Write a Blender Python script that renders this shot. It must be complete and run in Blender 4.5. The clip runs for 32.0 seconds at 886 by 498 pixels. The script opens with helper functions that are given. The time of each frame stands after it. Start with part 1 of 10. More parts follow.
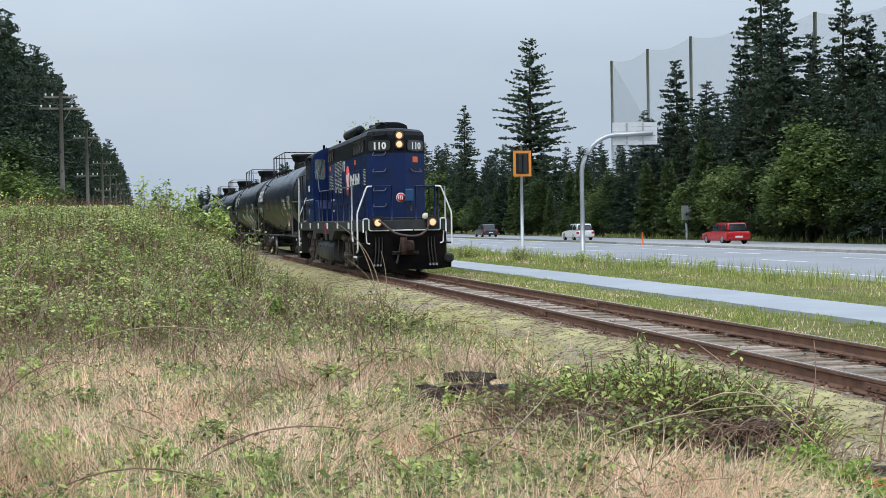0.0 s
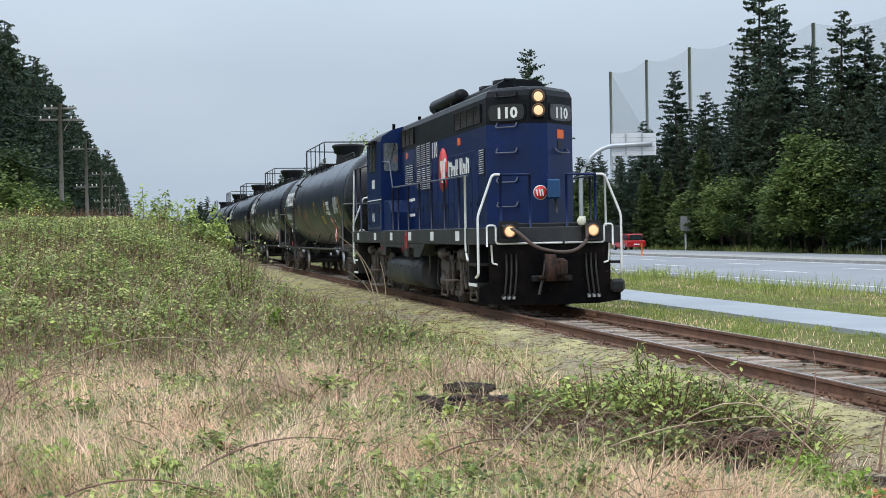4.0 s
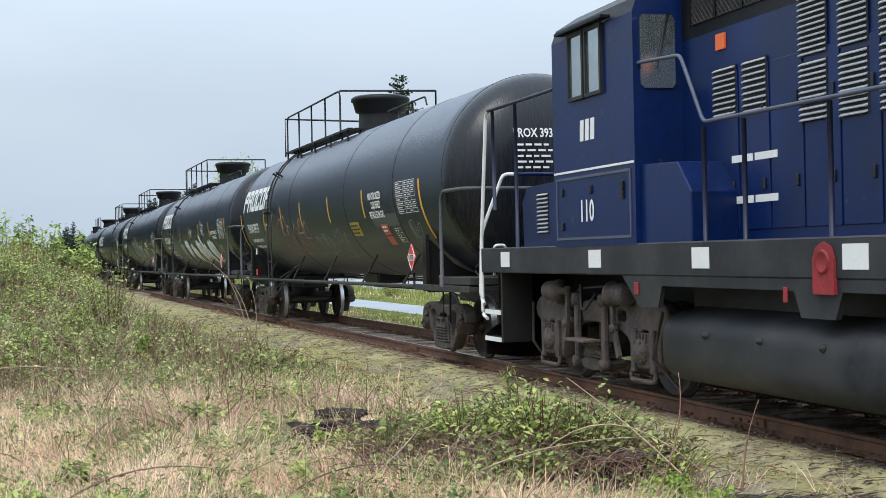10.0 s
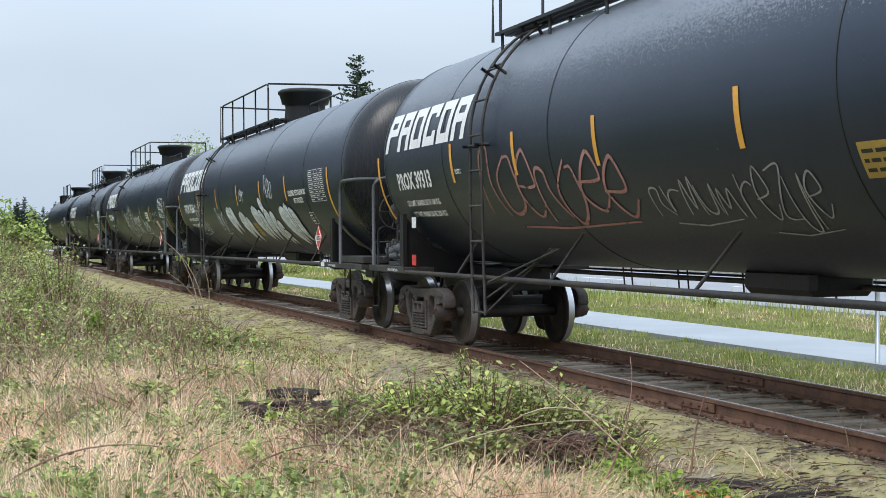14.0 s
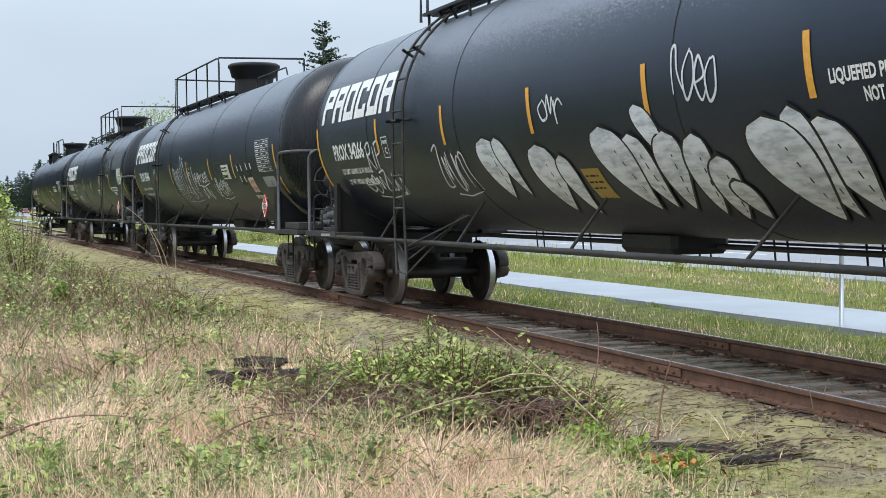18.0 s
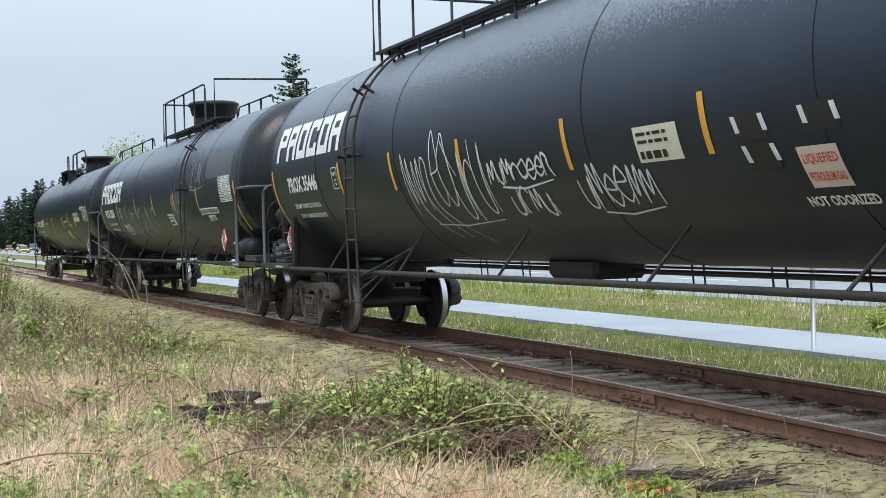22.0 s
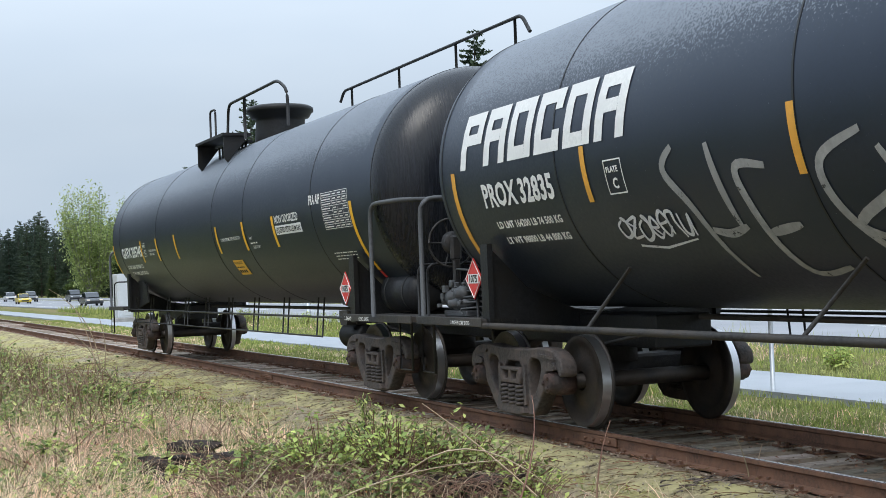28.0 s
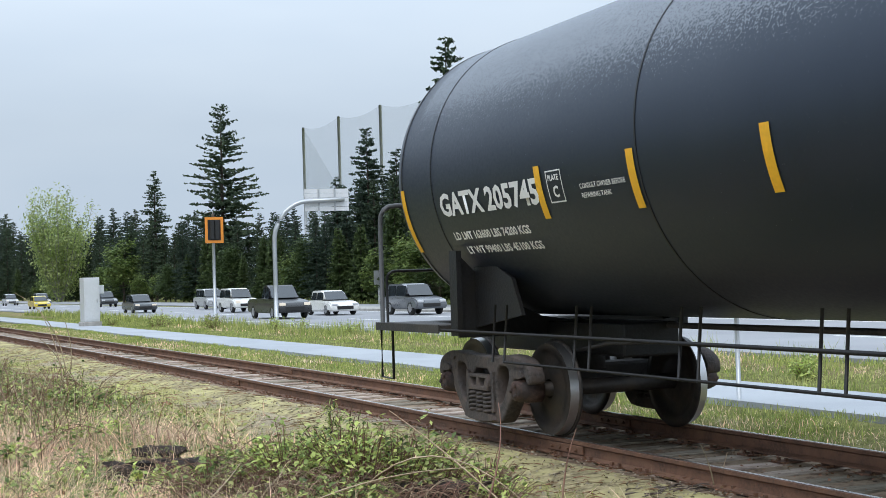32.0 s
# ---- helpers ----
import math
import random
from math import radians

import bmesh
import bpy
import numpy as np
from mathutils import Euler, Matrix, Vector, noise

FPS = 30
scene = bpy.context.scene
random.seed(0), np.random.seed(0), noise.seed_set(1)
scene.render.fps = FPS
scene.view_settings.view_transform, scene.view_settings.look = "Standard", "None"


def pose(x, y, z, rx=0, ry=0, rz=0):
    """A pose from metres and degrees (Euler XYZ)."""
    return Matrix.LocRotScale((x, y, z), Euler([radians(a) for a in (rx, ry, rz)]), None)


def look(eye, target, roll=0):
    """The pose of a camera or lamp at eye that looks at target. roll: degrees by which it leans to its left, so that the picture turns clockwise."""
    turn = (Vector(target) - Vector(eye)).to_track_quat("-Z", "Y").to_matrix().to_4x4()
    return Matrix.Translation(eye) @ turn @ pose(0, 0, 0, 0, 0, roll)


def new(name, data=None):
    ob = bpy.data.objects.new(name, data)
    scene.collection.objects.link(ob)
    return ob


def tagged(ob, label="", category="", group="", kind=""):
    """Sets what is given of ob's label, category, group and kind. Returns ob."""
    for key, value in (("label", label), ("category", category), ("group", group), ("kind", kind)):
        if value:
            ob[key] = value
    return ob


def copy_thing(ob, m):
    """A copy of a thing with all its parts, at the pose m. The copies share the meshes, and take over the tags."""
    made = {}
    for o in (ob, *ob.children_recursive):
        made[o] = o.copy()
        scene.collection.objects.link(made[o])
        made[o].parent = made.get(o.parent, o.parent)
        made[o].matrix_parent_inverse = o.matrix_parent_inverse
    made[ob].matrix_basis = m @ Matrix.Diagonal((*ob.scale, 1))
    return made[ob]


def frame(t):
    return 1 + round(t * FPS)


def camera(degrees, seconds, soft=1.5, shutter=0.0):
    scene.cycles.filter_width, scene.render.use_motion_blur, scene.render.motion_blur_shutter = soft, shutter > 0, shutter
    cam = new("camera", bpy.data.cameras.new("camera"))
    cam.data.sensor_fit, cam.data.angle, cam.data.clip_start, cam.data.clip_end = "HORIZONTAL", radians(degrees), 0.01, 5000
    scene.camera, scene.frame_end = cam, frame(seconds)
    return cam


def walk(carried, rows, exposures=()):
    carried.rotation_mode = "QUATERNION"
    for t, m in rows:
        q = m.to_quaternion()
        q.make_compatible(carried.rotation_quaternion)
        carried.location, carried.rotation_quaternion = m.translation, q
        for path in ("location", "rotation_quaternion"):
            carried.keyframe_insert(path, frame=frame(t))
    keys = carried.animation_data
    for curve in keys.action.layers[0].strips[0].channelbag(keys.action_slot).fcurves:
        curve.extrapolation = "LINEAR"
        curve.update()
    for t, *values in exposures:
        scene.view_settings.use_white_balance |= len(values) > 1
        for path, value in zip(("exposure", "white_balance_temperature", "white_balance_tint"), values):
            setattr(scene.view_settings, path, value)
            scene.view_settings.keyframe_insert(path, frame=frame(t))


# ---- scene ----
cam = camera(36.57, 32.0, soft=0.3, shutter=0.0)
# seconds, place, yaw to the left, pitch up, roll
PATH = [
    (0, -0.016, -0.002, 1.616, 0.00, -1.16, -0.93), (0.5, -0.021, -0.003, 1.622, 0.29, -0.97, -0.87), (1, -0.023, -0.005, 1.620, 0.75, -1.38, -0.97),
    (1.5, -0.020, -0.002, 1.621, 0.96, -1.53, -1.21), (2, -0.021, 0.002, 1.620, 0.76, -0.86, -1.20), (2.5, -0.022, 0.005, 1.616, 0.81, -0.07, -0.89),
    (4.5, -0.017, -0.003, 1.615, -0.65, -0.97, -0.95), (5, -0.016, -0.006, 1.619, -1.36, -1.11, -0.84), (5.5, -0.016, -0.006, 1.618, -1.83, -1.08, -0.78),
    (6, -0.014, -0.007, 1.618, -2.20, -0.86, -0.82), (6.5, -0.014, -0.011, 1.617, -2.72, -0.51, -0.75), (7, -0.013, -0.014, 1.618, -3.44, -0.11, -0.64),
    (7.5, -0.013, -0.013, 1.618, -3.89, -0.15, -0.75), (8, -0.013, -0.006, 1.617, -4.08, -0.12, -0.78), (8.5, -0.010, -0.005, 1.620, -4.31, 0.08, -0.77),
    (9, -0.009, -0.009, 1.621, -4.87, 0.31, -0.91), (9.5, -0.010, -0.008, 1.618, -5.24, 0.30, -1.04), (10, -0.003, -0.006, 1.615, -5.50, 0.26, -1.18),
    (10.5, -0.004, -0.006, 1.615, -5.85, 0.18, -1.11), (11, -0.004, -0.009, 1.612, -6.19, -0.02, -0.96), (11.5, 0.000, -0.010, 1.616, -6.57, -0.02, -0.88),
    (12, 0.001, -0.009, 1.618, -6.91, 0.17, -0.92), (12.5, -0.000, -0.007, 1.619, -6.92, 0.21, -0.79), (13, -0.002, -0.008, 1.618, -6.89, -0.09, -0.53),
    (13.5, -0.004, -0.003, 1.616, -7.40, -0.48, -0.09), (15.5, -0.002, -0.000, 1.617, -7.27, -0.65, -1.13), (16, 0.004, 0.000, 1.619, -7.26, -0.71, -1.01),
    (16.5, 0.003, 0.001, 1.618, -7.64, -1.21, -0.83), (17, 0.000, 0.003, 1.617, -8.13, -1.69, -0.62), (17.5, 0.004, 0.006, 1.617, -8.37, -1.86, -0.57),
    (18, 0.006, 0.008, 1.622, -8.79, -2.00, -0.68), (18.5, 0.006, 0.013, 1.625, -9.25, -2.00, -0.63), (19, 0.012, 0.015, 1.623, -9.34, -1.89, -0.85),
    (19.5, 0.012, 0.019, 1.617, -9.52, -1.73, -0.89), (20, 0.012, 0.020, 1.616, -9.97, -1.67, -0.89), (20.5, 0.012, 0.018, 1.617, -10.30, -1.64, -0.98),
    (21, 0.013, 0.012, 1.619, -10.11, -1.33, -1.16), (21.5, 0.013, 0.013, 1.619, -9.89, -0.86, -1.32), (22, 0.011, 0.012, 1.622, -9.98, -0.71, -1.52),
    (22.5, 0.008, 0.009, 1.623, -10.15, -0.83, -1.61), (23, 0.009, 0.007, 1.626, -10.20, -0.36, -1.83), (23.5, 0.005, 0.004, 1.628, -10.14, 0.34, -1.83),
    (24, 0.004, 0.001, 1.630, -10.09, 0.67, -1.69), (24.5, 0.003, -0.004, 1.632, -10.08, 0.83, -1.66), (25, 0.004, -0.004, 1.634, -10.21, 0.83, -1.74),
    (25.5, 0.005, -0.004, 1.635, -10.43, 0.82, -1.71), (27.5, 0.005, -0.005, 1.635, -11.51, 1.12, -2.01), (28, 0.003, -0.005, 1.638, -11.77, 1.10, -2.21),
    (28.5, 0.006, -0.005, 1.639, -12.27, 1.11, -1.94), (29, 0.008, -0.006, 1.637, -12.73, 1.12, -1.59), (29.5, 0.008, -0.006, 1.639, -12.97, 1.21, -2.03),
    (30, 0.009, -0.007, 1.637, -12.95, 1.39, -2.05), (30.5, 0.014, -0.007, 1.637, -12.78, 1.32, -2.08), (31, 0.014, -0.008, 1.636, -12.73, 1.32, -1.83),
    (31.5, 0.014, -0.007, 1.639, -12.82, 1.42, -1.79), (32, 0.014, -0.008, 1.639, -13.08, 1.34, -1.72)]


def cam_pose(x, y, z, yaw, pitch, roll):
    a, b = radians(yaw), radians(pitch)
    eye = Vector((x, y, z))
    return look(eye, eye + Vector((-math.sin(a) * math.cos(b), math.cos(a) * math.cos(b), math.sin(b))), roll)


walk(cam, [(r[0], cam_pose(*r[1:])) for r in PATH], [(0, -0.12), (4, -0.10), (8, 0.05), (14, 0.14), (20, 0.14), (24, 0.10), (32, 0.02)])

# ---- light ----
world = bpy.data.worlds.new("world")
scene.world = world
world.use_nodes = True
wt = world.node_tree
sky = wt.nodes.new("ShaderNodeTexSky")
sky.sky_type, sky.sun_disc = "NISHITA", False
sky.sun_elevation, sky.sun_rotation = radians(48), radians(200)
sky.air_density, sky.dust_density, sky.ozone_density = 1.0, 6.0, 1.0
skymul = wt.nodes.new("ShaderNodeMix")
skymul.data_type = "RGBA"
skymul.inputs[0].default_value = 0.86
wt.links.new(sky.outputs[0], skymul.inputs[6])
cloud = wt.nodes.new("ShaderNodeValToRGB")
cloud.color_ramp.elements[0].color = (5.7, 6.85, 8.25, 1)
cloud.color_ramp.elements[1].color = (6.7, 7.75, 8.95, 1)
cloud.color_ramp.elements[0].position, cloud.color_ramp.elements[1].position = 0.35, 0.65
cn = wt.nodes.new("ShaderNodeTexNoise")
cn.inputs["Scale"].default_value, cn.inputs["Detail"].default_value = 2.2, 4
ct = wt.nodes.new("ShaderNodeTexCoord")
cm = wt.nodes.new("ShaderNodeMapping")
cm.inputs["Scale"].default_value = (1, 1, 3)
wt.links.new(ct.outputs["Generated"], cm.inputs[0])
wt.links.new(cm.outputs[0], cn.inputs["Vector"])
wt.links.new(cn.outputs[0], cloud.inputs[0])
# an overcast sky is about three times as bright overhead as at the horizon
cs = wt.nodes.new("ShaderNodeSeparateXYZ")
wt.links.new(ct.outputs["Generated"], cs.inputs[0])
cz = wt.nodes.new("ShaderNodeMapRange")
cz.inputs[1].default_value, cz.inputs[2].default_value, cz.inputs[3].default_value, cz.inputs[4].default_value = 0.12, 1.0, 1.0, 3.3
wt.links.new(cs.outputs["Z"], cz.inputs[0])
cg = wt.nodes.new("ShaderNodeVectorMath")
cg.operation = "SCALE"
wt.links.new(cloud.outputs[0], cg.inputs[0])
wt.links.new(cz.outputs[0], cg.inputs["Scale"])
wt.links.new(cg.outputs[0], skymul.inputs[7])
bg = wt.nodes["Background"]
bg.inputs[1].default_value = 0.1
wt.links.new(skymul.outputs[2], bg.inputs[0])
sun = new("sun", bpy.data.lights.new("sun", "SUN"))
sun.data.energy, sun.data.angle, sun.data.color = 1.2, radians(25), (1.0, 0.97, 0.92)
sun.matrix_world = look((0, 0, 30), (10, 22, 0))

# ---- the track's line: s runs away from the camera, lateral is + on the far side ----
X0, Y0, TH0, K0, K1, K2, SFAR = 5.639, 10.0, 0.19611, 2.15833e-3, -1.24981e-4, 1.70851e-6, 45.0
STEP = 0.25
LINE = {}


def heading(s):
    s = min(max(s, -30), SFAR)
    return TH0 + K0 * s + K1 * s * s / 2 + K2 * s**3 / 3


def lay_line():
    x, y = X0, Y0
    LINE[0] = (x, y)
    for i in range(1, 3200):
        h = heading((i - 0.5) * STEP)
        x, y = x - math.sin(h) * STEP, y + math.cos(h) * STEP
        LINE[i] = (x, y)
    x, y = X0, Y0
    for i in range(1, 800):
        h = heading(-(i - 0.5) * STEP)
        x, y = x + math.sin(h) * STEP, y - math.cos(h) * STEP
        LINE[-i] = (x, y)


lay_line()


def at(s, lat=0.0, z=0.0):
    """The place at s along the track and lat metres to its far side."""
    i = math.floor(s / STEP)
    k = s / STEP - i
    a, b = LINE[i], LINE[i + 1]
    h = heading(s)
    return Vector((a[0] + k * (b[0] - a[0]) + lat * math.cos(h), a[1] + k * (b[1] - a[1]) + lat * math.sin(h), z))


def along(s, lat=0.0, z=0.0):
    """A pose at s with +x away along the track and +y to the camera's side."""
    return pose(*at(s, lat, z), 0, 0, 90 + math.degrees(heading(s)))


SG = np.array([LINE[i] for i in range(-799, 3200)])


def to_line(x, y):
    """s and lateral distance of a place."""
    d = (SG[:, 0] - x) ** 2 + (SG[:, 1] - y) ** 2
    i = int(d.argmin()) - 799
    s = i * STEP
    h = heading(s)
    return s, (x - LINE[i][0]) * math.cos(h) + (y - LINE[i][1]) * math.sin(h)


# how far the nose of the train is along the line, second by second
NOSE = [32.85, 29.01, 25.22, 21.42, 17.65, 13.88, 10.06, 6.20, 2.27, -1.74, -5.82, -10.0, -14.26, -18.61, -23.05, -27.57, -32.16, -36.83,
        -41.56, -46.34, -51.16, -56.02, -60.92, -65.83, -70.76, -75.69, -80.64, -85.58, -90.53, -95.48, -100.44, -105.42, -110.42]

# ---- materials ----
def mat(name, color, rough=0.6, metal=0.0, bump=0.0, scale=20.0, vary=0.25, color2=None, scale2=2.0, wear=None, wear_amount=0.0, coat=0.0, spec=0.5, rand=0.0, stretch=(1, 1, 1)):
    """A surface with two scales of variation, relief, and patches of a second or a worn colour."""
    m = bpy.data.materials.new(name)
    m.use_nodes = True
    nt = m.node_tree
    b = nt.nodes["Principled BSDF"]
    b.inputs["Roughness"].default_value, b.inputs["Metallic"].default_value = rough, metal
    b.inputs["Specular IOR Level"].default_value = spec
    b.inputs["Coat Weight"].default_value = coat
    tc = nt.nodes.new("ShaderNodeTexCoord")
    mp = nt.nodes.new("ShaderNodeMapping")
    mp.inputs["Scale"].default_value = stretch
    nt.links.new(tc.outputs["Object"], mp.inputs[0])

    def noise_node(sc, detail=5.0, rough_=0.6):
        n = nt.nodes.new("ShaderNodeTexNoise")
        n.inputs["Scale"].default_value, n.inputs["Detail"].default_value, n.inputs["Roughness"].default_value = sc, detail, rough_
        nt.links.new(mp.outputs[0], n.inputs["Vector"])
        return n

    def mix(fac, a, bb, blend="MIX"):
        x = nt.nodes.new("ShaderNodeMix")
        x.data_type, x.blend_type = "RGBA", blend
        for sock, val in ((x.inputs[0], fac), (x.inputs[6], a), (x.inputs[7], bb)):
            if hasattr(val, "is_output"):
                nt.links.new(val, sock)
            else:
                sock.default_value = val if isinstance(val, (int, float)) else (*val, 1)
        return x.outputs[2]

    def ramp(src, lo, hi):
        r = nt.nodes.new("ShaderNodeMapRange")
        r.inputs[1].default_value, r.inputs[2].default_value = lo, hi
        nt.links.new(src, r.inputs[0])
        return r.outputs[0]

    fine, coarse = noise_node(scale), noise_node(scale2, 3.0)
    dark = tuple(c * (1 - vary) for c in color)
    light = tuple(min(1, c * (1 + vary)) for c in color)
    out = mix(ramp(fine.outputs[0], 0.3, 0.7), dark, light)
    if color2:
        out = mix(ramp(coarse.outputs[0], 0.42, 0.62), out, color2)
    else:
        out = mix(ramp(coarse.outputs[0], 0.35, 0.65), out, tuple(c * (1 - vary * 0.5) for c in color), "MIX")
    if wear:
        w = noise_node(scale * 0.35, 8.0, 0.75)
        out = mix(ramp(w.outputs[0], 0.72 - wear_amount, 0.76 - wear_amount), out, wear)
    if rand:
        oi = nt.nodes.new("ShaderNodeObjectInfo")
        gi = nt.nodes.new("ShaderNodeNewGeometry")
        add = nt.nodes.new("ShaderNodeMath")
        add.operation = "ADD"
        nt.links.new(oi.outputs["Random"], add.inputs[0])
        nt.links.new(gi.outputs["Random Per Island"], add.inputs[1])
        fr = nt.nodes.new("ShaderNodeMath")
        fr.operation = "FRACT"
        nt.links.new(add.outputs[0], fr.inputs[0])
        hsv = nt.nodes.new("ShaderNodeHueSaturation")
        nt.links.new(out, hsv.inputs["Color"])
        nt.links.new(ramp2(nt, fr.outputs[0], 1 - rand, 1 + rand), hsv.inputs["Value"])
        nt.links.new(ramp2(nt, fr.outputs[0], 0.5 + rand * 0.05, 0.5 - rand * 0.05), hsv.inputs["Hue"])
        out = hsv.outputs[0]
    nt.links.new(out, b.inputs["Base Color"])
    rr = ramp2(nt, fine.outputs[0], max(0.02, rough - 0.12), min(1, rough + 0.12))
    nt.links.new(rr, b.inputs["Roughness"])
    if bump:
        bp = nt.nodes.new("ShaderNodeBump")
        bp.inputs["Strength"].default_value, bp.inputs["Distance"].default_value = min(1, bump), 0.02
        nt.links.new(fine.outputs[0], bp.inputs["Height"])
        nt.links.new(bp.outputs[0], b.inputs["Normal"])
    return m


def ramp2(nt, src, a, b):
    r = nt.nodes.new("ShaderNodeMapRange")
    r.inputs[3].default_value, r.inputs[4].default_value = a, b
    nt.links.new(src, r.inputs[0])
    return r.outputs[0]


M = {}
def wet_tank():
    """Black tank paint, dusty below, beaded with rain above; sky sheen painted into the beads."""
    m = mat("tank_black", (0.0110, 0.0143, 0.0235), 0.40, scale=30, vary=0.3, color2=(0.0158, 0.0195, 0.0295), scale2=0.6, wear=(0.030, 0.032, 0.036), wear_amount=0.07, spec=0.57)
    nt = m.node_tree
    b = nt.nodes["Principled BSDF"]
    b.inputs["Specular Tint"].default_value = (0.61, 0.77, 1.0, 1)
    tc = nt.nodes.new("ShaderNodeTexCoord")
    sp = nt.nodes.new("ShaderNodeSeparateXYZ")
    nt.links.new(tc.outputs["Object"], sp.inputs[0])
    band = nt.nodes.new("ShaderNodeMapRange")
    band.inputs[1].default_value, band.inputs[2].default_value = 3.05, 3.62
    nt.links.new(sp.outputs["Z"], band.inputs[0])
    # keeps the bead colour off the round heads
    ax = nt.nodes.new("ShaderNodeMath")
    ax.operation = "ABSOLUTE"
    nt.links.new(sp.outputs["X"], ax.inputs[0])
    side = nt.nodes.new("ShaderNodeMapRange")
    side.inputs[1].default_value, side.inputs[2].default_value, side.inputs[3].default_value, side.inputs[4].default_value = 8.6, 8.95, 1.0, -0.6
    nt.links.new(ax.outputs[0], side.inputs[0])
    keep = nt.nodes.new("ShaderNodeMath")
    keep.operation = "MULTIPLY"
    nt.links.new(band.outputs[0], keep.inputs[0])
    nt.links.new(side.outputs[0], keep.inputs[1])
    nz = nt.nodes.new("ShaderNodeTexNoise")
    nz.inputs["Scale"].default_value, nz.inputs["Detail"].default_value, nz.inputs["Roughness"].default_value = 46, 3, 0.62
    nt.links.new(tc.outputs["Object"], nz.inputs["Vector"])
    big = nt.nodes.new("ShaderNodeTexNoise")
    big.inputs["Scale"].default_value = 1.3
    nt.links.new(tc.outputs["Object"], big.inputs["Vector"])
    lim = nt.nodes.new("ShaderNodeMath")
    lim.operation = "MULTIPLY_ADD"
    lim.inputs[1].default_value, lim.inputs[2].default_value = -0.30, 0.73
    nt.links.new(keep.outputs[0], lim.inputs[0])
    sub = nt.nodes.new("ShaderNodeMath")
    sub.operation = "SUBTRACT"
    nt.links.new(nz.outputs[0], sub.inputs[0])
    nt.links.new(lim.outputs[0], sub.inputs[1])
    bead = nt.nodes.new("ShaderNodeMapRange")
    bead.inputs[1].default_value, bead.inputs[2].default_value = -0.01, 0.03
    nt.links.new(sub.outputs[0], bead.inputs[0])
    old = b.inputs["Roughness"].links[0].from_socket
    rm = nt.nodes.new("ShaderNodeMix")
    nt.links.new(bead.outputs[0], rm.inputs[0])
    nt.links.new(old, rm.inputs[2])
    rm.inputs[3].default_value = 0.5
    nt.links.new(rm.outputs[0], b.inputs["Roughness"])
    # pale bead colour carries the sky's brightness reflected by the wet top
    bead_sheen = nt.nodes.new("ShaderNodeMix")
    bead_sheen.data_type = "RGBA"
    nt.links.new(bead.outputs[0], bead_sheen.inputs[0])
    nt.links.new(b.inputs["Base Color"].links[0].from_socket, bead_sheen.inputs[6])
    bead_sheen.inputs[7].default_value = (0.155, 0.170, 0.190, 1)
    nt.links.new(bead_sheen.outputs[2], b.inputs["Base Color"])
    hb = nt.nodes.new("ShaderNodeBump")
    hb.inputs["Strength"].default_value, hb.inputs["Distance"].default_value = 0.25, 0.01
    nt.links.new(bead.outputs[0], hb.inputs["Height"])
    nt.links.new(hb.outputs[0], b.inputs["Normal"])
    return m


M["tank"] = wet_tank()
# jacket paint with wet streaks, base darkened for the front heads' dim reflections
M["tank_head"] = mat("wet_streaked_shaded_paint", (0.0085, 0.0098, 0.0140), 0.27, bump=0.12, scale=9, vary=0.45, color2=(0.0098, 0.0112, 0.0140), scale2=1.4, wear=(0.045, 0.040, 0.038), wear_amount=0.08, spec=0.36, stretch=(1.2, 5.0, 0.22))
M["black"] = mat("black_steel", (0.015, 0.0155, 0.017), 0.45, bump=0.2, scale=30, vary=0.4, color2=(0.016, 0.015, 0.014), scale2=3, spec=0.25)
M["frame"] = mat("dusty_black_steel", (0.032, 0.031, 0.031), 0.6, bump=0.35, scale=25, vary=0.45, color2=(0.050, 0.044, 0.039), scale2=3, spec=0.3)
M["truck"] = mat("grimy_cast_steel", (0.066, 0.058, 0.056), 0.7, bump=0.5, scale=30, vary=0.5, color2=(0.102, 0.080, 0.070), scale2=5, spec=0.2)
M["cap"] = mat("rusty_bearing_cap", (0.075, 0.046, 0.038), 0.7, bump=0.4, scale=30, vary=0.45, color2=(0.040, 0.032, 0.030), scale2=6, spec=0.25)
M["grey_rail"] = mat("worn_grey_rail_paint", (0.075, 0.078, 0.082), 0.5, bump=0.1, scale=25, vary=0.3, spec=0.3)
M["step_wood"] = mat("worn_brown_step", (0.085, 0.062, 0.050), 0.8, bump=0.4, scale=20, vary=0.4, color2=(0.13, 0.10, 0.085), scale2=4, spec=0.15)
M["wheel"] = mat("worn_wheel_steel", (0.030, 0.026, 0.024), 0.55, 0.3, bump=0.2, scale=25, vary=0.35, color2=(0.05, 0.038, 0.03), scale2=4)
M["tread"] = mat("bright_wheel_tread", (0.55, 0.55, 0.56), 0.36, 1.0, scale=40, vary=0.06)
M["railtop"] = mat("bright_rail_head", (0.62, 0.61, 0.60), 0.28, 1.0, scale=40, vary=0.15)
M["rust"] = mat("rusty_rail", (0.115, 0.060, 0.038), 0.85, bump=0.4, scale=35, vary=0.4, color2=(0.17, 0.085, 0.05), scale2=4)
M["blue"] = mat("blue_paint", (0.0018, 0.0135, 0.080), 0.34, bump=0.05, scale=12, vary=0.25, color2=(0.0030, 0.0125, 0.056), scale2=0.9, wear=(0.040, 0.055, 0.095), wear_amount=0.085, spec=0.29)
M["white"] = mat("white_paint", (0.74, 0.74, 0.72), 0.5, scale=30, vary=0.1, wear=(0.35, 0.34, 0.32), wear_amount=0.03)
M["red"] = mat("red_paint", (0.60, 0.045, 0.04), 0.5, scale=30, vary=0.12)
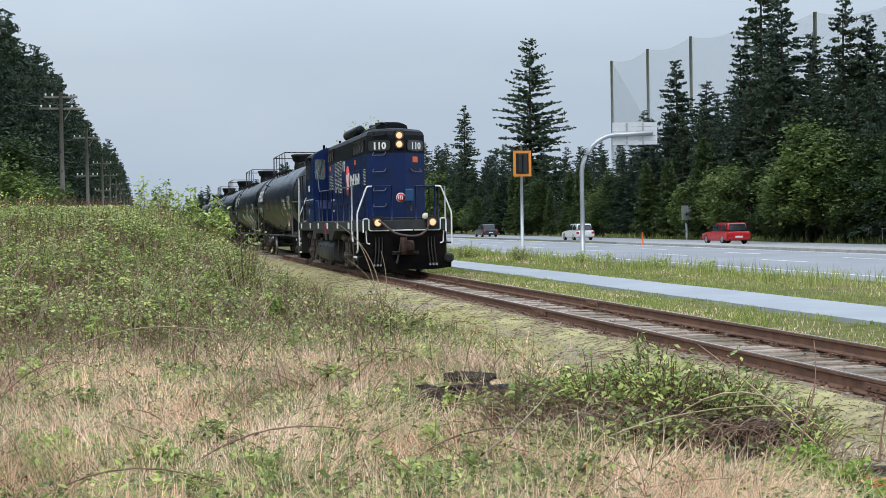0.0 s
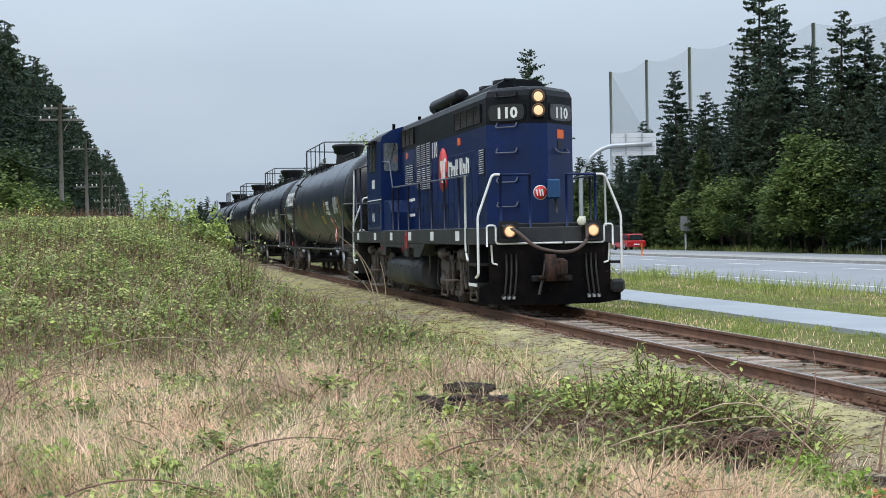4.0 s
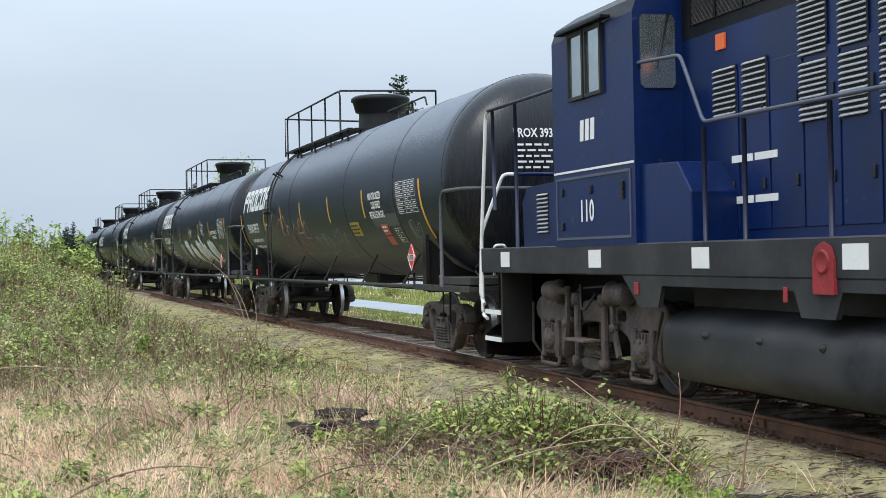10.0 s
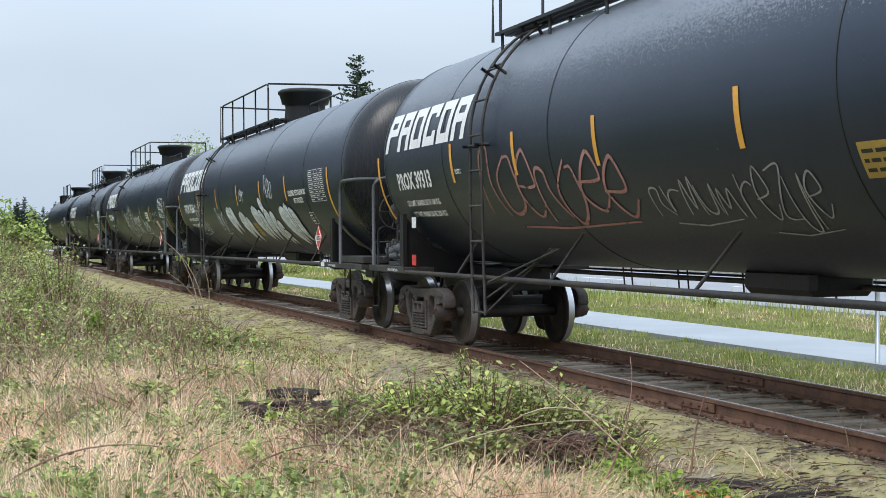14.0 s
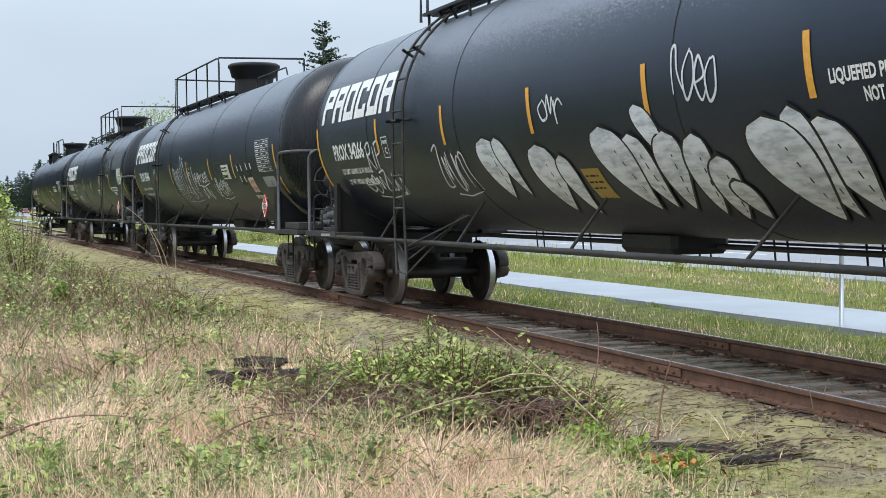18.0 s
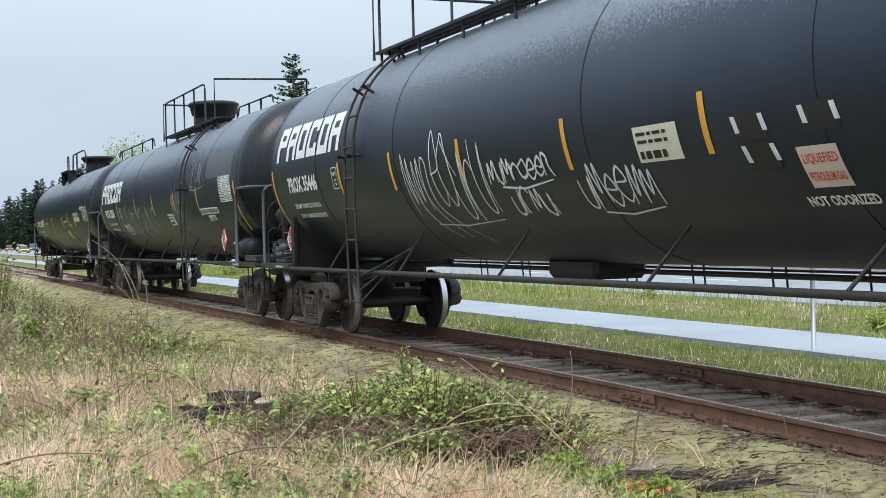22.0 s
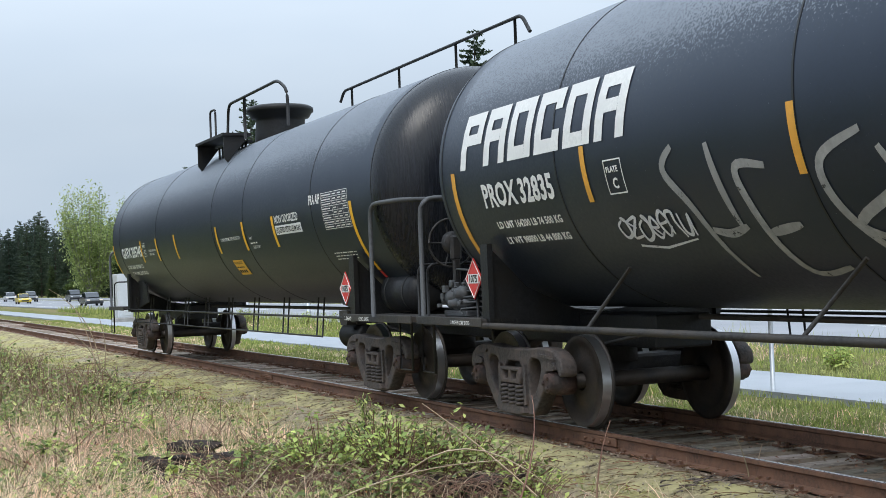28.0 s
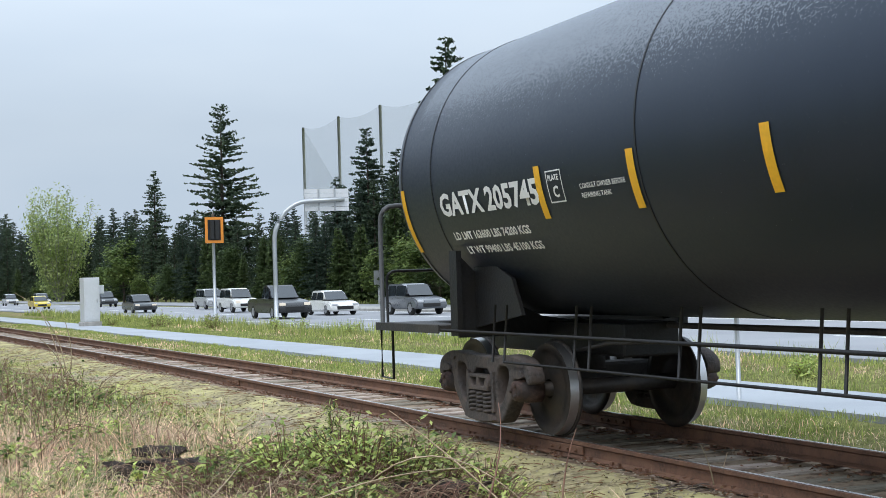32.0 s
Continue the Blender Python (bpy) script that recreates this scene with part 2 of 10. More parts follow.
M["orange"] = mat("orange_paint", (0.75, 0.14, 0.03), 0.5, scale=30, vary=0.1)
M["amber_tape"] = mat("faded_amber_tape", (0.70, 0.34, 0.045), 0.5, scale=25, vary=0.18, wear=(0.3, 0.2, 0.06), wear_amount=0.04)
M["yellow"] = mat("yellow_tape", (0.80, 0.42, 0.02), 0.45, scale=25, vary=0.15, wear=(0.3, 0.2, 0.06), wear_amount=0.03)
M["tie"] = mat("weathered_tie", (0.27, 0.222, 0.182), 0.92, bump=1.0, scale=16, vary=0.65, color2=(0.38, 0.325, 0.27), scale2=2.2, wear=(0.045, 0.035, 0.027), wear_amount=0.08, rand=0.4, stretch=(5.0, 0.35, 2.5), spec=0.0)
M["asphalt"] = mat("road_asphalt", (0.23, 0.235, 0.25), 0.75, bump=0.2, scale=60, vary=0.12, color2=(0.27, 0.275, 0.29), scale2=0.15)
M["path"] = mat("path_asphalt", (0.30, 0.32, 0.345), 0.7, bump=0.15, scale=60, vary=0.1, color2=(0.345, 0.365, 0.39), scale2=0.4, wear=(0.24, 0.25, 0.26), wear_amount=0.10, spec=0.25)
M["concrete"] = mat("concrete", (0.36, 0.35, 0.33), 0.85, bump=0.2, scale=40, vary=0.15, color2=(0.28, 0.27, 0.25), scale2=2)
M["galv"] = mat("galvanised_steel", (0.42, 0.44, 0.46), 0.45, 0.7, scale=20, vary=0.15)
M["pole"] = mat("weathered_pole", (0.22, 0.20, 0.18), 0.9, bump=0.4, scale=12, vary=0.3, stretch=(4, 4, 0.4))

# ---- small builders ----
def part(name, bm, material, parent=None, label=""):
    me = bpy.data.meshes.new(name)
    bm.to_mesh(me)
    bm.free()
    ob = new(name, me)
    for m_ in material if isinstance(material, (list, tuple)) else [material]:
        me.materials.append(m_)
    if parent is not None:
        ob.parent = parent
    if label:
        tagged(ob, label)
    return ob


def box(bm, x0, x1, y0, y1, z0, z1, bevel=0.0, mi=0):
    r = bmesh.ops.create_cube(bm, size=1.0, matrix=Matrix.Translation(((x0 + x1) / 2, (y0 + y1) / 2, (z0 + z1) / 2)) @ Matrix.Diagonal((x1 - x0, y1 - y0, z1 - z0, 1)))
    fs = {f for v in r["verts"] for f in v.link_faces}
    if bevel:
        es = {e for v in r["verts"] for e in v.link_edges}
        g = bmesh.ops.bevel(bm, geom=list(es), offset=bevel, segments=1, affect="EDGES", clamp_overlap=True)
        fs = set(g["faces"]) | {f for f in fs if f.is_valid}
    for f in fs:
        if f.is_valid:
            f.material_index = mi
    return r


def tube(bm, pts, r, sides=8, mi=0, closed=False):
    """A round bar along points."""
    pts = [Vector(p) for p in pts]
    rings = []
    n = len(pts)
    for i, p in enumerate(pts):
        a = pts[i - 1] if i else pts[0]
        b = pts[i + 1] if i < n - 1 else pts[-1]
        d = (b - a).normalized()
        ref = Vector((0, 0, 1)) if abs(d.z) < 0.9 else Vector((1, 0, 0))
        u = d.cross(ref).normalized()
        v = d.cross(u).normalized()
        rr = r[i] if isinstance(r, (list, tuple)) else r
        rings.append([bm.verts.new(p + rr * (math.cos(2 * math.pi * k / sides) * u + math.sin(2 * math.pi * k / sides) * v)) for k in range(sides)])
    for a, b in zip(rings, rings[1:]):
        for k in range(sides):
            f = bm.faces.new((a[k], a[(k + 1) % sides], b[(k + 1) % sides], b[k]))
            f.smooth, f.material_index = True, mi
    for ring, flip in ((rings[0], False), (rings[-1], True)):
        f = bm.faces.new(ring[::-1] if flip else ring)
        f.material_index = mi


def lathe(bm, profile, sides=48, axis="x", centre=(0, 0, 0), mi=0, smooth=True, sharp=()):
    """Turns (along, radius) pairs round an axis."""
    c = Vector(centre)
    rings = []
    for a, r in profile:
        ring = []
        if r < 1e-5:
            off = {"x": Vector((a, 0, 0)), "y": Vector((0, a, 0)), "z": Vector((0, 0, a))}[axis]
            ring = [bm.verts.new(c + off)]
        else:
            for k in range(sides):
                t = 2 * math.pi * k / sides
                co, si = r * math.cos(t), r * math.sin(t)
                off = {"x": Vector((a, co, si)), "y": Vector((si, a, co)), "z": Vector((co, si, a))}[axis]
                ring.append(bm.verts.new(c + off))
        rings.append(ring)
    for j, (a, b) in enumerate(zip(rings, rings[1:])):
        for k in range(sides):
            q = []
            for v in (a[k % len(a)], a[(k + 1) % len(a)], b[(k + 1) % len(b)], b[k % len(b)]):
                if v not in q:
                    q.append(v)
            if len(q) > 2:
                f = bm.faces.new(q)
                f.smooth, f.material_index = smooth, mi
    bm.normal_update()


def prism(bm, pts, y0, y1, mi=0, plane="xz"):
    """A closed outline pushed from y0 to y1."""
    def put(p, y):
        return {"xz": (p[0], y, p[1]), "yz": (y, p[0], p[1]), "xy": (p[0], p[1], y)}[plane]
    a = [bm.verts.new(put(p, y0)) for p in pts]
    b = [bm.verts.new(put(p, y1)) for p in pts]
    fs = [bm.faces.new(a[::-1]), bm.faces.new(b)]
    for i in range(len(pts)):
        j = (i + 1) % len(pts)
        fs.append(bm.faces.new((a[i], a[j], b[j], b[i])))
    for f in fs:
        f.material_index = mi
    bmesh.ops.recalc_face_normals(bm, faces=fs)
    return fs


def thing(name, m, label, category, group="", kind=""):
    e = new(name)
    e.matrix_world = m
    e.empty_display_size = 0.3
    return tagged(e, label, category, group, kind)


# ---- ground ----
def smooth(a, b, x):
    t = min(1, max(0, (x - a) / (b - a)))
    return t * t * (3 - 2 * t)


def ground_z(x, y, s=None, lat=None):
    if s is None:
        s, lat = to_line(x, y)
    a = -lat
    n1 = noise.noise((x * 0.25, y * 0.25, 0)) * 0.08 + noise.noise((x * 0.9, y * 0.9, 3)) * 0.03
    if a > 1.15:       # camera's side
        z = -0.195 - 0.07 * smooth(1.3, 2.4, a) + 0.23 * smooth(2.6, 5.0, a)
        z += n1 * smooth(1.6, 3.5, a)
        z += 0.5 * smooth(5, 12, a) * smooth(14, 30, y)
    elif lat > 1.15:
        z = -0.20 - 0.10 * smooth(1.2, 2.2, lat) + 0.06 * smooth(2.6, 4, lat)
        if lat < 11.0 or lat > 38:
            z += n1 * 0.35 * smooth(1.6, 2.6, lat)
        z -= 0.06 * smooth(10.6, 11.3, lat) * (1 - smooth(36.5, 38, lat))
        if 4.0 < lat < 6.8:
            z -= 0.05
        z += 0.5 * smooth(40, 60, lat)
    else:
        z = -0.215 + n1 * 0.15
    return z


def build_ground():
    az = np.concatenate([np.arange(-180, -42, 6.0), np.arange(-42, 28, 0.3), np.arange(28, 180, 6.0)])
    rad = np.concatenate([np.geomspace(0.5, 6, 6), np.geomspace(6.6, 90, 190), np.geomspace(96, 3000, 28)])
    verts, dry, sand = [(0, 0, -0.05)], [0.5], [0.0]
    for r in rad:
        for a in az:
            t = radians(a)
            x, y = -math.sin(t) * r, math.cos(t) * r
            s, lat = to_line(x, y)
            far = r > 250
            z = -0.3 if far else ground_z(x, y, s, lat)
            verts.append((x, y, z))
            nn = noise.noise((x * 0.35, y * 0.35, 7)) * 0.5 + noise.noise((x * 1.3, y * 1.3, 9)) * 0.35
            if lat < 0:
                d = 1 - smooth(15.5, 20, y + nn * 3)
                e = 1 - smooth(2.6, 4.8, -lat + nn * 1.8)
            else:
                d = 0.25 + 0.3 * nn + 0.35 * (1 - smooth(1.5, 3.5, lat + nn)) + 0.5 * smooth(8.2, 9.5, lat + nn) * (1 - smooth(10.2, 11.2, lat))
                e = 1 - smooth(1.4, 2.6, lat + nn * 0.8)
            dry.append(min(1, max(0, d)))
            sand.append(min(1, max(0, e)))
    n, faces = len(az), []
    for k in range(n):
        faces.append((0, 1 + k, 1 + (k + 1) % n))
    for j in range(len(rad) - 1):
        for k in range(n):
            a, b = 1 + j * n + k, 1 + j * n + (k + 1) % n
            faces.append((a, a + n, b + n, b))
    me = bpy.data.meshes.new("ground")
    me.from_pydata(verts, [], faces)
    for nm, vals in (("dry", dry), ("sand", sand)):
        me.attributes.new(nm, "FLOAT", "POINT").data.foreach_set("value", vals)
    me.polygons.foreach_set("use_smooth", [True] * len(faces))
    ob = new("ground", me)
    m = bpy.data.materials.new("ground_soil_and_grass")
    m.use_nodes = True
    nt = m.node_tree
    b = nt.nodes["Principled BSDF"]
    b.inputs["Roughness"].default_value = 0.95
    b.inputs["Specular IOR Level"].default_value = 0.03

    def nz(sc, det=6, rg=0.65):
        q = nt.nodes.new("ShaderNodeTexNoise")
        q.inputs["Scale"].default_value, q.inputs["Detail"].default_value, q.inputs["Roughness"].default_value = sc, det, rg
        tc = nt.nodes.new("ShaderNodeTexCoord")
        nt.links.new(tc.outputs["Object"], q.inputs["Vector"])
        return q.outputs[0]

    def rng(src, lo, hi):
        r = nt.nodes.new("ShaderNodeMapRange")
        r.inputs[1].default_value, r.inputs[2].default_value = lo, hi
        nt.links.new(src, r.inputs[0])
        return r.outputs[0]

    def mx(f, a, c):
        q = nt.nodes.new("ShaderNodeMix")
        q.data_type = "RGBA"
        for sock, val in ((q.inputs[0], f), (q.inputs[6], a), (q.inputs[7], c)):
            if hasattr(val, "is_output"):
                nt.links.new(val, sock)
            else:
                sock.default_value = (*val, 1)
        return q.outputs[2]

    def attr(nm):
        q = nt.nodes.new("ShaderNodeAttribute")
        q.attribute_name = nm
        return q.outputs["Fac"]

    big, mid, fine = nz(0.5, 4), nz(3.0), nz(26.0)
    green = mx(rng(mid, 0.35, 0.65), (0.10, 0.13, 0.035), (0.19, 0.21, 0.065))
    # ground under the straw, darkened for the shade in the gaps between blades
    straw = mx(rng(mid, 0.35, 0.65), (0.20, 0.145, 0.085), (0.36, 0.28, 0.17))
    sandc = mx(rng(mid, 0.35, 0.65), (0.28, 0.23, 0.16), (0.50, 0.425, 0.295))
    sandc = mx(rng(nz(9.0, 6, 0.75), 0.54, 0.64), sandc, (0.12, 0.095, 0.065))
    moss = mx(rng(nz(0.8, 6, 0.7), 0.40, 0.53), sandc, mx(rng(nz(14.0, 4), 0.4, 0.6), (0.32, 0.285, 0.115), (0.50, 0.46, 0.205)))
    col = mx(attr("dry"), green, straw)
    col = mx(attr("sand"), col, moss)
    col = mx(rng(fine, 0.58, 0.74), col, (0.06, 0.048, 0.034))
    nt.links.new(col, b.inputs["Base Color"])
    bp = nt.nodes.new("ShaderNodeBump")
    bp.inputs["Strength"].default_value, bp.inputs["Distance"].default_value = 0.9, 0.05
    clod = nt.nodes.new("ShaderNodeMath")
    clod.operation = "MULTIPLY_ADD"
    clod.inputs[1].default_value = 2.6
    nt.links.new(nz(5.0, 6, 0.7), clod.inputs[0])
    nt.links.new(fine, clod.inputs[2])
    nt.links.new(clod.outputs[0], bp.inputs["Height"])
    nt.links.new(bp.outputs[0], b.inputs["Normal"])
    me.materials.append(m)
    tagged(ob, "rough ground of dry straw, moss and green verge grass", "ground", kind="structure")


build_ground()


def strip(name, lat0, lat1, z, material, s0=-60, s1=420, step=2.0, thick=0.12, wav=0.0):
    """A ribbon of paving with thickness that follows the track's line."""
    bm = bmesh.new()
    rows = []
    n = int((s1 - s0) / step)
    for i in range(n + 1):
        s = s0 + i * step
        w0, w1 = (noise.noise((s * 0.3, lat0, 0)) * wav, noise.noise((s * 0.3, lat1, 5)) * wav)
        a, b = at(s, lat0 + w0, z), at(s, lat1 + w1, z)
        rows.append([bm.verts.new(v) for v in (a, b, b - Vector((0, 0, thick)), a - Vector((0, 0, thick)))])
    for p, q in zip(rows, rows[1:]):
        for k in range(4):
            bm.faces.new((p[k], p[(k + 1) % 4], q[(k + 1) % 4], q[k]))
    bmesh.ops.recalc_face_normals(bm, faces=bm.faces)
    return part(name, bm, material)


tagged(strip("path", 4.25, 6.4, -0.20, M["path"], s1=330, step=1.0, wav=0.05), "pale grey asphalt walking path beside the track", "path", kind="structure")
tagged(strip("road", 11.5, 25.6, -0.20, M["asphalt"], s1=700), "grey asphalt carriageway with white lane lines", "road", kind="structure")
tagged(strip("far_road", 28.6, 36.2, -0.20, M["asphalt"], s1=700), "grey asphalt far carriageway behind the median", "road", kind="structure")
tagged(strip("median", 25.6, 28.6, -0.06, M["concrete"], s0=-60, s1=84, thick=0.3), "raised concrete median with kerb edges", "median", kind="structure")
for lat in (13.1, 24.9):
    tagged(strip("edge_line", lat, lat + 0.16, -0.193, M["white"], s1=400, thick=0.006), "white painted edge line on the road", "road marking", kind="structure")
for lat in (17.6, 21.4):
    for k in range(-4, 26):
        tagged(strip("lane_line", lat, lat + 0.15, -0.193, M["white"], s0=k * 12 + 4, s1=k * 12 + 8, thick=0.006), "white painted lane dash on the road", "road marking", "lane dashes", "structure")

# ---- track ----
CANT = 0.039


def rail(name, lat, z, label):
    """A flat-bottomed rail: head, web, foot."""
    prof = [(-0.037, -0.003), (-0.006, 0), (0.037, 0), (0.037, -0.035), (0.009, -0.05), (0.009, -0.135), (0.07, -0.155), (0.07, -0.17), (-0.07, -0.17), (-0.07, -0.155), (-0.009, -0.135), (-0.009, -0.05), (-0.037, -0.035)]
    bm = bmesh.new()
    rows = []
    ss = list(np.arange(-60, 40, 1.0)) + list(np.arange(40, 420, 5.0))
    for s in ss:
        wob = noise.noise((s * 0.13, lat, 0)) * 0.012
        rows.append([bm.verts.new(at(s, lat + u + wob, z + w)) for u, w in prof])
    for p, q in zip(rows, rows[1:]):
        for k in range(len(prof)):
            f = bm.faces.new((p[k], q[k], q[(k + 1) % len(prof)], p[(k + 1) % len(prof)]))
            f.material_index = 1 if k == 1 else 0
    bmesh.ops.recalc_face_normals(bm, faces=bm.faces)
    tagged(part(name, bm, [M["rust"], M["railtop"]]), label, "rail", "rails of the track", "structure")


rail("rail", -0.7535, 0.0, "rusty steel rail with a bright worn head")
rail("rail", 0.7535, CANT, "rusty steel rail with a bright worn head")


def ties():
    # a lumpy bed of dirt that half buries the ties
    cols = np.array([-1.95, -1.7, -1.5, -1.3, -1.1, -0.95, -0.8, -0.65, -0.45, -0.25, -0.05, 0.15, 0.35, 0.55, 0.75, 0.95, 1.15, 1.35, 1.55])
    ss = np.concatenate([np.arange(-16, 60, 0.14), np.arange(60, 420, 2.0)])
    bv, bf = [], []
    for s in ss:
        for c in cols:
            p = at(s, c)
            n_ = noise.noise((p.x * 1.1, p.y * 1.1, 4)) * 0.014 + noise.noise((p.x * 4, p.y * 4, 8)) * 0.014
            z = -0.192 + 0.012 * smooth(0.75, 1.0, abs(c)) + n_ * 0.8 + 0.034 * smooth(0.8, 1.0, -c) - 0.12 * smooth(1.35, 1.95, -c) - 0.08 * smooth(1.2, 1.55, c)
            bv.append((p.x, p.y, z))
    nc = len(cols)
    for i_ in range(len(ss) - 1):
        for j in range(nc - 1):
            q = i_ * nc + j
            bf.append((q, q + 1, q + nc + 1, q + nc))
    bme = bpy.data.meshes.new("ballast")
    bme.from_pydata(bv, [], bf)
    bme.polygons.foreach_set("use_smooth", [True] * len(bf))
    bme.materials.append(M["ballast"])
    bme.materials.append(M["track_dirt"])
    bme.polygons.foreach_set("material_index", [1 if 4 <= k % (nc - 1) <= nc - 3 else 0 for k in range(len(bf))])
    bed = new("ballast", bme)
    tagged(bed, "dirt and old ballast packed between the ties", "ballast", kind="structure")
    rnd = random.Random(4)
    shapes = []
    for k in range(6):
        bm = bmesh.new()
        box(bm, -0.115, 0.115, -1.3, 1.3, -0.18, 0.0, 0.012)
        es = [e_ for e_ in bm.edges if abs(e_.verts[0].co.y - e_.verts[1].co.y) > 1]
        bmesh.ops.subdivide_edges(bm, edges=es, cuts=5)
        for v in bm.verts:
            v.co += Vector((noise.noise(v.co * 3 + Vector((k, 0, 0))) * 0.02, 0, min(0.0, noise.noise(v.co * 2 + Vector((0, k, 0))) * 0.035)))
        shapes.append(to_mesh_early(bm, "tie", M["tie"]))
    i, s = 0, -13.0
    far = bmesh.new()
    while s < 160:
        m = along(s, rnd.uniform(-0.08, 0.08), -0.165 + rnd.uniform(-0.02, 0.006)) @ pose(0, 0, 0, rnd.uniform(-0.8, 0.8), rnd.uniform(-2, 2), rnd.uniform(-2.5, 2.5))
        if s < 62:
            ob = new("tie", rnd.choice(shapes))
            ob.parent = bed
            ob.matrix_basis = m
            for lat in (0.7535, -0.7535):
                pl = new("tie_plate", PLATE)
                pl.parent = ob
                pl.matrix_basis = pose(0, lat, 0.004, 0, 0, rnd.uniform(-2, 2))
        else:
            r = bmesh.ops.create_cube(far, size=1.0, matrix=m @ Matrix.Diagonal((0.23, 2.6, 0.2, 1)))
        s += rnd.uniform(0.50, 0.58)
    ob = part("tie", far, M["tie"], bed)
    ob["kind"] = "stuff"


def to_mesh_early(bm, name, *ms):
    me = bpy.data.meshes.new(name)
    bm.to_mesh(me)
    bm.free()
    for m_ in ms:
        me.materials.append(m_)
    return me


def plate_mesh():
    bm = bmesh.new()
    box(bm, -0.09, 0.09, -0.16, 0.16, -0.004, 0.014)
    for x, y in ((-0.06, 0.09), (0.06, -0.09), (0.05, 0.1)):
        box(bm, x - 0.012, x + 0.012, y - 0.015, y + 0.015, 0.014, 0.045)
    return to_mesh_early(bm, "tie_plate", M["rust"])


M["track_dirt"] = mat("dark_track_dirt", (0.165, 0.120, 0.088), 0.95, bump=1.0, scale=18, vary=0.7, color2=(0.27, 0.21, 0.155), scale2=2.6, wear=(0.045, 0.031, 0.023), wear_amount=0.14, spec=0.0)
M["ballast"] = mat("dirty_ballast", (0.255, 0.215, 0.130), 0.95, bump=1.0, scale=14, vary=0.6, color2=(0.43, 0.385, 0.195), scale2=1.7, wear=(0.06, 0.045, 0.032), wear_amount=0.15, spec=0.0)
PLATE = plate_mesh()
ties()
for lat, z in ((-0.7535, 0.0), (0.7535, CANT)):
    for s in (3.2, 15.1, 26.9):
        bm = bmesh.new()
        for sd in (-1, 1):
            box(bm, -0.35, 0.35, sd * 0.028 - 0.012, sd * 0.028 + 0.012, -0.13, -0.045, 0.006)
            for k in (-0.24, -0.08, 0.08, 0.24):
                lathe(bm, [(sd * 0.04, 0.0), (sd * 0.04, 0.016), (sd * 0.062, 0.016), (sd * 0.062, 0.0)], 6, "y", (k, 0, -0.088))
        ob = part("rail_joint", bm, M["rust"])
        ob.matrix_world = along(s + (1.5 if lat > 0 else 0), lat, z)
        tagged(ob, "rusty bolted rail joint bar", "rail joint", kind="structure")

# ---- train: x runs back along the train, y to the camera's side, z up from the rail ----
def consist_pose(front, rear):
    """A vehicle's pose from where its two trucks stand on the line."""
    a, b = at(front), at(rear)
    d = b - a
    return pose((a.x + b.x) / 2, (a.y + b.y) / 2, CANT / 2, 0, 0, math.degrees(math.atan2(d.y, d.x)))


CARS = []      # thing, its trucks' distances behind the nose
WHEELS = []    # wheelset, x and z in its truck, radius
R_T, Z_T = 1.58, 2.78


def wheelset_mesh(r):
    bm = bmesh.new()
    lathe(bm, [(-1.05, 0.0), (-1.05, 0.07), (-0.6, 0.085), (0.6, 0.085), (1.05, 0.07), (1.05, 0.0)], 16, "y")
    for sgn in (1, -1):
        w = [(0.805, 0.10), (0.800, r * 0.42), (0.775, r * 0.52), (0.775, r * 0.82), (0.815, r * 0.86), (0.815, r - 0.008)]
        lathe(bm, [(sgn * a, q) for a, q in w], 40, "y")
        lathe(bm, [(sgn * 0.815, r - 0.008), (sgn * 0.72, r + 0.002)], 40, "y", mi=1)
        v = [(0.72, r + 0.002), (0.71, r + 0.026), (0.69, r + 0.024), (0.68, r * 0.84), (0.72, r * 0.8), (0.72, r * 0.5), (0.69, r * 0.42), (0.69, 0.085)]
        lathe(bm, [(sgn * a, q) for a, q in v], 40, "y")
    bmesh.ops.recalc_face_normals(bm, faces=bm.faces)
    me = bpy.data.meshes.new("wheelset")
    bm.to_mesh(me)
    bm.free()
    me.materials.append(M["wheel"])
    me.materials.append(M["tread"])
    return me


def to_mesh(bm, name, *ms):
    me = bpy.data.meshes.new(name)
    bm.to_mesh(me)
    bm.free()
    for m_ in ms:
        me.materials.append(m_)
    return me


R_W = 0.475
WHEEL_CAR, WHEEL_LOCO = wheelset_mesh(R_W), wheelset_mesh(0.508)


def smooth_outline(pts, n=3):
    """Cuts the corners of a closed outline."""
    for _ in range(n):
        out = []
        for i in range(len(pts)):
            a, b = pts[i], pts[(i + 1) % len(pts)]
            out += [(a[0] * 0.75 + b[0] * 0.25, a[1] * 0.75 + b[1] * 0.25), (a[0] * 0.25 + b[0] * 0.75, a[1] * 0.25 + b[1] * 0.75)]
        pts = out
    return pts


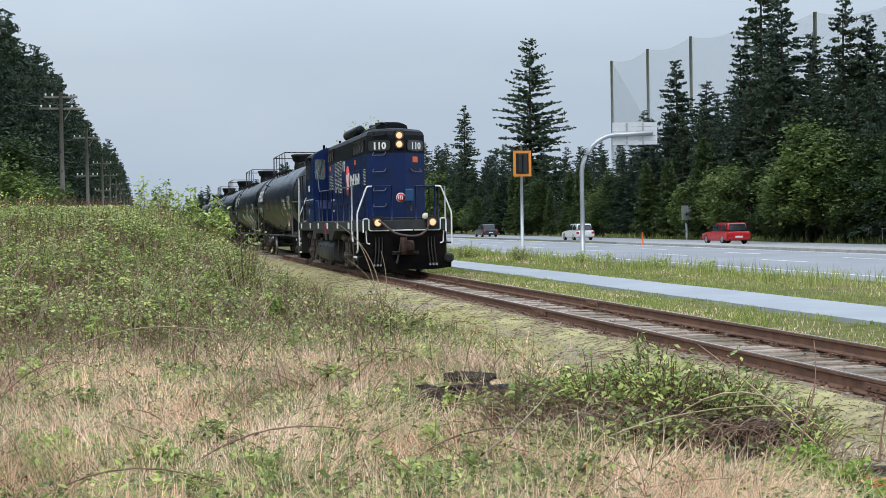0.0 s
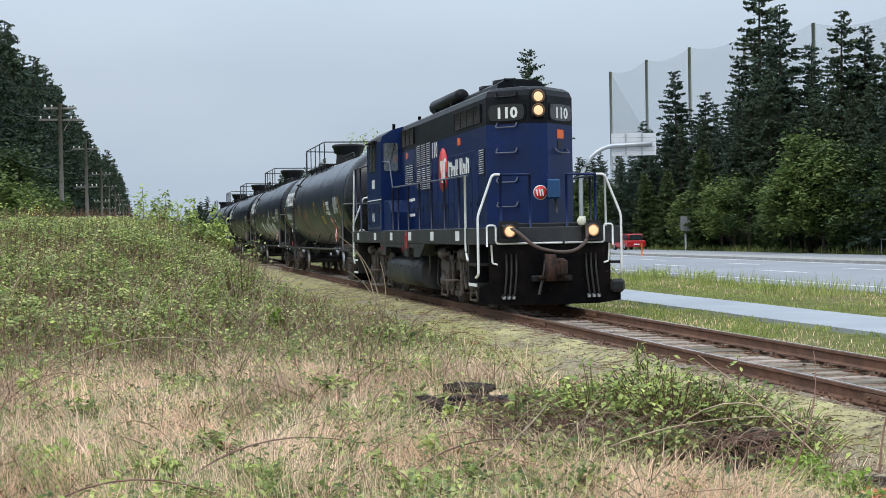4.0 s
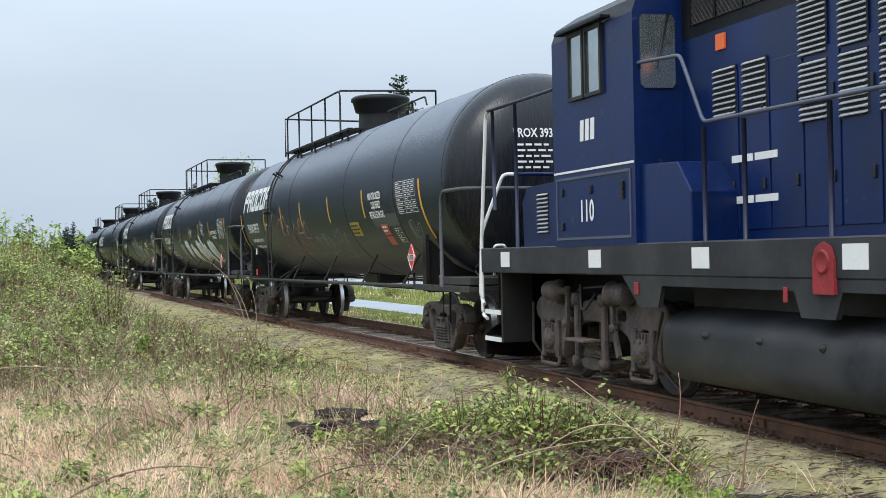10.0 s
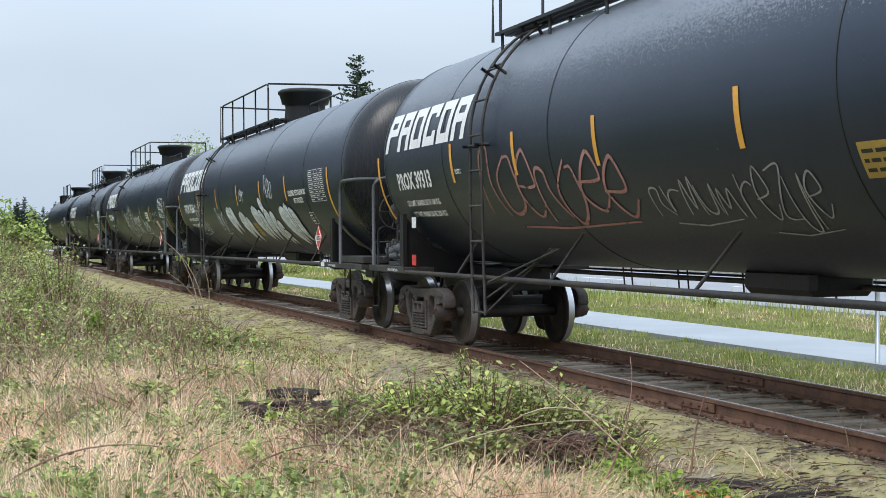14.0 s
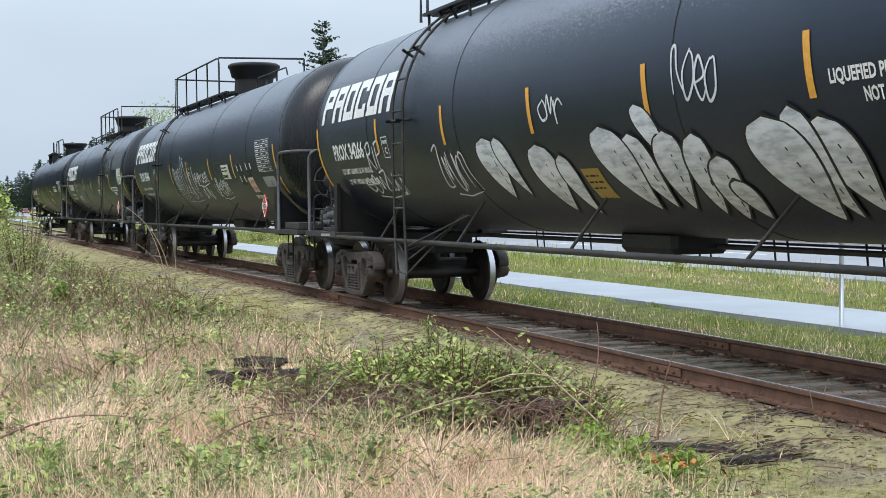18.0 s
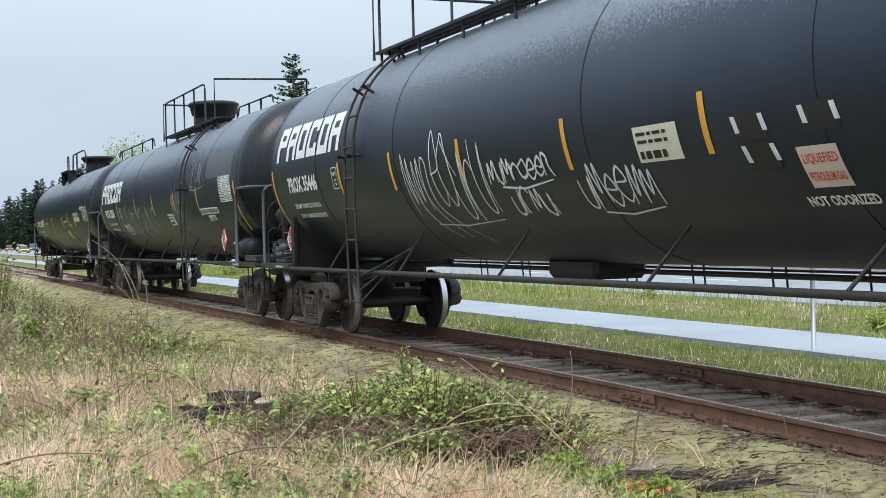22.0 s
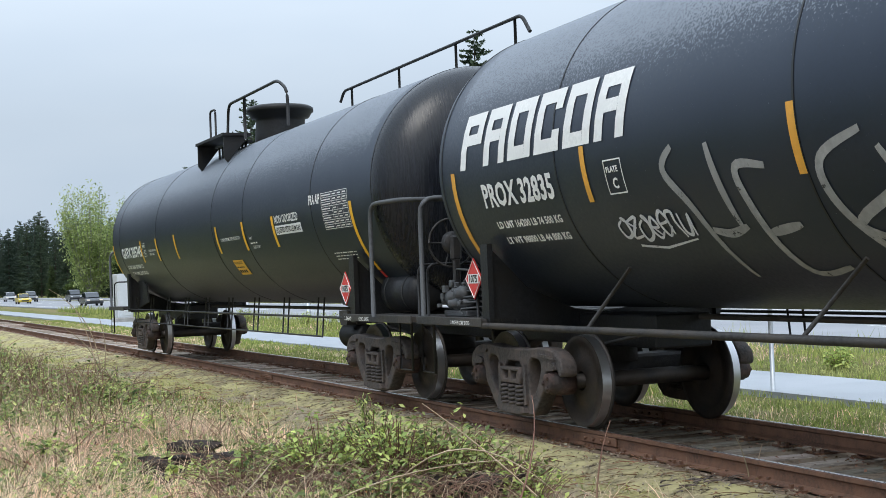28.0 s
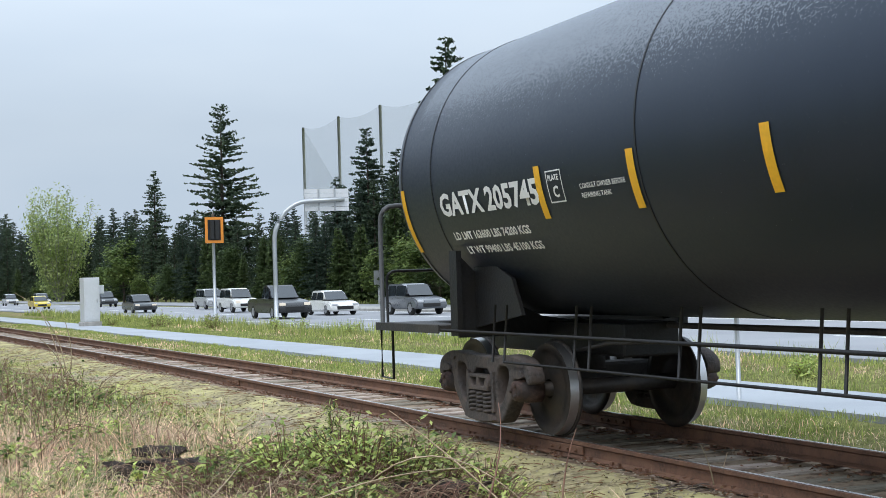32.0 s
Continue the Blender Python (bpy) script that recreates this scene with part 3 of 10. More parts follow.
def cut_plate(outline, holes, y0, y1, bevel=0.02):
    """A thick cast plate in the x-z plane with rounded edges and windows cut through it."""
    cu = bpy.data.curves.new("plate", "CURVE")
    cu.dimensions, cu.fill_mode = "2D", "BOTH"
    cu.extrude, cu.bevel_depth, cu.bevel_resolution, cu.offset = (y1 - y0) / 2 - bevel, bevel, 1, -bevel
    for pts in (outline, *holes):
        sp = cu.splines.new("POLY")
        sp.points.add(len(pts) - 1)
        for p, (u, w) in zip(sp.points, pts):
            p.co = (u, w, 0, 1)
        sp.use_cyclic_u = True
    ob = bpy.data.objects.new("plate", cu)
    me = bpy.data.meshes.new_from_object(ob)
    bm = bmesh.new()
    bm.from_mesh(me)
    bpy.data.objects.remove(ob)
    bpy.data.curves.remove(cu)
    bpy.data.meshes.remove(me)
    for v in bm.verts:
        v.co = Vector((v.co.x, (y0 + y1) / 2 + v.co.z, v.co.y))
    bmesh.ops.recalc_face_normals(bm, faces=bm.faces)
    return bm


def sideframe_mesh():
    """A cast side frame: arched top, jaws over the axle ends, two side windows and the spring opening."""
    half = [(0.34, 0.800), (0.62, 0.835), (0.92, 0.815), (1.10, 0.72), (1.14, 0.62), (1.12, 0.545), (1.04, 0.545), (1.015, 0.625), (0.76, 0.60), (0.75, 0.42), (0.64, 0.31), (0.50, 0.15), (0.40, 0.085)]
    outline = smooth_outline(half + [(-x, z) for x, z in reversed(half)], 2)
    side = [(0.36, 0.70), (0.62, 0.71), (0.66, 0.62), (0.60, 0.48), (0.45, 0.28), (0.37, 0.30)]
    pocket = [(-0.27, 0.66), (0.27, 0.66), (0.275, 0.20), (-0.275, 0.20)]
    bm = cut_plate(outline, [smooth_outline(side, 2), smooth_outline([(-x, z) for x, z in side[::-1]], 2), smooth_outline(pocket, 1)], 0.97, 1.15)
    # spring seat lip, column faces and the raised ribs over the jaws
    prism(bm, smooth_outline([(-0.36, 0.11), (0.36, 0.11), (0.31, 0.20), (-0.31, 0.20)], 1), 0.94, 1.20)
    for k in (1, -1):
        prism(bm, [(k * 0.275, 0.62), (k * 0.33, 0.64), (k * 0.345, 0.22), (k * 0.285, 0.20)], 1.148, 1.178)
        prism(bm, smooth_outline([(k * 0.76, 0.60), (k * 1.02, 0.60), (k * 1.00, 0.68), (k * 0.79, 0.68)], 1), 0.97, 1.18)
        prism(bm, [(k * 0.66, 0.765), (k * 0.98, 0.745), (k * 1.00, 0.71), (k * 0.68, 0.735)], 1.148, 1.172)
    return to_mesh(bm, "side_frame", M["truck"])


def bolster_end_mesh():
    """The bolster's end in the frame's opening, with two slanted pockets."""
    bm = cut_plate([(-0.25, 0.43), (0.25, 0.43), (0.235, 0.60), (-0.235, 0.60)], [[(-0.19, 0.565), (-0.03, 0.565), (-0.05, 0.475), (-0.14, 0.475)], [(0.19, 0.565), (0.14, 0.475), (0.05, 0.475), (0.03, 0.565)]], 1.08, 1.205, 0.012)
    box(bm, -0.22, 0.22, 1.02, 1.09, 0.44, 0.59)
    return to_mesh(bm, "bolster_end", M["truck"])


def coil(bm, x, y, z0, z1, r, w, turns, sides=5):
    n = turns * 12
    tube(bm, [(x + r * math.cos(2 * math.pi * i / 12), y + r * math.sin(2 * math.pi * i / 12), z0 + (z1 - z0) * i / n) for i in range(n + 1)], w, sides)


def spring_mesh():
    bm = bmesh.new()
    coil(bm, 0, 0, 0.205, 0.43, 0.072, 0.018, 5)
    lathe(bm, [(0.20, 0.04), (0.43, 0.04)], 8, "z")
    return to_mesh(bm, "spring", M["truck"])


def cap_mesh():
    """A roller bearing with its stepped end cap and three bolts."""
    bm = bmesh.new()
    lathe(bm, [(0.92, 0.0), (0.92, 0.130), (1.07, 0.130), (1.075, 0.118), (1.15, 0.118), (1.16, 0.104), (1.20, 0.100), (1.21, 0.088), (1.21, 0.045), (1.205, 0.0)], 20, "y")
    for k in range(3):
        a = 2 * math.pi * k / 3
        lathe(bm, [(1.205, 0.0), (1.205, 0.023), (1.228, 0.023), (1.228, 0.0)], 6, "y", (0.06 * math.cos(a), 0, 0.06 * math.sin(a)))
    return to_mesh(bm, "bearing_cap", M["cap"])


def bolster_mesh():
    bm = bmesh.new()
    box(bm, -0.20, 0.20, -1.05, 1.05, 0.42, 0.66, 0.03)
    lathe(bm, [(0.60, 0.0), (0.60, 0.34), (0.90, 0.34), (0.90, 0.0)], 20, "z")
    for x in (-0.5, 0.5):
        box(bm, x - 0.04, x + 0.04, -0.85, 0.85, 0.36, 0.48, 0.01)
    for k in (-1, 1):
        tube(bm, [(k * 0.5, -0.3, 0.42), (0, -0.3, 0.36), (-k * 0.1, -0.3, 0.5)], 0.02)
    return to_mesh(bm, "truck", M["frame"])


SIDEFRAME, SPRINGS, CAP, BOLSTER, BOLSTER_END = sideframe_mesh(), spring_mesh(), cap_mesh(), bolster_mesh(), bolster_end_mesh()


def truck(parent, x):
    t = new("truck", BOLSTER)
    t.parent = parent
    t.matrix_basis = pose(x, 0, 0)
    for rz in (0, 180):
        o = new("side_frame", SIDEFRAME)
        o.parent = t
        o.matrix_basis = pose(0, 0, 0, 0, 0, rz)
        o = new("bolster_end", BOLSTER_END)
        o.parent = t
        o.matrix_basis = pose(0, 0, 0, 0, 0, rz)
        for sx in (-0.175, 0.0, 0.175):
            for sy in (0.99, 1.13):
                o = new("spring", SPRINGS)
                o.parent = t
                o.matrix_basis = pose(sx, sy if rz == 0 else -sy, 0)
        for dx in (-0.889, 0.889):
            o = new("bearing_cap", CAP)
            o.parent = t
            o.matrix_basis = pose(dx, 0, R_W, 0, 0, rz)
    for dx in (-0.889, 0.889):
        w = new("wheelset", WHEEL_CAR)
        w.parent = t
        tagged(w, "steel wheelset with bright worn treads")
        WHEELS.append((w, dx, R_W, R_W))


# ---- marks on the tanks: x along, z up, laid on the round side ----
def on_tank(x, v, z0, r):
    a = math.asin(max(-1, min(1, (z0 - Z_T) / R_T))) + v / R_T
    return (x, r * math.cos(a), Z_T + r * math.sin(a))


def patch(name, x0, x1, z0, z1, material, parent, lift=0.006, shear=0.0, label=""):
    bm = bmesh.new()
    a0, a1 = (math.asin(max(-1, min(1, (z - Z_T) / R_T))) for z in (z0, z1))
    n = 7
    rows = []
    for i in range(n + 1):
        a = a0 + (a1 - a0) * i / n
        y, z = (R_T + lift) * math.cos(a), Z_T + (R_T + lift) * math.sin(a)
        sh = shear * (i / n - 0.5)
        rows.append([bm.verts.new((x0 + sh, y, z)), bm.verts.new((x1 + sh, y, z))])
    for p, q in zip(rows, rows[1:]):
        bm.faces.new((p[0], p[1], q[1], q[0]))
    bmesh.ops.recalc_face_normals(bm, faces=bm.faces)
    return part(name, bm, material, parent, label)


def text_bm(txt, size, bold=0.0, shear=0.0, width=1.0):
    cu = bpy.data.curves.new("lettering", "FONT")
    cu.body, cu.size, cu.resolution_u, cu.offset, cu.shear = txt, size, 2, bold, shear
    ob = bpy.data.objects.new("lettering", cu)
    me = bpy.data.meshes.new_from_object(ob)
    bm = bmesh.new()
    bm.from_mesh(me)
    bpy.data.objects.remove(ob)
    bpy.data.curves.remove(cu)
    bpy.data.meshes.remove(me)
    for v in bm.verts:
        v.co.x *= width
    return bm


def tank_text(txt, x, z, height, length, parent, material=None, name="lettering", bold=0.006, lift=0.007):
    """Words on the tank: from x (their start) over length, height tall, baseline at z."""
    bm = text_bm(txt, height / 0.70, bold * height * 8)
    bmesh.ops.triangulate(bm, faces=bm.faces)
    w = max(v.co.x for v in bm.verts)
    for v in bm.verts:
        v.co = Vector(on_tank(x - v.co.x * length / w, v.co.y, z, R_T + lift))
    return part(name, bm, material or M["white"], parent)


def owner_mark(parent, x0, x1, z0, z1):
    """Six slanted white squarish blocks in a row, with slots cut in them."""
    n, h = 6, (z1 - z0) * 1.18
    pitch = (x0 - x1) / n
    w, t, q = pitch * 0.86, pitch * 0.24, (z1 - z0) * 0.26
    cells = {"top": [(0, t, 0, h), (t, w, h - q, h), (w - t, w, h * 0.42, h - q), (t, w - t, h * 0.42, h * 0.42 + q * 0.9)],
             "leg": [(0, t, 0, h), (t, w, h - q, h), (w - t, w, 0, h - q), (t, w - t, h * 0.40, h * 0.40 + q * 0.9)],
             "ring": [(0, t, 0, h), (t, w, h - q, h), (w - t, w, 0, h - q), (t, w - t, 0, q)],
             "open": [(0, t, 0, h), (t, w, h - q, h), (w - t, w, h * 0.66, h - q), (t, w, 0, q), (w - t, w, q, h * 0.34)]}
    for k, kind in enumerate(("top", "leg", "ring", "open", "ring", "leg")):
        bm = bmesh.new()
        for u0, u1, v0, v1 in cells[kind]:
            rows = []
            for i in range(4):
                v = v0 + (v1 - v0) * i / 3
                rows.append([bm.verts.new(on_tank(x0 - k * pitch - u - 0.16 * v, v, z0, R_T + 0.007)) for u in (u0, u1)])
            for p, r in zip(rows, rows[1:]):
                bm.faces.new((p[0], p[1], r[1], r[0]))
        bmesh.ops.recalc_face_normals(bm, faces=bm.faces)
        part("owner_mark_block", bm, M["white"], parent)


def chart(parent, x0, x1, z0, z1, rows=8, cols=4, ground=None):
    """A stencilled table: ruled lines and bars for its writing."""
    if ground:
        patch("chart_ground", x0, x1, z0, z1, ground, parent, 0.005)
    bm = bmesh.new()
    h, w = z1 - z0, x0 - x1

    def bar(u0, u1, v0, v1):
        q = [bm.verts.new(on_tank(x0 - u, v, z0, R_T + 0.008)) for u, v in ((u0, v0), (u1, v0), (u1, v1), (u0, v1))]
        bm.faces.new(q)

    t = 0.008
    for i in range(rows + 1):
        bar(0, w, h * i / rows - t / 2, h * i / rows + t / 2)
    for u in [0, w * 0.42] + [w * (0.42 + 0.58 * k / (cols - 1)) for k in range(1, cols)]:
        for i in range(rows):
            bar(u - t / 2, u + t / 2, h * i / rows, h * (i + 1) / rows)
    rnd = random.Random(int(x0 * 100) + rows)
    for i in range(rows):
        v = h * (i + 0.36) / rows
        bar(w * 0.02, w * rnd.uniform(0.2, 0.4), v, v + h * 0.26 / rows)
        for k in range(cols - 1):
            if rnd.random() < 0.75:
                u = w * (0.45 + 0.58 * k / (cols - 1))
                bar(u, u + w * 0.12, v, v + h * 0.26 / rows)
    bmesh.ops.recalc_face_normals(bm, faces=bm.faces)
    part("inspection_chart", bm, M["ink"] if ground else M["white"], parent, "stencilled inspection table")


def bars(parent, x0, x1, z, lines, h=0.05, gap=0.09, material=None, seed=0, name="small_print"):
    """Small print that cannot be read, as broken bars."""
    rnd = random.Random(seed)
    for i in range(lines):
        u, end = 0.0, (x0 - x1) * rnd.uniform(0.75, 1.0)
        while u < end:
            w = rnd.uniform(0.05, 0.16)
            bm = bmesh.new()
            bm.faces.new([bm.verts.new(on_tank(x0 - p, -i * gap + q, z, R_T + 0.0105)) for p, q in ((u, 0), (min(u + w, end), 0), (min(u + w, end), h), (u, h))])
            bmesh.ops.recalc_face_normals(bm, faces=bm.faces)
            part(name, bm, material or M["white"], parent)
            u += w + 0.03


def ribbon(bm, pts, w, lift, mi=0):
    """A painted stroke through (x, v, z0) points on the tank."""
    prev = None
    n = len(pts)
    for i, (x, v, z0) in enumerate(pts):
        a, b = pts[max(0, i - 1)], pts[min(n - 1, i + 1)]
        dx, dv = b[0] - a[0], b[1] - a[1]
        l = math.hypot(dx, dv) or 1
        ww = w * (0.55 + 0.45 * math.sin(math.pi * min(1, (i + 1) / n)))
        nx, nv = -dv / l * ww / 2, dx / l * ww / 2
        q = [bm.verts.new(on_tank(x + nx, v + nv, z0, R_T + lift)), bm.verts.new(on_tank(x - nx, v - nv, z0, R_T + lift))]
        if prev:
            f = bm.faces.new((prev[0], prev[1], q[1], q[0]))
            f.material_index = mi
        prev = q


STROKES = [[(0, 0), (0.2, 1), (0.45, 0.2), (0.7, 1), (0.95, 0)], [(0, 0.5), (0.8, 0.55), (0.5, 1), (0.05, 0.5), (0.5, 0), (1, 0.3)], [(0, 1), (0.1, 0), (0.1, 0.6), (0.5, 0.95), (0.9, 0.75)],
           [(0, 0), (0.05, 0.95), (0.5, 1), (0.55, 0.5), (0.9, 0)], [(0, 1), (0.1, 0.1), (0.6, 0), (0.8, 1), (0.85, 0)], [(0.5, 1), (0, 0.6), (0.3, 0), (0.9, 0.3), (0.8, 0.9), (0.5, 1)], [(0, 0.9), (0.9, 1), (0.1, 0.05), (1.0, 0)]]


def curve_through(pts, n=6):
    out = []
    for i in range(len(pts) - 1):
        p0, p1, p2, p3 = pts[max(0, i - 1)], pts[i], pts[i + 1], pts[min(len(pts) - 1, i + 2)]
        for j in range(n):
            k = j / n
            out.append(tuple(b + 0.5 * k * (c - a + k * (2 * a - 5 * b + 4 * c - d + k * (3 * (b - c) + d - a))) for a, b, c, d in zip(p0, p1, p2, p3)))
    return out + [pts[-1]]


def stroke(parent, pts, w, lift, material, label=""):
    bm = bmesh.new()
    ribbon(bm, pts, w, lift)
    bmesh.ops.recalc_face_normals(bm, faces=bm.faces)
    part("graffiti_stroke", bm, material, parent, label)


def scrawl(parent, x0, x1, z0, z1, seed, w=0.03, strokes=5, material=None, label="white spray-paint scrawl", tail=0.0):
    """Hasty pen-like spray strokes that spell nothing."""
    rnd = random.Random(seed)
    h = (z1 - z0) * 1.1
    step = (x0 - x1) / strokes
    for k in range(strokes):
        shape = rnd.choice(STROKES)
        hh, dv = h * rnd.uniform(0.7, 1.0), h * rnd.uniform(0, 0.22)
        lean = rnd.uniform(-0.1, 0.25)
        pts = []
        for u, v in shape:
            v2 = dv + hh * (v + rnd.uniform(-0.08, 0.08))
            pts.append((x0 - step * (k + 1.1 * u + rnd.uniform(-0.06, 0.06)) - lean * (v2 - h / 2) * 0.6, v2, z0))
        if tail and rnd.random() < 0.6:
            pts.append((pts[-1][0] - tail * rnd.uniform(0.3, 1), pts[-1][1] - tail * rnd.uniform(0.2, 0.7), z0))
        stroke(parent, curve_through(pts), w, 0.006 + 0.0005 * k, material or M["spray"], label)
    if strokes > 4:
        stroke(parent, [(x0 - step * strokes * 0.15, -0.05, z0), (x0 - step * strokes * 0.5, -0.09, z0), (x0 - step * strokes * 0.95, -0.02, z0)], w * 0.8, 0.006, material or M["spray"], label)


def bubble_graffiti(parent, lobes):
    """Fat silver leaf shapes with a black edge: top x, top z, tip x, tip z, half width."""
    for k, (xt, zt_, xb, zb, hw) in enumerate(lobes):
        h = (zt_ - zb) * 1.10
        for mi, (grow, lift, m_) in enumerate(((0.035, 0.006, M["spray_black"]), (0.0, 0.0066, M["silver"]))):
            bm = bmesh.new()
            cols = []
            n = 16
            for i in range(n + 1):
                f = i / n
                wd = hw * (math.sin(math.pi * min(1, f * 1.0) ** 0.62) ** 0.8 * (1 - 0.25 * f)) + grow * (1 if 0 < i < n else 0.3)
                cx = xt + (xb - xt) * f - 0.10 * hw * math.sin(math.pi * f)
                v = h * (1 - f) + (grow if i == 0 else (-grow * 1.5 if i == n else 0))
                cols.append([bm.verts.new(on_tank(cx + wd * q, v, zb, R_T + lift + 0.0011 * k)) for q in (1, 0.5, 0, -0.5, -1)])
            for r0, r1 in zip(cols, cols[1:]):
                for q in range(4):
                    bm.faces.new((r0[q], r0[q + 1], r1[q + 1], r1[q]))
            bmesh.ops.recalc_face_normals(bm, faces=bm.faces)
            part("graffiti_outline" if not mi else "graffiti_fill", bm, m_, parent, "black spray outline" if not mi else "silver sprayed bubble shape")
        if hw > 0.2:
            stroke(parent, [(xt - hw * 0.1 + (xb - xt) * f - 0.25 * hw * math.sin(3 * f), h * (1 - f), zb) for f in (0.25, 0.4, 0.55, 0.7, 0.85)], 0.022, 0.0075 + 0.0011 * k, M["spray_black"])


def placard(parent, x, y, z, size=0.235, rz=0):
    """A red diamond on a stand with its number."""
    bm = bmesh.new()
    prism(bm, [(-size, 0), (0, -size), (size, 0), (0, size)], 0, 0.012)
    p_ = part("placard", bm, M["red"], parent, "red diamond placard with the number 1075")
    p_.matrix_basis = pose(x, y, z, 0, 0, rz)
    bm = bmesh.new()
    t = size * 0.9
    for a, b in (((-t, 0), (0, -t)), ((0, -t), (t, 0)), ((t, 0), (0, t)), ((0, t), (-t, 0))):
        tube(bm, [(a[0], 0.014, a[1]), (b[0], 0.014, b[1])], 0.006, 4)
    box(bm, -size * 0.58, size * 0.58, 0.012, 0.018, -size * 0.22, size * 0.22)
    part("placard_panel", bm, M["white"], p_)
    bm = text_bm("1075", size * 0.48, 0.004)
    w = max(v.co.x for v in bm.verts)
    for v in bm.verts:
        v.co = Vector((size * 0.5 - v.co.x * size / w, 0.021, v.co.y - size * 0.16))
    part("placard_number", bm, M["ink"], p_)


M["seam"] = mat("dark_seam", (0.009, 0.010, 0.012), 0.5, scale=30, vary=0.2)
M["ink"] = mat("black_ink", (0.012, 0.012, 0.012), 0.6, scale=30, vary=0.2)
M["spray"] = mat("white_spray_paint", (0.62, 0.63, 0.65), 0.7, scale=18, vary=0.2, wear=(0.10, 0.10, 0.11), wear_amount=0.10)
M["spray_thin"] = mat("faded_spray_paint", (0.28, 0.28, 0.27), 0.8, scale=14, vary=0.3, wear=(0.04, 0.04, 0.04), wear_amount=0.12)
M["spray_pink"] = mat("faded_pink_spray_paint", (0.34, 0.17, 0.14), 0.8, scale=14, vary=0.3, wear=(0.03, 0.03, 0.03), wear_amount=0.14)
M["spray_black"] = mat("black_spray_paint", (0.008, 0.008, 0.008), 0.5, scale=20, vary=0.2)
M["silver"] = mat("silver_spray_paint", (0.52, 0.55, 0.59), 0.5, 0.1, scale=5, vary=0.3, color2=(0.72, 0.75, 0.79), scale2=2.5, stretch=(1, 1, 4))
M["decal"] = mat("cream_decal", (0.62, 0.60, 0.48), 0.6, scale=30, vary=0.12)
M["decal_pink"] = mat("weathered_pinkish_decal", (0.60, 0.50, 0.43), 0.6, scale=30, vary=0.15, wear=(0.25, 0.14, 0.12), wear_amount=0.08)
M["bronze"] = mat("bronze_decal", (0.36, 0.24, 0.05), 0.5, scale=30, vary=0.2)
M["decal_red"] = mat("faded_red_decal", (0.48, 0.10, 0.08), 0.6, scale=30, vary=0.2)
M["grey_patch"] = mat("grey_touch_up_paint", (0.075, 0.078, 0.085), 0.55, scale=30, vary=0.25)
M["mesh_black"] = mat("dark_grille", (0.010, 0.010, 0.011), 0.7, scale=50, vary=0.3)
M["hose"] = mat("rubber_hose", (0.02, 0.018, 0.017), 0.6, scale=40, vary=0.3)
M["hose_rust"] = mat("dusty_brown_hose", (0.09, 0.06, 0.05), 0.7, scale=40, vary=0.3)



def ladder(parent, x, top=4.22, foot=0.62, w=0.42):
    bm = bmesh.new()
    rails = []
    for dx in (-w / 2, w / 2):
        pts = []
        a1 = math.asin((top - Z_T) / R_T)
        for k in range(13):
            a = a1 + (0.08 - a1) * k / 12
            r = R_T + 0.10
            pts.append((x + dx, r * math.cos(a), Z_T + r * math.sin(a)))
        pts += [(x + dx, R_T + 0.10, 2.2), (x + dx, R_T + 0.08, 1.2), (x + dx, R_T + 0.06, foot)]
        rails.append(pts)
        tube(bm, pts, 0.02, 6)
    lad = part("ladder", bm, M["frame"], parent, "dark steel side ladder")
    zs = np.linspace(foot + 0.03, top - 0.06, 9)
    for z in zs:
        if z < Z_T:
            y = R_T + 0.06 + 0.04 * min(1, max(0, (z - foot) / 1.4))
        else:
            a = math.asin((z - Z_T) / (R_T + 0.10)) if z - Z_T < R_T else 1.2
            y = (R_T + 0.10) * math.cos(a)
        bm = bmesh.new()
        tube(bm, [(x - w / 2 - 0.03, y, z), (x + w / 2 + 0.03, y, z)], 0.016, 6)
        part("rung", bm, M["frame"], lad)


def ladder_bracket(parent, x, z, w=0.42):
    """A cross bar with two bolted studs that holds the ladder off the tank."""
    a = math.asin((z - Z_T) / R_T)
    bm = bmesh.new()
    ca, sa = math.cos(a), math.sin(a)
    r0 = R_T + 0.13
    tube(bm, [(x - w / 2 - 0.05, r0 * ca, Z_T + r0 * sa), (x + w / 2 + 0.05, r0 * ca, Z_T + r0 * sa)], 0.014, 6)
    for dx in (-w / 2, w / 2):
        tube(bm, [(x + dx, R_T * ca, Z_T + R_T * sa), (x + dx, (R_T + 0.2) * ca, Z_T + (R_T + 0.2) * sa)], 0.022, 6)
    part("ladder_bracket", bm, M["black"], parent)


def handrail_part(parent, pts, r=0.024, name="handrail", material=None, label=""):
    bm = bmesh.new()
    tube(bm, pts, r, 8)
    return part(name, bm, material or M["black"], parent, label)


def handrail_bm(pts, r):
    bm = bmesh.new()
    tube(bm, pts, r, 6)
    return bm


def bend(pts, r=0.12, n=4):
    """Rounds the corners of a line."""
    pts = [Vector(p) for p in pts]
    out = [pts[0]]
    for a, b, c in zip(pts, pts[1:], pts[2:]):
        d0, d1 = (a - b), (c - b)
        q = min(r, d0.length * 0.45, d1.length * 0.45)
        p0, p1 = b + d0.normalized() * q, b + d1.normalized() * q
        for k in range(n + 1):
            t = k / n
            out.append(p0 * (1 - t) ** 2 + b * 2 * t * (1 - t) + p1 * t * t)
    out.append(pts[-1])
    return out


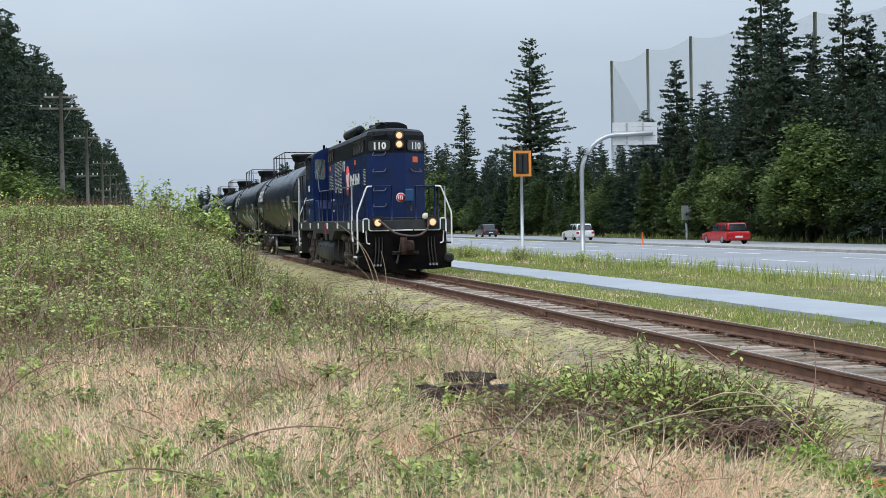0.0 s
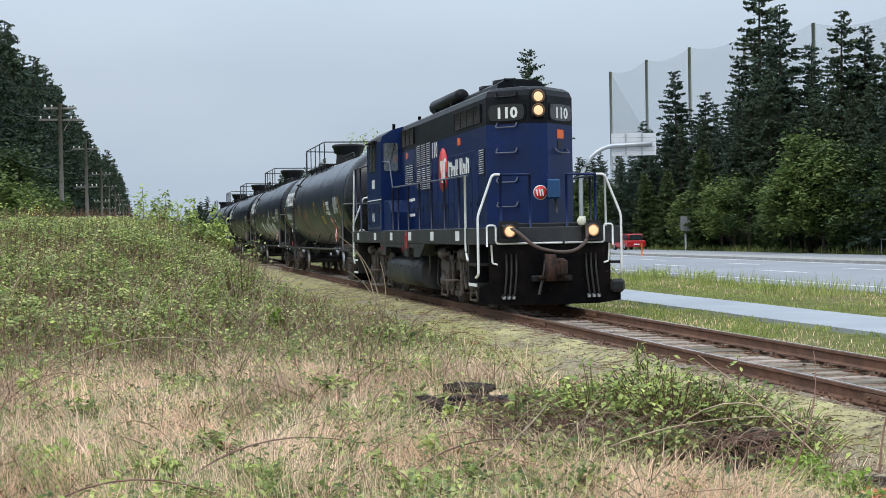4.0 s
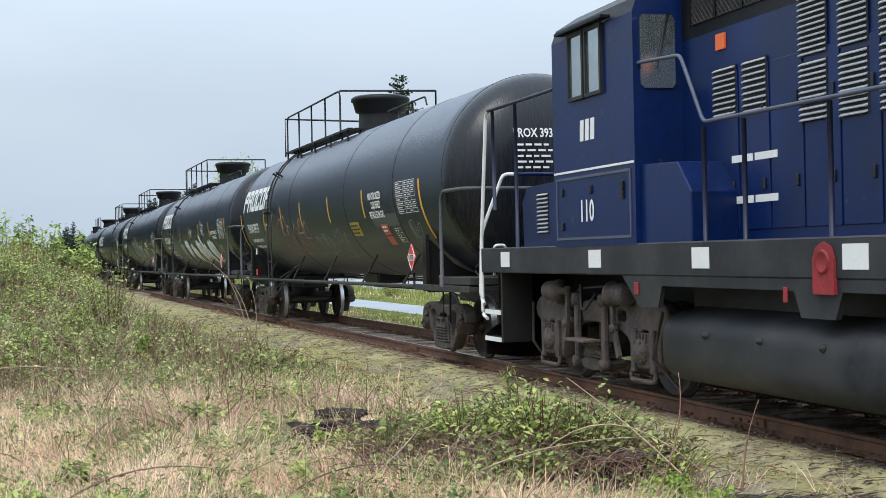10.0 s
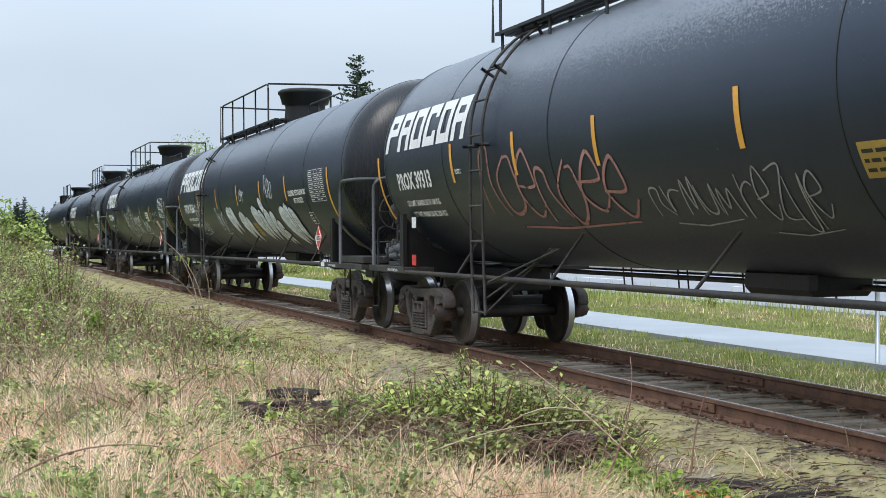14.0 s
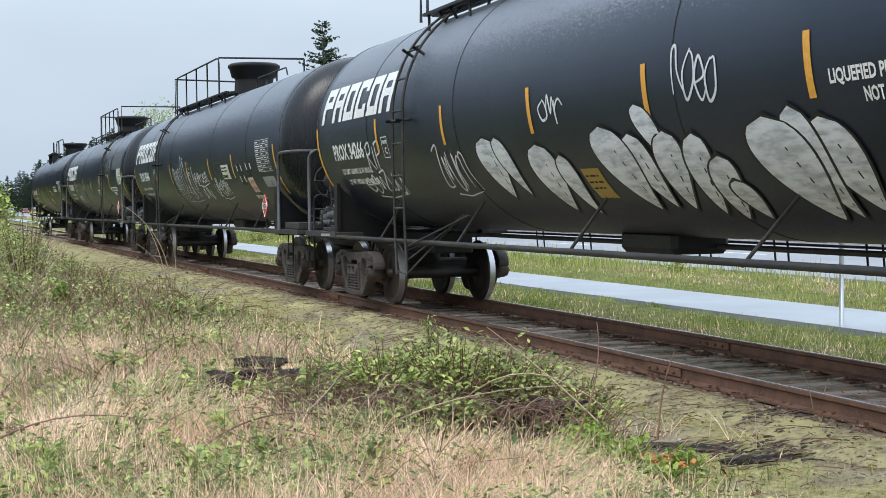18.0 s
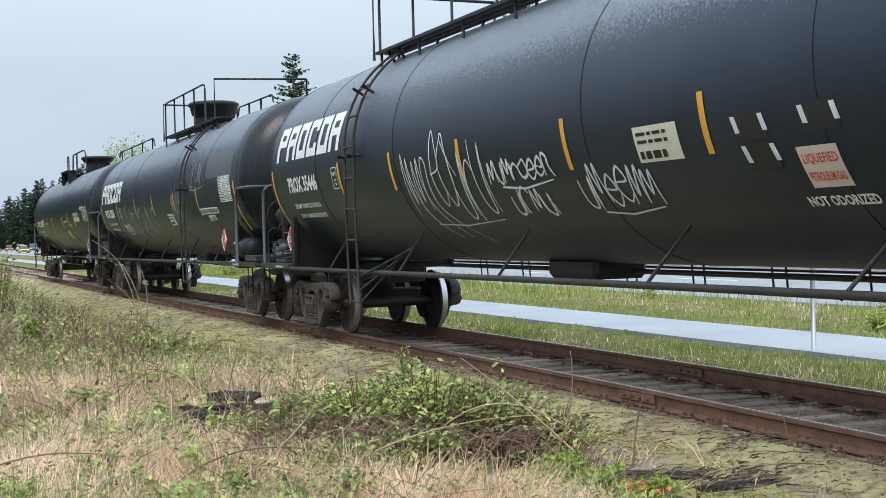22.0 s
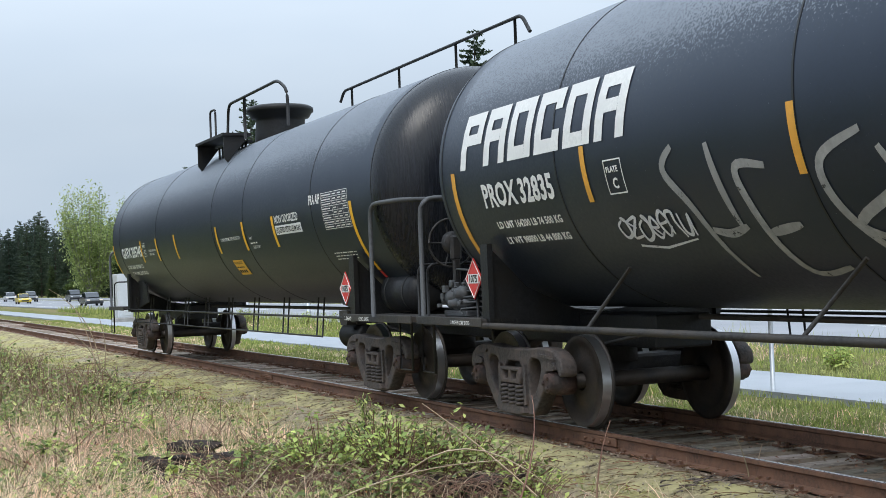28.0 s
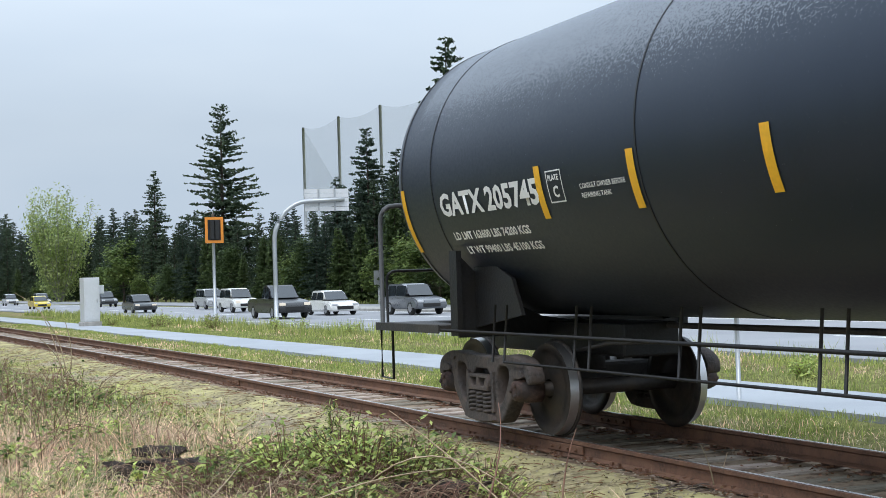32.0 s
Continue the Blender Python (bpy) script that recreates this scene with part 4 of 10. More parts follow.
def tank_car(label, front, rear, plat, seams, kind="p", ladder_x=4.7, trucks=None, loop=None):
    e = thing("tank_car", pose(0, 0, 0), label, "tank car", "tank cars of the train")
    hx = (rear - front) / 2
    L = 8.95
    bm = bmesh.new()
    head = [(-L - 0.62 * math.cos(t), R_T * (0.06 + 0.94 * math.sin(t) ** 0.8)) for t in np.linspace(0.0, math.pi / 2, 9)]
    prof = [(-L - 0.63, 0.0)] + head[:-1]
    body = [(-L, R_T), (L, R_T)]
    prof += body + [(-a, r) for a, r in reversed(head[:-1])] + [(L + 0.63, 0.0)]
    lathe(bm, prof, 96, "x", (0, 0, Z_T))
    bmesh.ops.recalc_face_normals(bm, faces=bm.faces)
    # front head takes the darkened copy of the paint
    for f in bm.faces:
        f.material_index = 1 if f.calc_center_median().x < -L - 0.01 else 0
    part("tank", bm, [M["tank"], M["tank_head"]], e, "black jacketed tank with wet top")
    for c in [-L + 0.02, *seams, L - 0.02]:
        bm = bmesh.new()
        lathe(bm, [(c - 0.011, R_T), (c - 0.011, R_T + 0.005), (c + 0.011, R_T + 0.005), (c + 0.011, R_T)], 96, "x", (0, 0, Z_T), smooth=False)
        bmesh.ops.recalc_face_normals(bm, faces=bm.faces)
        part("jacket_seam", bm, M["seam"], e)
    for k in (-1, 1):
        x = (trucks or (-hx, hx))[0 if k < 0 else 1]
        # stub sill, saddle and end platform
        bm = bmesh.new()
        box(bm, min(x - k * 1.6, k * 9.75), max(x - k * 1.6, k * 9.75), -0.33, 0.33, 0.80, 1.14, 0.02)
        part("stub_sill", bm, M["black"], e)
        for yy in (-1, 1):
            bm = bmesh.new()
            pts = [(yy * 1.40, 1.12), (yy * 1.40, 1.90), (yy * 1.24, 1.74), (yy * 0.95, 1.45), (yy * 0.4, 1.2), (0, 1.14), (0, 1.0), (yy * 1.4, 1.0)]
            prism(bm, pts, x - 0.02, x + 0.02, plane="yz")
            part("saddle", bm, M["black"], e)
            bm = bmesh.new()
            box(bm, x - 0.09, x + 0.09, yy * 1.42 - 0.03, yy * 1.42 + 0.03, 1.02, 1.93)
            part("saddle_post", bm, M["black"], e)
            if kind == "g":
                bm = bmesh.new()
                prism(bm, [(x, 1.95), (x - k * 0.9, 1.62), (x - k * 1.1, 1.25), (x, 1.1)], yy * 1.18 - 0.02, yy * 1.18 + 0.02)
                part("saddle_gusset", bm, M["black"], e)
        for lo, y0, y1, z0, z1, nm in ((8.15, 1.05, 1.52, 1.06, 1.13, "end_platform"), (8.15, -1.52, -1.05, 1.06, 1.13, "end_platform"), (9.55, -1.047, 1.047, 1.062, 1.128, "end_sill"), (8.1 if k > 0 else 7.6 if kind == "g" else 7.25, 1.523, 1.545, 1.045, 1.14, "platform_edge")):
            bm = bmesh.new()
            box(bm, min(k * lo, k * 10.0), max(k * lo, k * 10.0), y0, y1, z0, z1, 0.006)
            part(nm, bm, M["frame"], e)
        s0, s1, sz = (9.92, 9.55, 0.48) if k > 0 or kind == "g" else (1.43 - x, 1.10 - x, 0.575)
        for yy in (-1, 1):
            # stirrup step
            handrail_part(e, [(k * s0, yy * 1.50, 1.08), (k * s0, yy * 1.50, sz), (k * s1, yy * 1.50, sz), (k * s1, yy * 1.50, 1.08)], 0.018, "step")
            if k < 0 and kind == "p":
                # raised deck over the front platform
                bm = bmesh.new()
                box(bm, -10.0, x - 0.96, min(yy * 1.05, yy * 1.52), max(yy * 1.05, yy * 1.52), 1.152, 1.265, 0.008)
                part("end_deck", bm, M["frame"], e)
        if k > 0:
            rail_pts = [(9.86, 1.5, 1.12), (9.86, 1.5, 2.54), (9.86, -1.5, 2.54), (9.86, -1.5, 1.12)]
        else:
            rail_pts = [(-8.95, 1.61, 1.12), (-8.95, 1.61, 2.55), (-9.85, 1.55, 2.55), (-9.85, -1.55, 2.55), (-9.85, -1.55, 1.12)]
        handrail_part(e, bend(rail_pts, 0.2), 0.030, "end_handrail", M["grey_rail"])
        if k > 0 or kind == "g":
            handrail_part(e, bend([(k * 9.95, 1.4, 1.1), (k * 9.95, 1.4, 1.75), (k * 9.95, 0.5, 1.75), (k * 9.95, 0.5, 1.1)], 0.12), 0.018, "end_handrail")
        else:
            handrail_part(e, bend([(-9.95, 1.0, 1.27), (-8.85, 1.0, 1.27), (-8.72, 1.0, 1.38), (-9.1, 1.0, 1.50), (-9.95, 1.0, 1.51), (-9.95, 1.0, 1.28)], 0.08), 0.014, "brake_hose", M["hose"])
        bm = bmesh.new()
        tube(bm, [(k * 9.7, 0, 0.86), (k * 10.12, 0, 0.86)], 0.09, 8)
        box(bm, min(k * 10.02, k * 10.22), max(k * 10.02, k * 10.22), -0.16, 0.18, 0.70, 1.02, 0.05)
        part("coupler", bm, M["truck"], e)
        handrail_part(e, bend([(k * 9.8, 0.35, 0.9), (k * 9.95, 0.4, 0.45), (k * 10.2, 0.2, 0.42)], 0.2), 0.025, "air_hose", M["hose"])
        truck(e, x)
        # axle-box side marks and brake lever
        handrail_part(e, [(x - 0.5 * k, 0.4, 0.8), (x - 1.6 * k, 0.5, 0.95), (x - 2.4 * k, 0.3, 0.98)], 0.02, "brake_rod", M["frame"])
    # belly fittings
    if kind == "p":
        bm = bmesh.new()
        box(bm, -0.6, 0.6, -0.35, 0.35, 1.02, 1.28, 0.06)
        part("belly_fitting", bm, M["black"], e)
    handrail_part(e, [(-hx + 1, -0.2, 1.1), (hx - 1, -0.2, 1.1)], 0.03, "brake_pipe", M["frame"])
    if kind == "p":
        handrail_part(e, [(-8.2, 1.50, 1.10), (8.2, 1.50, 1.06)], 0.034, "side_rail", M["frame"], "long tubular side rail")
        for x in (-6.3, -3.6, -0.4, 2.8, 5.9):
            handrail_part(e, [(x - 0.05, 1.50, 1.06), (x - 0.55, 1.30, 1.62)], 0.018, "rail_brace", M["frame"])
    for yy in ([-1.5] if kind == "p" else [1.5]):
        handrail_part(e, [(-8.2, yy, 1.08), (8.2, yy, 1.08)], 0.017, "side_rail", M["black"])
        handrail_part(e, [(-6.6, yy, 0.80), (6.6, yy, 0.80)], 0.013, "side_rail", M["black"])
        for x in np.arange(-6.6, 6.7, 1.65):
            for d in (0, 0.26):
                handrail_part(e, [(x + d, yy, 0.79), (x + d, yy * 0.965, 1.36)], 0.013, "rail_hanger", M["black"])
    # dome and top platform
    px0, px1, dx = plat
    dh = 0.74 if kind == "p" else 0.62
    zt = Z_T + R_T
    bm = bmesh.new()
    lathe(bm, [(zt - 0.12, 0.50), (zt + 0.30, 0.47), (zt + 0.36, 0.48), (zt + 0.38, 0.55), (zt + dh - 0.14, 0.61), (zt + dh - 0.13, 0.64), (zt + dh - 0.06, 0.64), (zt + dh - 0.02, 0.58), (zt + dh, 0.0)], 28, "z", (dx, 0, 0))
    part("dome", bm, M["black"], e, "black valve dome housing")
    zp = zt - 0.07
    bm = bmesh.new()
    for yy in (0.70, 0.84, 0.98):
        box(bm, px1 - 0.9, px0 - 0.2, yy - 0.05, yy + 0.05, zp - 0.045, zp - 0.005)
    for x in np.linspace(px1 - 0.7, px0 - 0.4, 5):
        tube(bm, [(x, 0.72, zp - 0.03), (x, 0.74, zt - 0.20)], 0.022, 6)
        tube(bm, [(x, 1.0, zp - 0.03), (x, 1.0, zt - 0.34)], 0.022, 6)
    part("top_platform", bm, M["black"], e, "narrow steel walkway on the tank top")
    if kind == "p":
        zr = zt + 0.80
        xe = loop[0] if loop else px1
        handrail_part(e, bend([(px0 - 0.28, 0.98, zp), (px0 - 0.28, 0.98, zr), (xe, 0.98, zr), (xe, 0.98, zp)], 0.18), 0.022)
        for x in np.linspace(px0 - 0.28, xe, 5)[1:-1]:
            handrail_part(e, [(x, 0.98, zp), (x, 0.98, zr)], 0.020, "stanchion")
        # the rails that cross over the top at both ends of the walkway
        for x, lean in ((px0, 0.0), (loop[1] if loop else px1, 0.55)):
            handrail_part(e, [(x, 0.98, zp - 0.1), (x, 0.98, zr), (x - lean, -1.0, zr - 0.03), (x - lean, -1.0, zr - 0.16)], 0.024, "cross_rail")
            handrail_part(e, [(x - lean, -1.0, zr - 0.03), (x - lean, -1.0, zp)], 0.020, "stanchion")
        # low rail along the top, ahead of the walkway
        lx0, lx1 = px1 - 2.3, px1 - 5.0
        if loop:
            lx0, lx1 = loop[1] - 0.6, loop[1] - 3.5
        handrail_part(e, bend([(lx0, 0.6, zt - 0.08), (lx0 - 0.1, 0.6, zt + 0.10), (lx1 + 0.1, 0.6, zt + 0.10), (lx1, 0.6, zt - 0.06)], 0.06), 0.018, "grab_rail")
        for x in np.linspace(lx0, lx1, 4)[1:-1]:
            handrail_part(e, [(x, 0.6, zt - 0.14), (x, 0.6, zt + 0.12)], 0.022, "stanchion")
    if ladder_x is not None:
        ladder(e, ladder_x)
        for z in (2.72, 3.6, 4.1):
            ladder_bracket(e, ladder_x, z)
        for j in range(3):
            handrail_part(e, [(ladder_x - 0.1 - 0.05 * j, R_T + 0.03, 0.62 + 0.2 * j), (ladder_x - 1.4 - 0.12 * j, 1.28, 1.44)], 0.013, "ladder_brace", M["frame"])
    CARS.append((e, front, rear))
    return e


def plate_box(e, x0, x1, z0, z1):
    """The thin white border round a clearance plate mark."""
    for a, b, c, d in ((x0, x1, z0, z0 + 0.012), (x0, x1, z1 - 0.012, z1), (x0, x0 - 0.012, z0 + 0.012, z1 - 0.012), (x1 + 0.012, x1, z0 + 0.012, z1 - 0.012)):
        patch("plate_border", min(a, b), max(a, b), c, d, M["white"], e, 0.007)


def stripes(e, xs, z0, z1, w=0.085, m_="amber_tape"):
    for x in xs:
        patch("reflective_stripe", x - w / 2, x + w / 2, z0, z1, M[m_], e, 0.007)


def head_marks(e, txt):
    """The car's number and small print on the front head."""
    def put(y, z, out):
        r = min(math.hypot(y, z - Z_T), R_T * 0.99)
        si = max(0.0, (r / R_T - 0.06) / 0.94) ** 1.25
        return Vector((-8.95 - 0.62 * math.sqrt(max(0, 1 - si * si)) - out, y, z))
    bm = text_bm(txt, 0.19, 0.004)
    w = max(v.co.x for v in bm.verts)
    for v in bm.verts:
        v.co = put(0.64 - v.co.x * 0.76 / w, 3.33 + v.co.y, 0.008)
    part("lettering", bm, M["white"], e)
    rnd = random.Random(len(txt))
    for i in range(5):
        y, z = 0.60, 3.20 - 0.085 * i
        while y > 0.10 - 0.1 * (i % 2):
            wd = rnd.uniform(0.06, 0.15)
            bm = bmesh.new()
            bm.faces.new([bm.verts.new(put(a, b, 0.008)) for a, b in ((y, z), (y - wd, z), (y - wd, z + 0.03), (y, z + 0.03))])
            part("small_print", bm, M["white"], e)
            y -= wd + 0.035


def side_valve(e, x, y=1.1):
    """The brake valve with its pipes on the end platform, and the hand brake on its post."""
    rnd = random.Random(3)
    bm = bmesh.new()
    box(bm, x - 0.56, x + 0.10, y + 0.02, y + 0.20, 1.132, 1.20, 0.01)
    for u, w_, r_, l_ in ((-0.16, 1.36, 0.105, 0.26), (-0.36, 1.40, 0.085, 0.22), (-0.26, 1.28, 0.07, 0.30), (0.02, 1.31, 0.065, 0.22), (-0.46, 1.28, 0.055, 0.24)):
        lathe(bm, [(-l_ / 2, 0.0), (-l_ / 2, r_ * 0.7), (-l_ * 0.3, r_ * 0.75), (-l_ * 0.28, r_), (l_ * 0.2, r_), (l_ * 0.24, r_ * 0.75), (l_ / 2, r_ * 0.6), (l_ / 2, 0.0)], 14, "y", (x + u, y + 0.14, w_))
    for k in range(22):
        u, v, w_ = x + rnd.uniform(-0.54, 0.10), y + rnd.uniform(0.05, 0.26), rnd.uniform(1.21, 1.50)
        s_ = rnd.uniform(0.025, 0.055)
        box(bm, u, u + s_ * rnd.uniform(1, 2), v, v + s_, w_, w_ + s_ * rnd.uniform(0.8, 1.6), 0.008)
    part("brake_valve", bm, M["grey_rail"], e, "grey cast brake valve with bolted covers")
    for k in range(6):
        z = 1.22 + 0.065 * k
        handrail_part(e, bend([(x - 0.50 + 0.05 * k, y + 0.22 - 0.03 * k, z - 0.06), (x - 0.46 + 0.04 * k, y + 0.24 - 0.03 * k, z), (x - 0.85 - 0.1 * (k % 3), y + 0.05, z + 0.03), (x - 1.1, y - 0.3, z)], 0.05), 0.011, "air_pipe", M["grey_rail"])
    handrail_part(e, bend([(x - 0.55, y + 0.1, 1.45), (x - 0.50, y + 0.1, 1.66), (x + 0.05, y + 0.05, 1.68), (x + 0.15, y, 1.60)], 0.08), 0.013, "air_pipe", M["grey_rail"])
    bm = bmesh.new()
    box(bm, x + 0.12, x + 0.19, y - 0.04, y + 0.04, 1.13, 1.80, 0.012)
    box(bm, x + 0.12, x + 0.20, y - 0.07, y + 0.07, 1.78, 2.09, 0.03)
    part("wheel_stand", bm, M["frame"], e)
    bm = bmesh.new()
    hub = Vector((x + 0.28, y, 2.0))
    tube(bm, [hub + Vector((0, 0.29 * math.cos(a), 0.29 * math.sin(a))) for a in np.linspace(0, 2 * math.pi, 29)], 0.014, 6)
    for a in np.linspace(0, 2 * math.pi, 6)[:-1]:
        tube(bm, [hub + Vector((0.03, 0, 0)), hub + Vector((0, 0.29 * math.cos(a), 0.29 * math.sin(a)))], 0.010, 5)
    lathe(bm, [(-0.09, 0.0), (-0.09, 0.12), (-0.02, 0.14), (-0.01, 0.06), (0.05, 0.06), (0.06, 0.0)], 18, "x", hub)
    part("brake_wheel", bm, M["frame"], e)


def shoe_note(e, x=8.93, length=0.53):
    """White stencil on the edge of an end platform."""
    bm = text_bm("2 INCH HI COMP SHOES", 0.058, 0.001)
    w = max(v.co.x for v in bm.verts)
    for v in bm.verts:
        v.co = Vector((x - v.co.x * length / w, 1.549, 1.065 + v.co.y))
    part("lettering", bm, M["white"], e)


def air_tank(e, x, y=1.05, r=0.25, l=0.8):
    bm = bmesh.new()
    lathe(bm, [(-l / 2 - 0.1, 0), (-l / 2 - 0.08, r * 0.6), (-l / 2, r), (l / 2, r), (l / 2 + 0.08, r * 0.6), (l / 2 + 0.1, 0)], 24, "x", (x, y, 1.14 + r))
    part("air_reservoir", bm, M["black"], e)
    for dx in (-0.3, 0.3):
        bm = bmesh.new()
        lathe(bm, [(-0.02, r + 0.008), (0.02, r + 0.008)], 24, "x", (x + dx, y, 1.14 + r))
        part("strap", bm, M["frame"], e)


SEAMS = [6.2, 2.6, -2.7, -6.2]
# first tank car
e = tank_car("black tank car with a faded pink scrawl, behind the locomotive", 17.25, 33.53, (5.80, -0.15, 0.15), SEAMS, ladder_x=4.6, trucks=(-7.55, 8.50))
owner_mark(e, 8.88, 5.25, 2.86, 3.36)
head_marks(e, "PROX 39313")
tank_text("PROX 39313", 8.38, 2.30, 0.235, 1.58, e)
tank_text("LD LMT 163400 LB 74 100 KG", 8.23, 2.05, 0.085, 1.5, e)
tank_text("LT WT 99600 LB 45 200 KG", 8.15, 1.89, 0.085, 1.45, e)
for z0, m_ in ((1.72, "white"), (1.16, "red")):
    bm = bmesh.new()
    box(bm, 8.04, 8.22, 1.362, 1.372, z0, z0 + 0.16)
    part("reflector", bm, M[m_], e)
stripes(e, [5.85, 3.64, 1.42, -1.33, -4.13], 2.31, 2.82)
for x in (9.27, -7.74):
    patch("reflective_stripe", x - 0.045, x + 0.045, 1.87, 2.82, M["amber_tape"], e, 0.007)
tank_text("PLATE C", 5.75, 2.42, 0.06, 0.24, e)
tank_text("NONODORIZED", -4.55, 2.62, 0.12, 0.86, e)
tank_text("LIQUEFIED", -4.72, 2.46, 0.12, 0.62, e)
patch("touch_up_patch", -6.2, -4.6, 2.12, 2.34, M["grey_patch"], e, 0.004)
tank_text("PETROLEUM GAS", -4.50, 2.29, 0.12, 0.95, e)
chart(e, -6.4, -7.5, 2.31, 2.84)
patch("decal", -3.50, -2.82, 2.0, 2.26, M["bronze"], e)
bars(e, -2.86, -3.46, 2.18, 3, 0.03, 0.075, M["ink"], 5)
patch("decal", -5.4, -4.98, 1.98, 2.17, M["decal_red"], e)
patch("decal", -5.4, -5.0, 1.80, 1.95, M["decal_red"], e)
bars(e, -5.02, -5.36, 2.10, 2, 0.035, 0.07, M["white"], 6)
chart(e, -5.75, -6.1, 1.84, 2.12, 3, 2)
scrawl(e, 4.9, 0.9, 1.75, 2.55, 11, 0.05, 7, M["spray_pink"], "faded pink spray-paint scrawl")
scrawl(e, 0.6, -0.9, 1.75, 2.1, 12, 0.025, 5, M["spray_thin"])
scrawl(e, -1.0, -2.2, 1.65, 2.15, 13, 0.022, 5, M["spray_thin"])
scrawl(e, -6.7, -7.3, 1.75, 2.2, 14, 0.02, 4, M["spray_thin"])
placard(e, -7.27, 1.57, 1.57)
handrail_part(e, [(-7.27, 1.54, 1.1), (-7.27, 1.54, 1.32)], 0.02, "placard_stand")
side_valve(e, 9.6)
shoe_note(e)
bm = bmesh.new()
box(bm, -8.42, -8.30, 1.40, 1.45, 1.14, 1.28)
part("red_marker", bm, M["red"], e)

# second tank car
e = tank_car("black tank car with large silver bubble graffiti", 37.57, 53.99, (5.40, -0.55, -0.15), SEAMS, ladder_x=4.45, trucks=(-7.74, 8.37))
owner_mark(e, 8.68, 5.00, 2.89, 3.39)
head_marks(e, "PROX 34266")
tank_text("PROX 34266", 8.12, 2.30, 0.235, 1.62, e)
tank_text("LD LMT 163800 LB 74 300 KG", 7.95, 2.07, 0.085, 1.55, e)
tank_text("LT WT 99200 LB 45 000 KG", 7.85, 1.91, 0.085, 1.5, e)
stripes(e, [5.76, 3.03, 0.34, -2.20, -4.63], 2.33, 2.82)
for x in (8.95, -7.95):
    patch("reflective_stripe", x - 0.045, x + 0.045, 1.88, 2.84, M["amber_tape"], e, 0.007)
plate_box(e, 5.56, 5.3, 2.25, 2.55)
tank_text("PLATE", 5.53, 2.45, 0.05, 0.2, e)
tank_text("C", 5.47, 2.31, 0.09, 0.09, e)
bubble_graffiti(e, [(1.80, 2.40, 1.72, 1.65, 0.36), (1.44, 2.38, 1.19, 1.68, 0.20), (0.39, 2.33, 0.44, 1.50, 0.36), (-0.10, 2.22, -0.06, 1.47, 0.20), (-1.97, 2.47, -2.30, 1.90, 0.19),
                    (-2.35, 2.32, -2.09, 1.52, 0.27), (-2.82, 2.30, -2.52, 1.48, 0.23), (-3.08, 2.13, -2.77, 1.43, 0.23), (-3.12, 1.89, -3.14, 1.44, 0.17), (-1.72, 2.32, -1.82, 1.54, 0.24), (-1.19, 2.42, -1.47, 1.52, 0.38),
                    (-4.63, 2.32, -4.75, 1.50, 0.30), (-4.30, 2.44, -4.40, 1.46, 0.22), (-3.93, 2.40, -4.13, 1.44, 0.42)])
scrawl(e, 7.0, 5.3, 1.75, 2.05, 21, 0.035, 6)
for pts in ([(6.42, 2.12), (6.36, 2.46)], [(6.44, 2.42), (6.22, 2.50), (6.20, 2.36), (6.36, 2.30), (6.16, 2.10)], [(6.10, 2.12), (6.06, 2.44)], [(5.98, 2.10), (5.93, 2.48)], [(5.97, 2.47), (5.76, 2.50), (5.74, 2.36), (5.94, 2.30)]):
    stroke(e, curve_through([(a_, (b_ - 2.1) * 1.06, 2.1) for a_, b_ in pts]), 0.036, 0.0065, M["spray"], "white spray-paint letter stroke")
scrawl(e, 3.6, 2.5, 1.75, 2.25, 23, 0.03, 5)
scrawl(e, 0.1, -0.5, 2.4, 2.65, 24, 0.03, 3)
scrawl(e, -2.7, -3.4, 2.4, 2.8, 25, 0.03, 4)
patch("decal", -0.82, -0.42, 1.63, 1.93, M["bronze"], e, 0.005)
bars(e, -0.46, -0.80, 1.85, 3, 0.02, 0.08, M["ink"], 7)
tank_text("LIQUEFIED PETROLEUM GAS", -4.85, 2.42, 0.10, 1.4, e)
tank_text("NOT ODORIZED", -5.2, 2.27, 0.10, 0.75, e)
chart(e, -6.6, -7.66, 2.26, 2.85)
chart(e, -6.0, -6.35, 1.86, 2.1, 2, 2)
placard(e, -7.35, 1.57, 1.57)
handrail_part(e, [(-7.35, 1.54, 1.1), (-7.35, 1.54, 1.32)], 0.02, "placard_stand")
side_valve(e, 9.6)
placard(e, 8.85, 1.27, 1.56)
handrail_part(e, [(8.85, 1.24, 1.12), (8.85, 1.24, 1.50)], 0.018, "placard_stand")
shoe_note(e)
shoe_note(e, -7.87, 0.51)
bm = bmesh.new()
box(bm, -7.62, -7.40, 1.545, 1.550, 1.055, 1.13)
part("reflective_patch", bm, M["white"], e)

# third tank car
e = tank_car("black tank car with thin white graffiti scrawls", 58.1, 74.45, (4.97, -0.93, -0.45), SEAMS, ladder_x=4.17, trucks=(-8.10, 8.10))
owner_mark(e, 8.53, 4.90, 2.86, 3.36)
head_marks(e, "PROX 35446")
tank_text("PROX 35446", 7.93, 2.34, 0.235, 1.66, e)
tank_text("LD LMT 163000 LB 73 950 KG", 7.9, 2.07, 0.075, 1.45, e)
tank_text("LT WT 100000 LB 45 350 KG", 7.85, 1.91, 0.075, 1.45, e)
stripes(e, [5.05, 2.77, 0.4, -2.29, -4.75], 2.18, 2.68)
for x in (8.84, -8.44):
    patch("reflective_stripe", x - 0.045, x + 0.045, 1.80, 2.74, M["amber_tape"], e, 0.007)
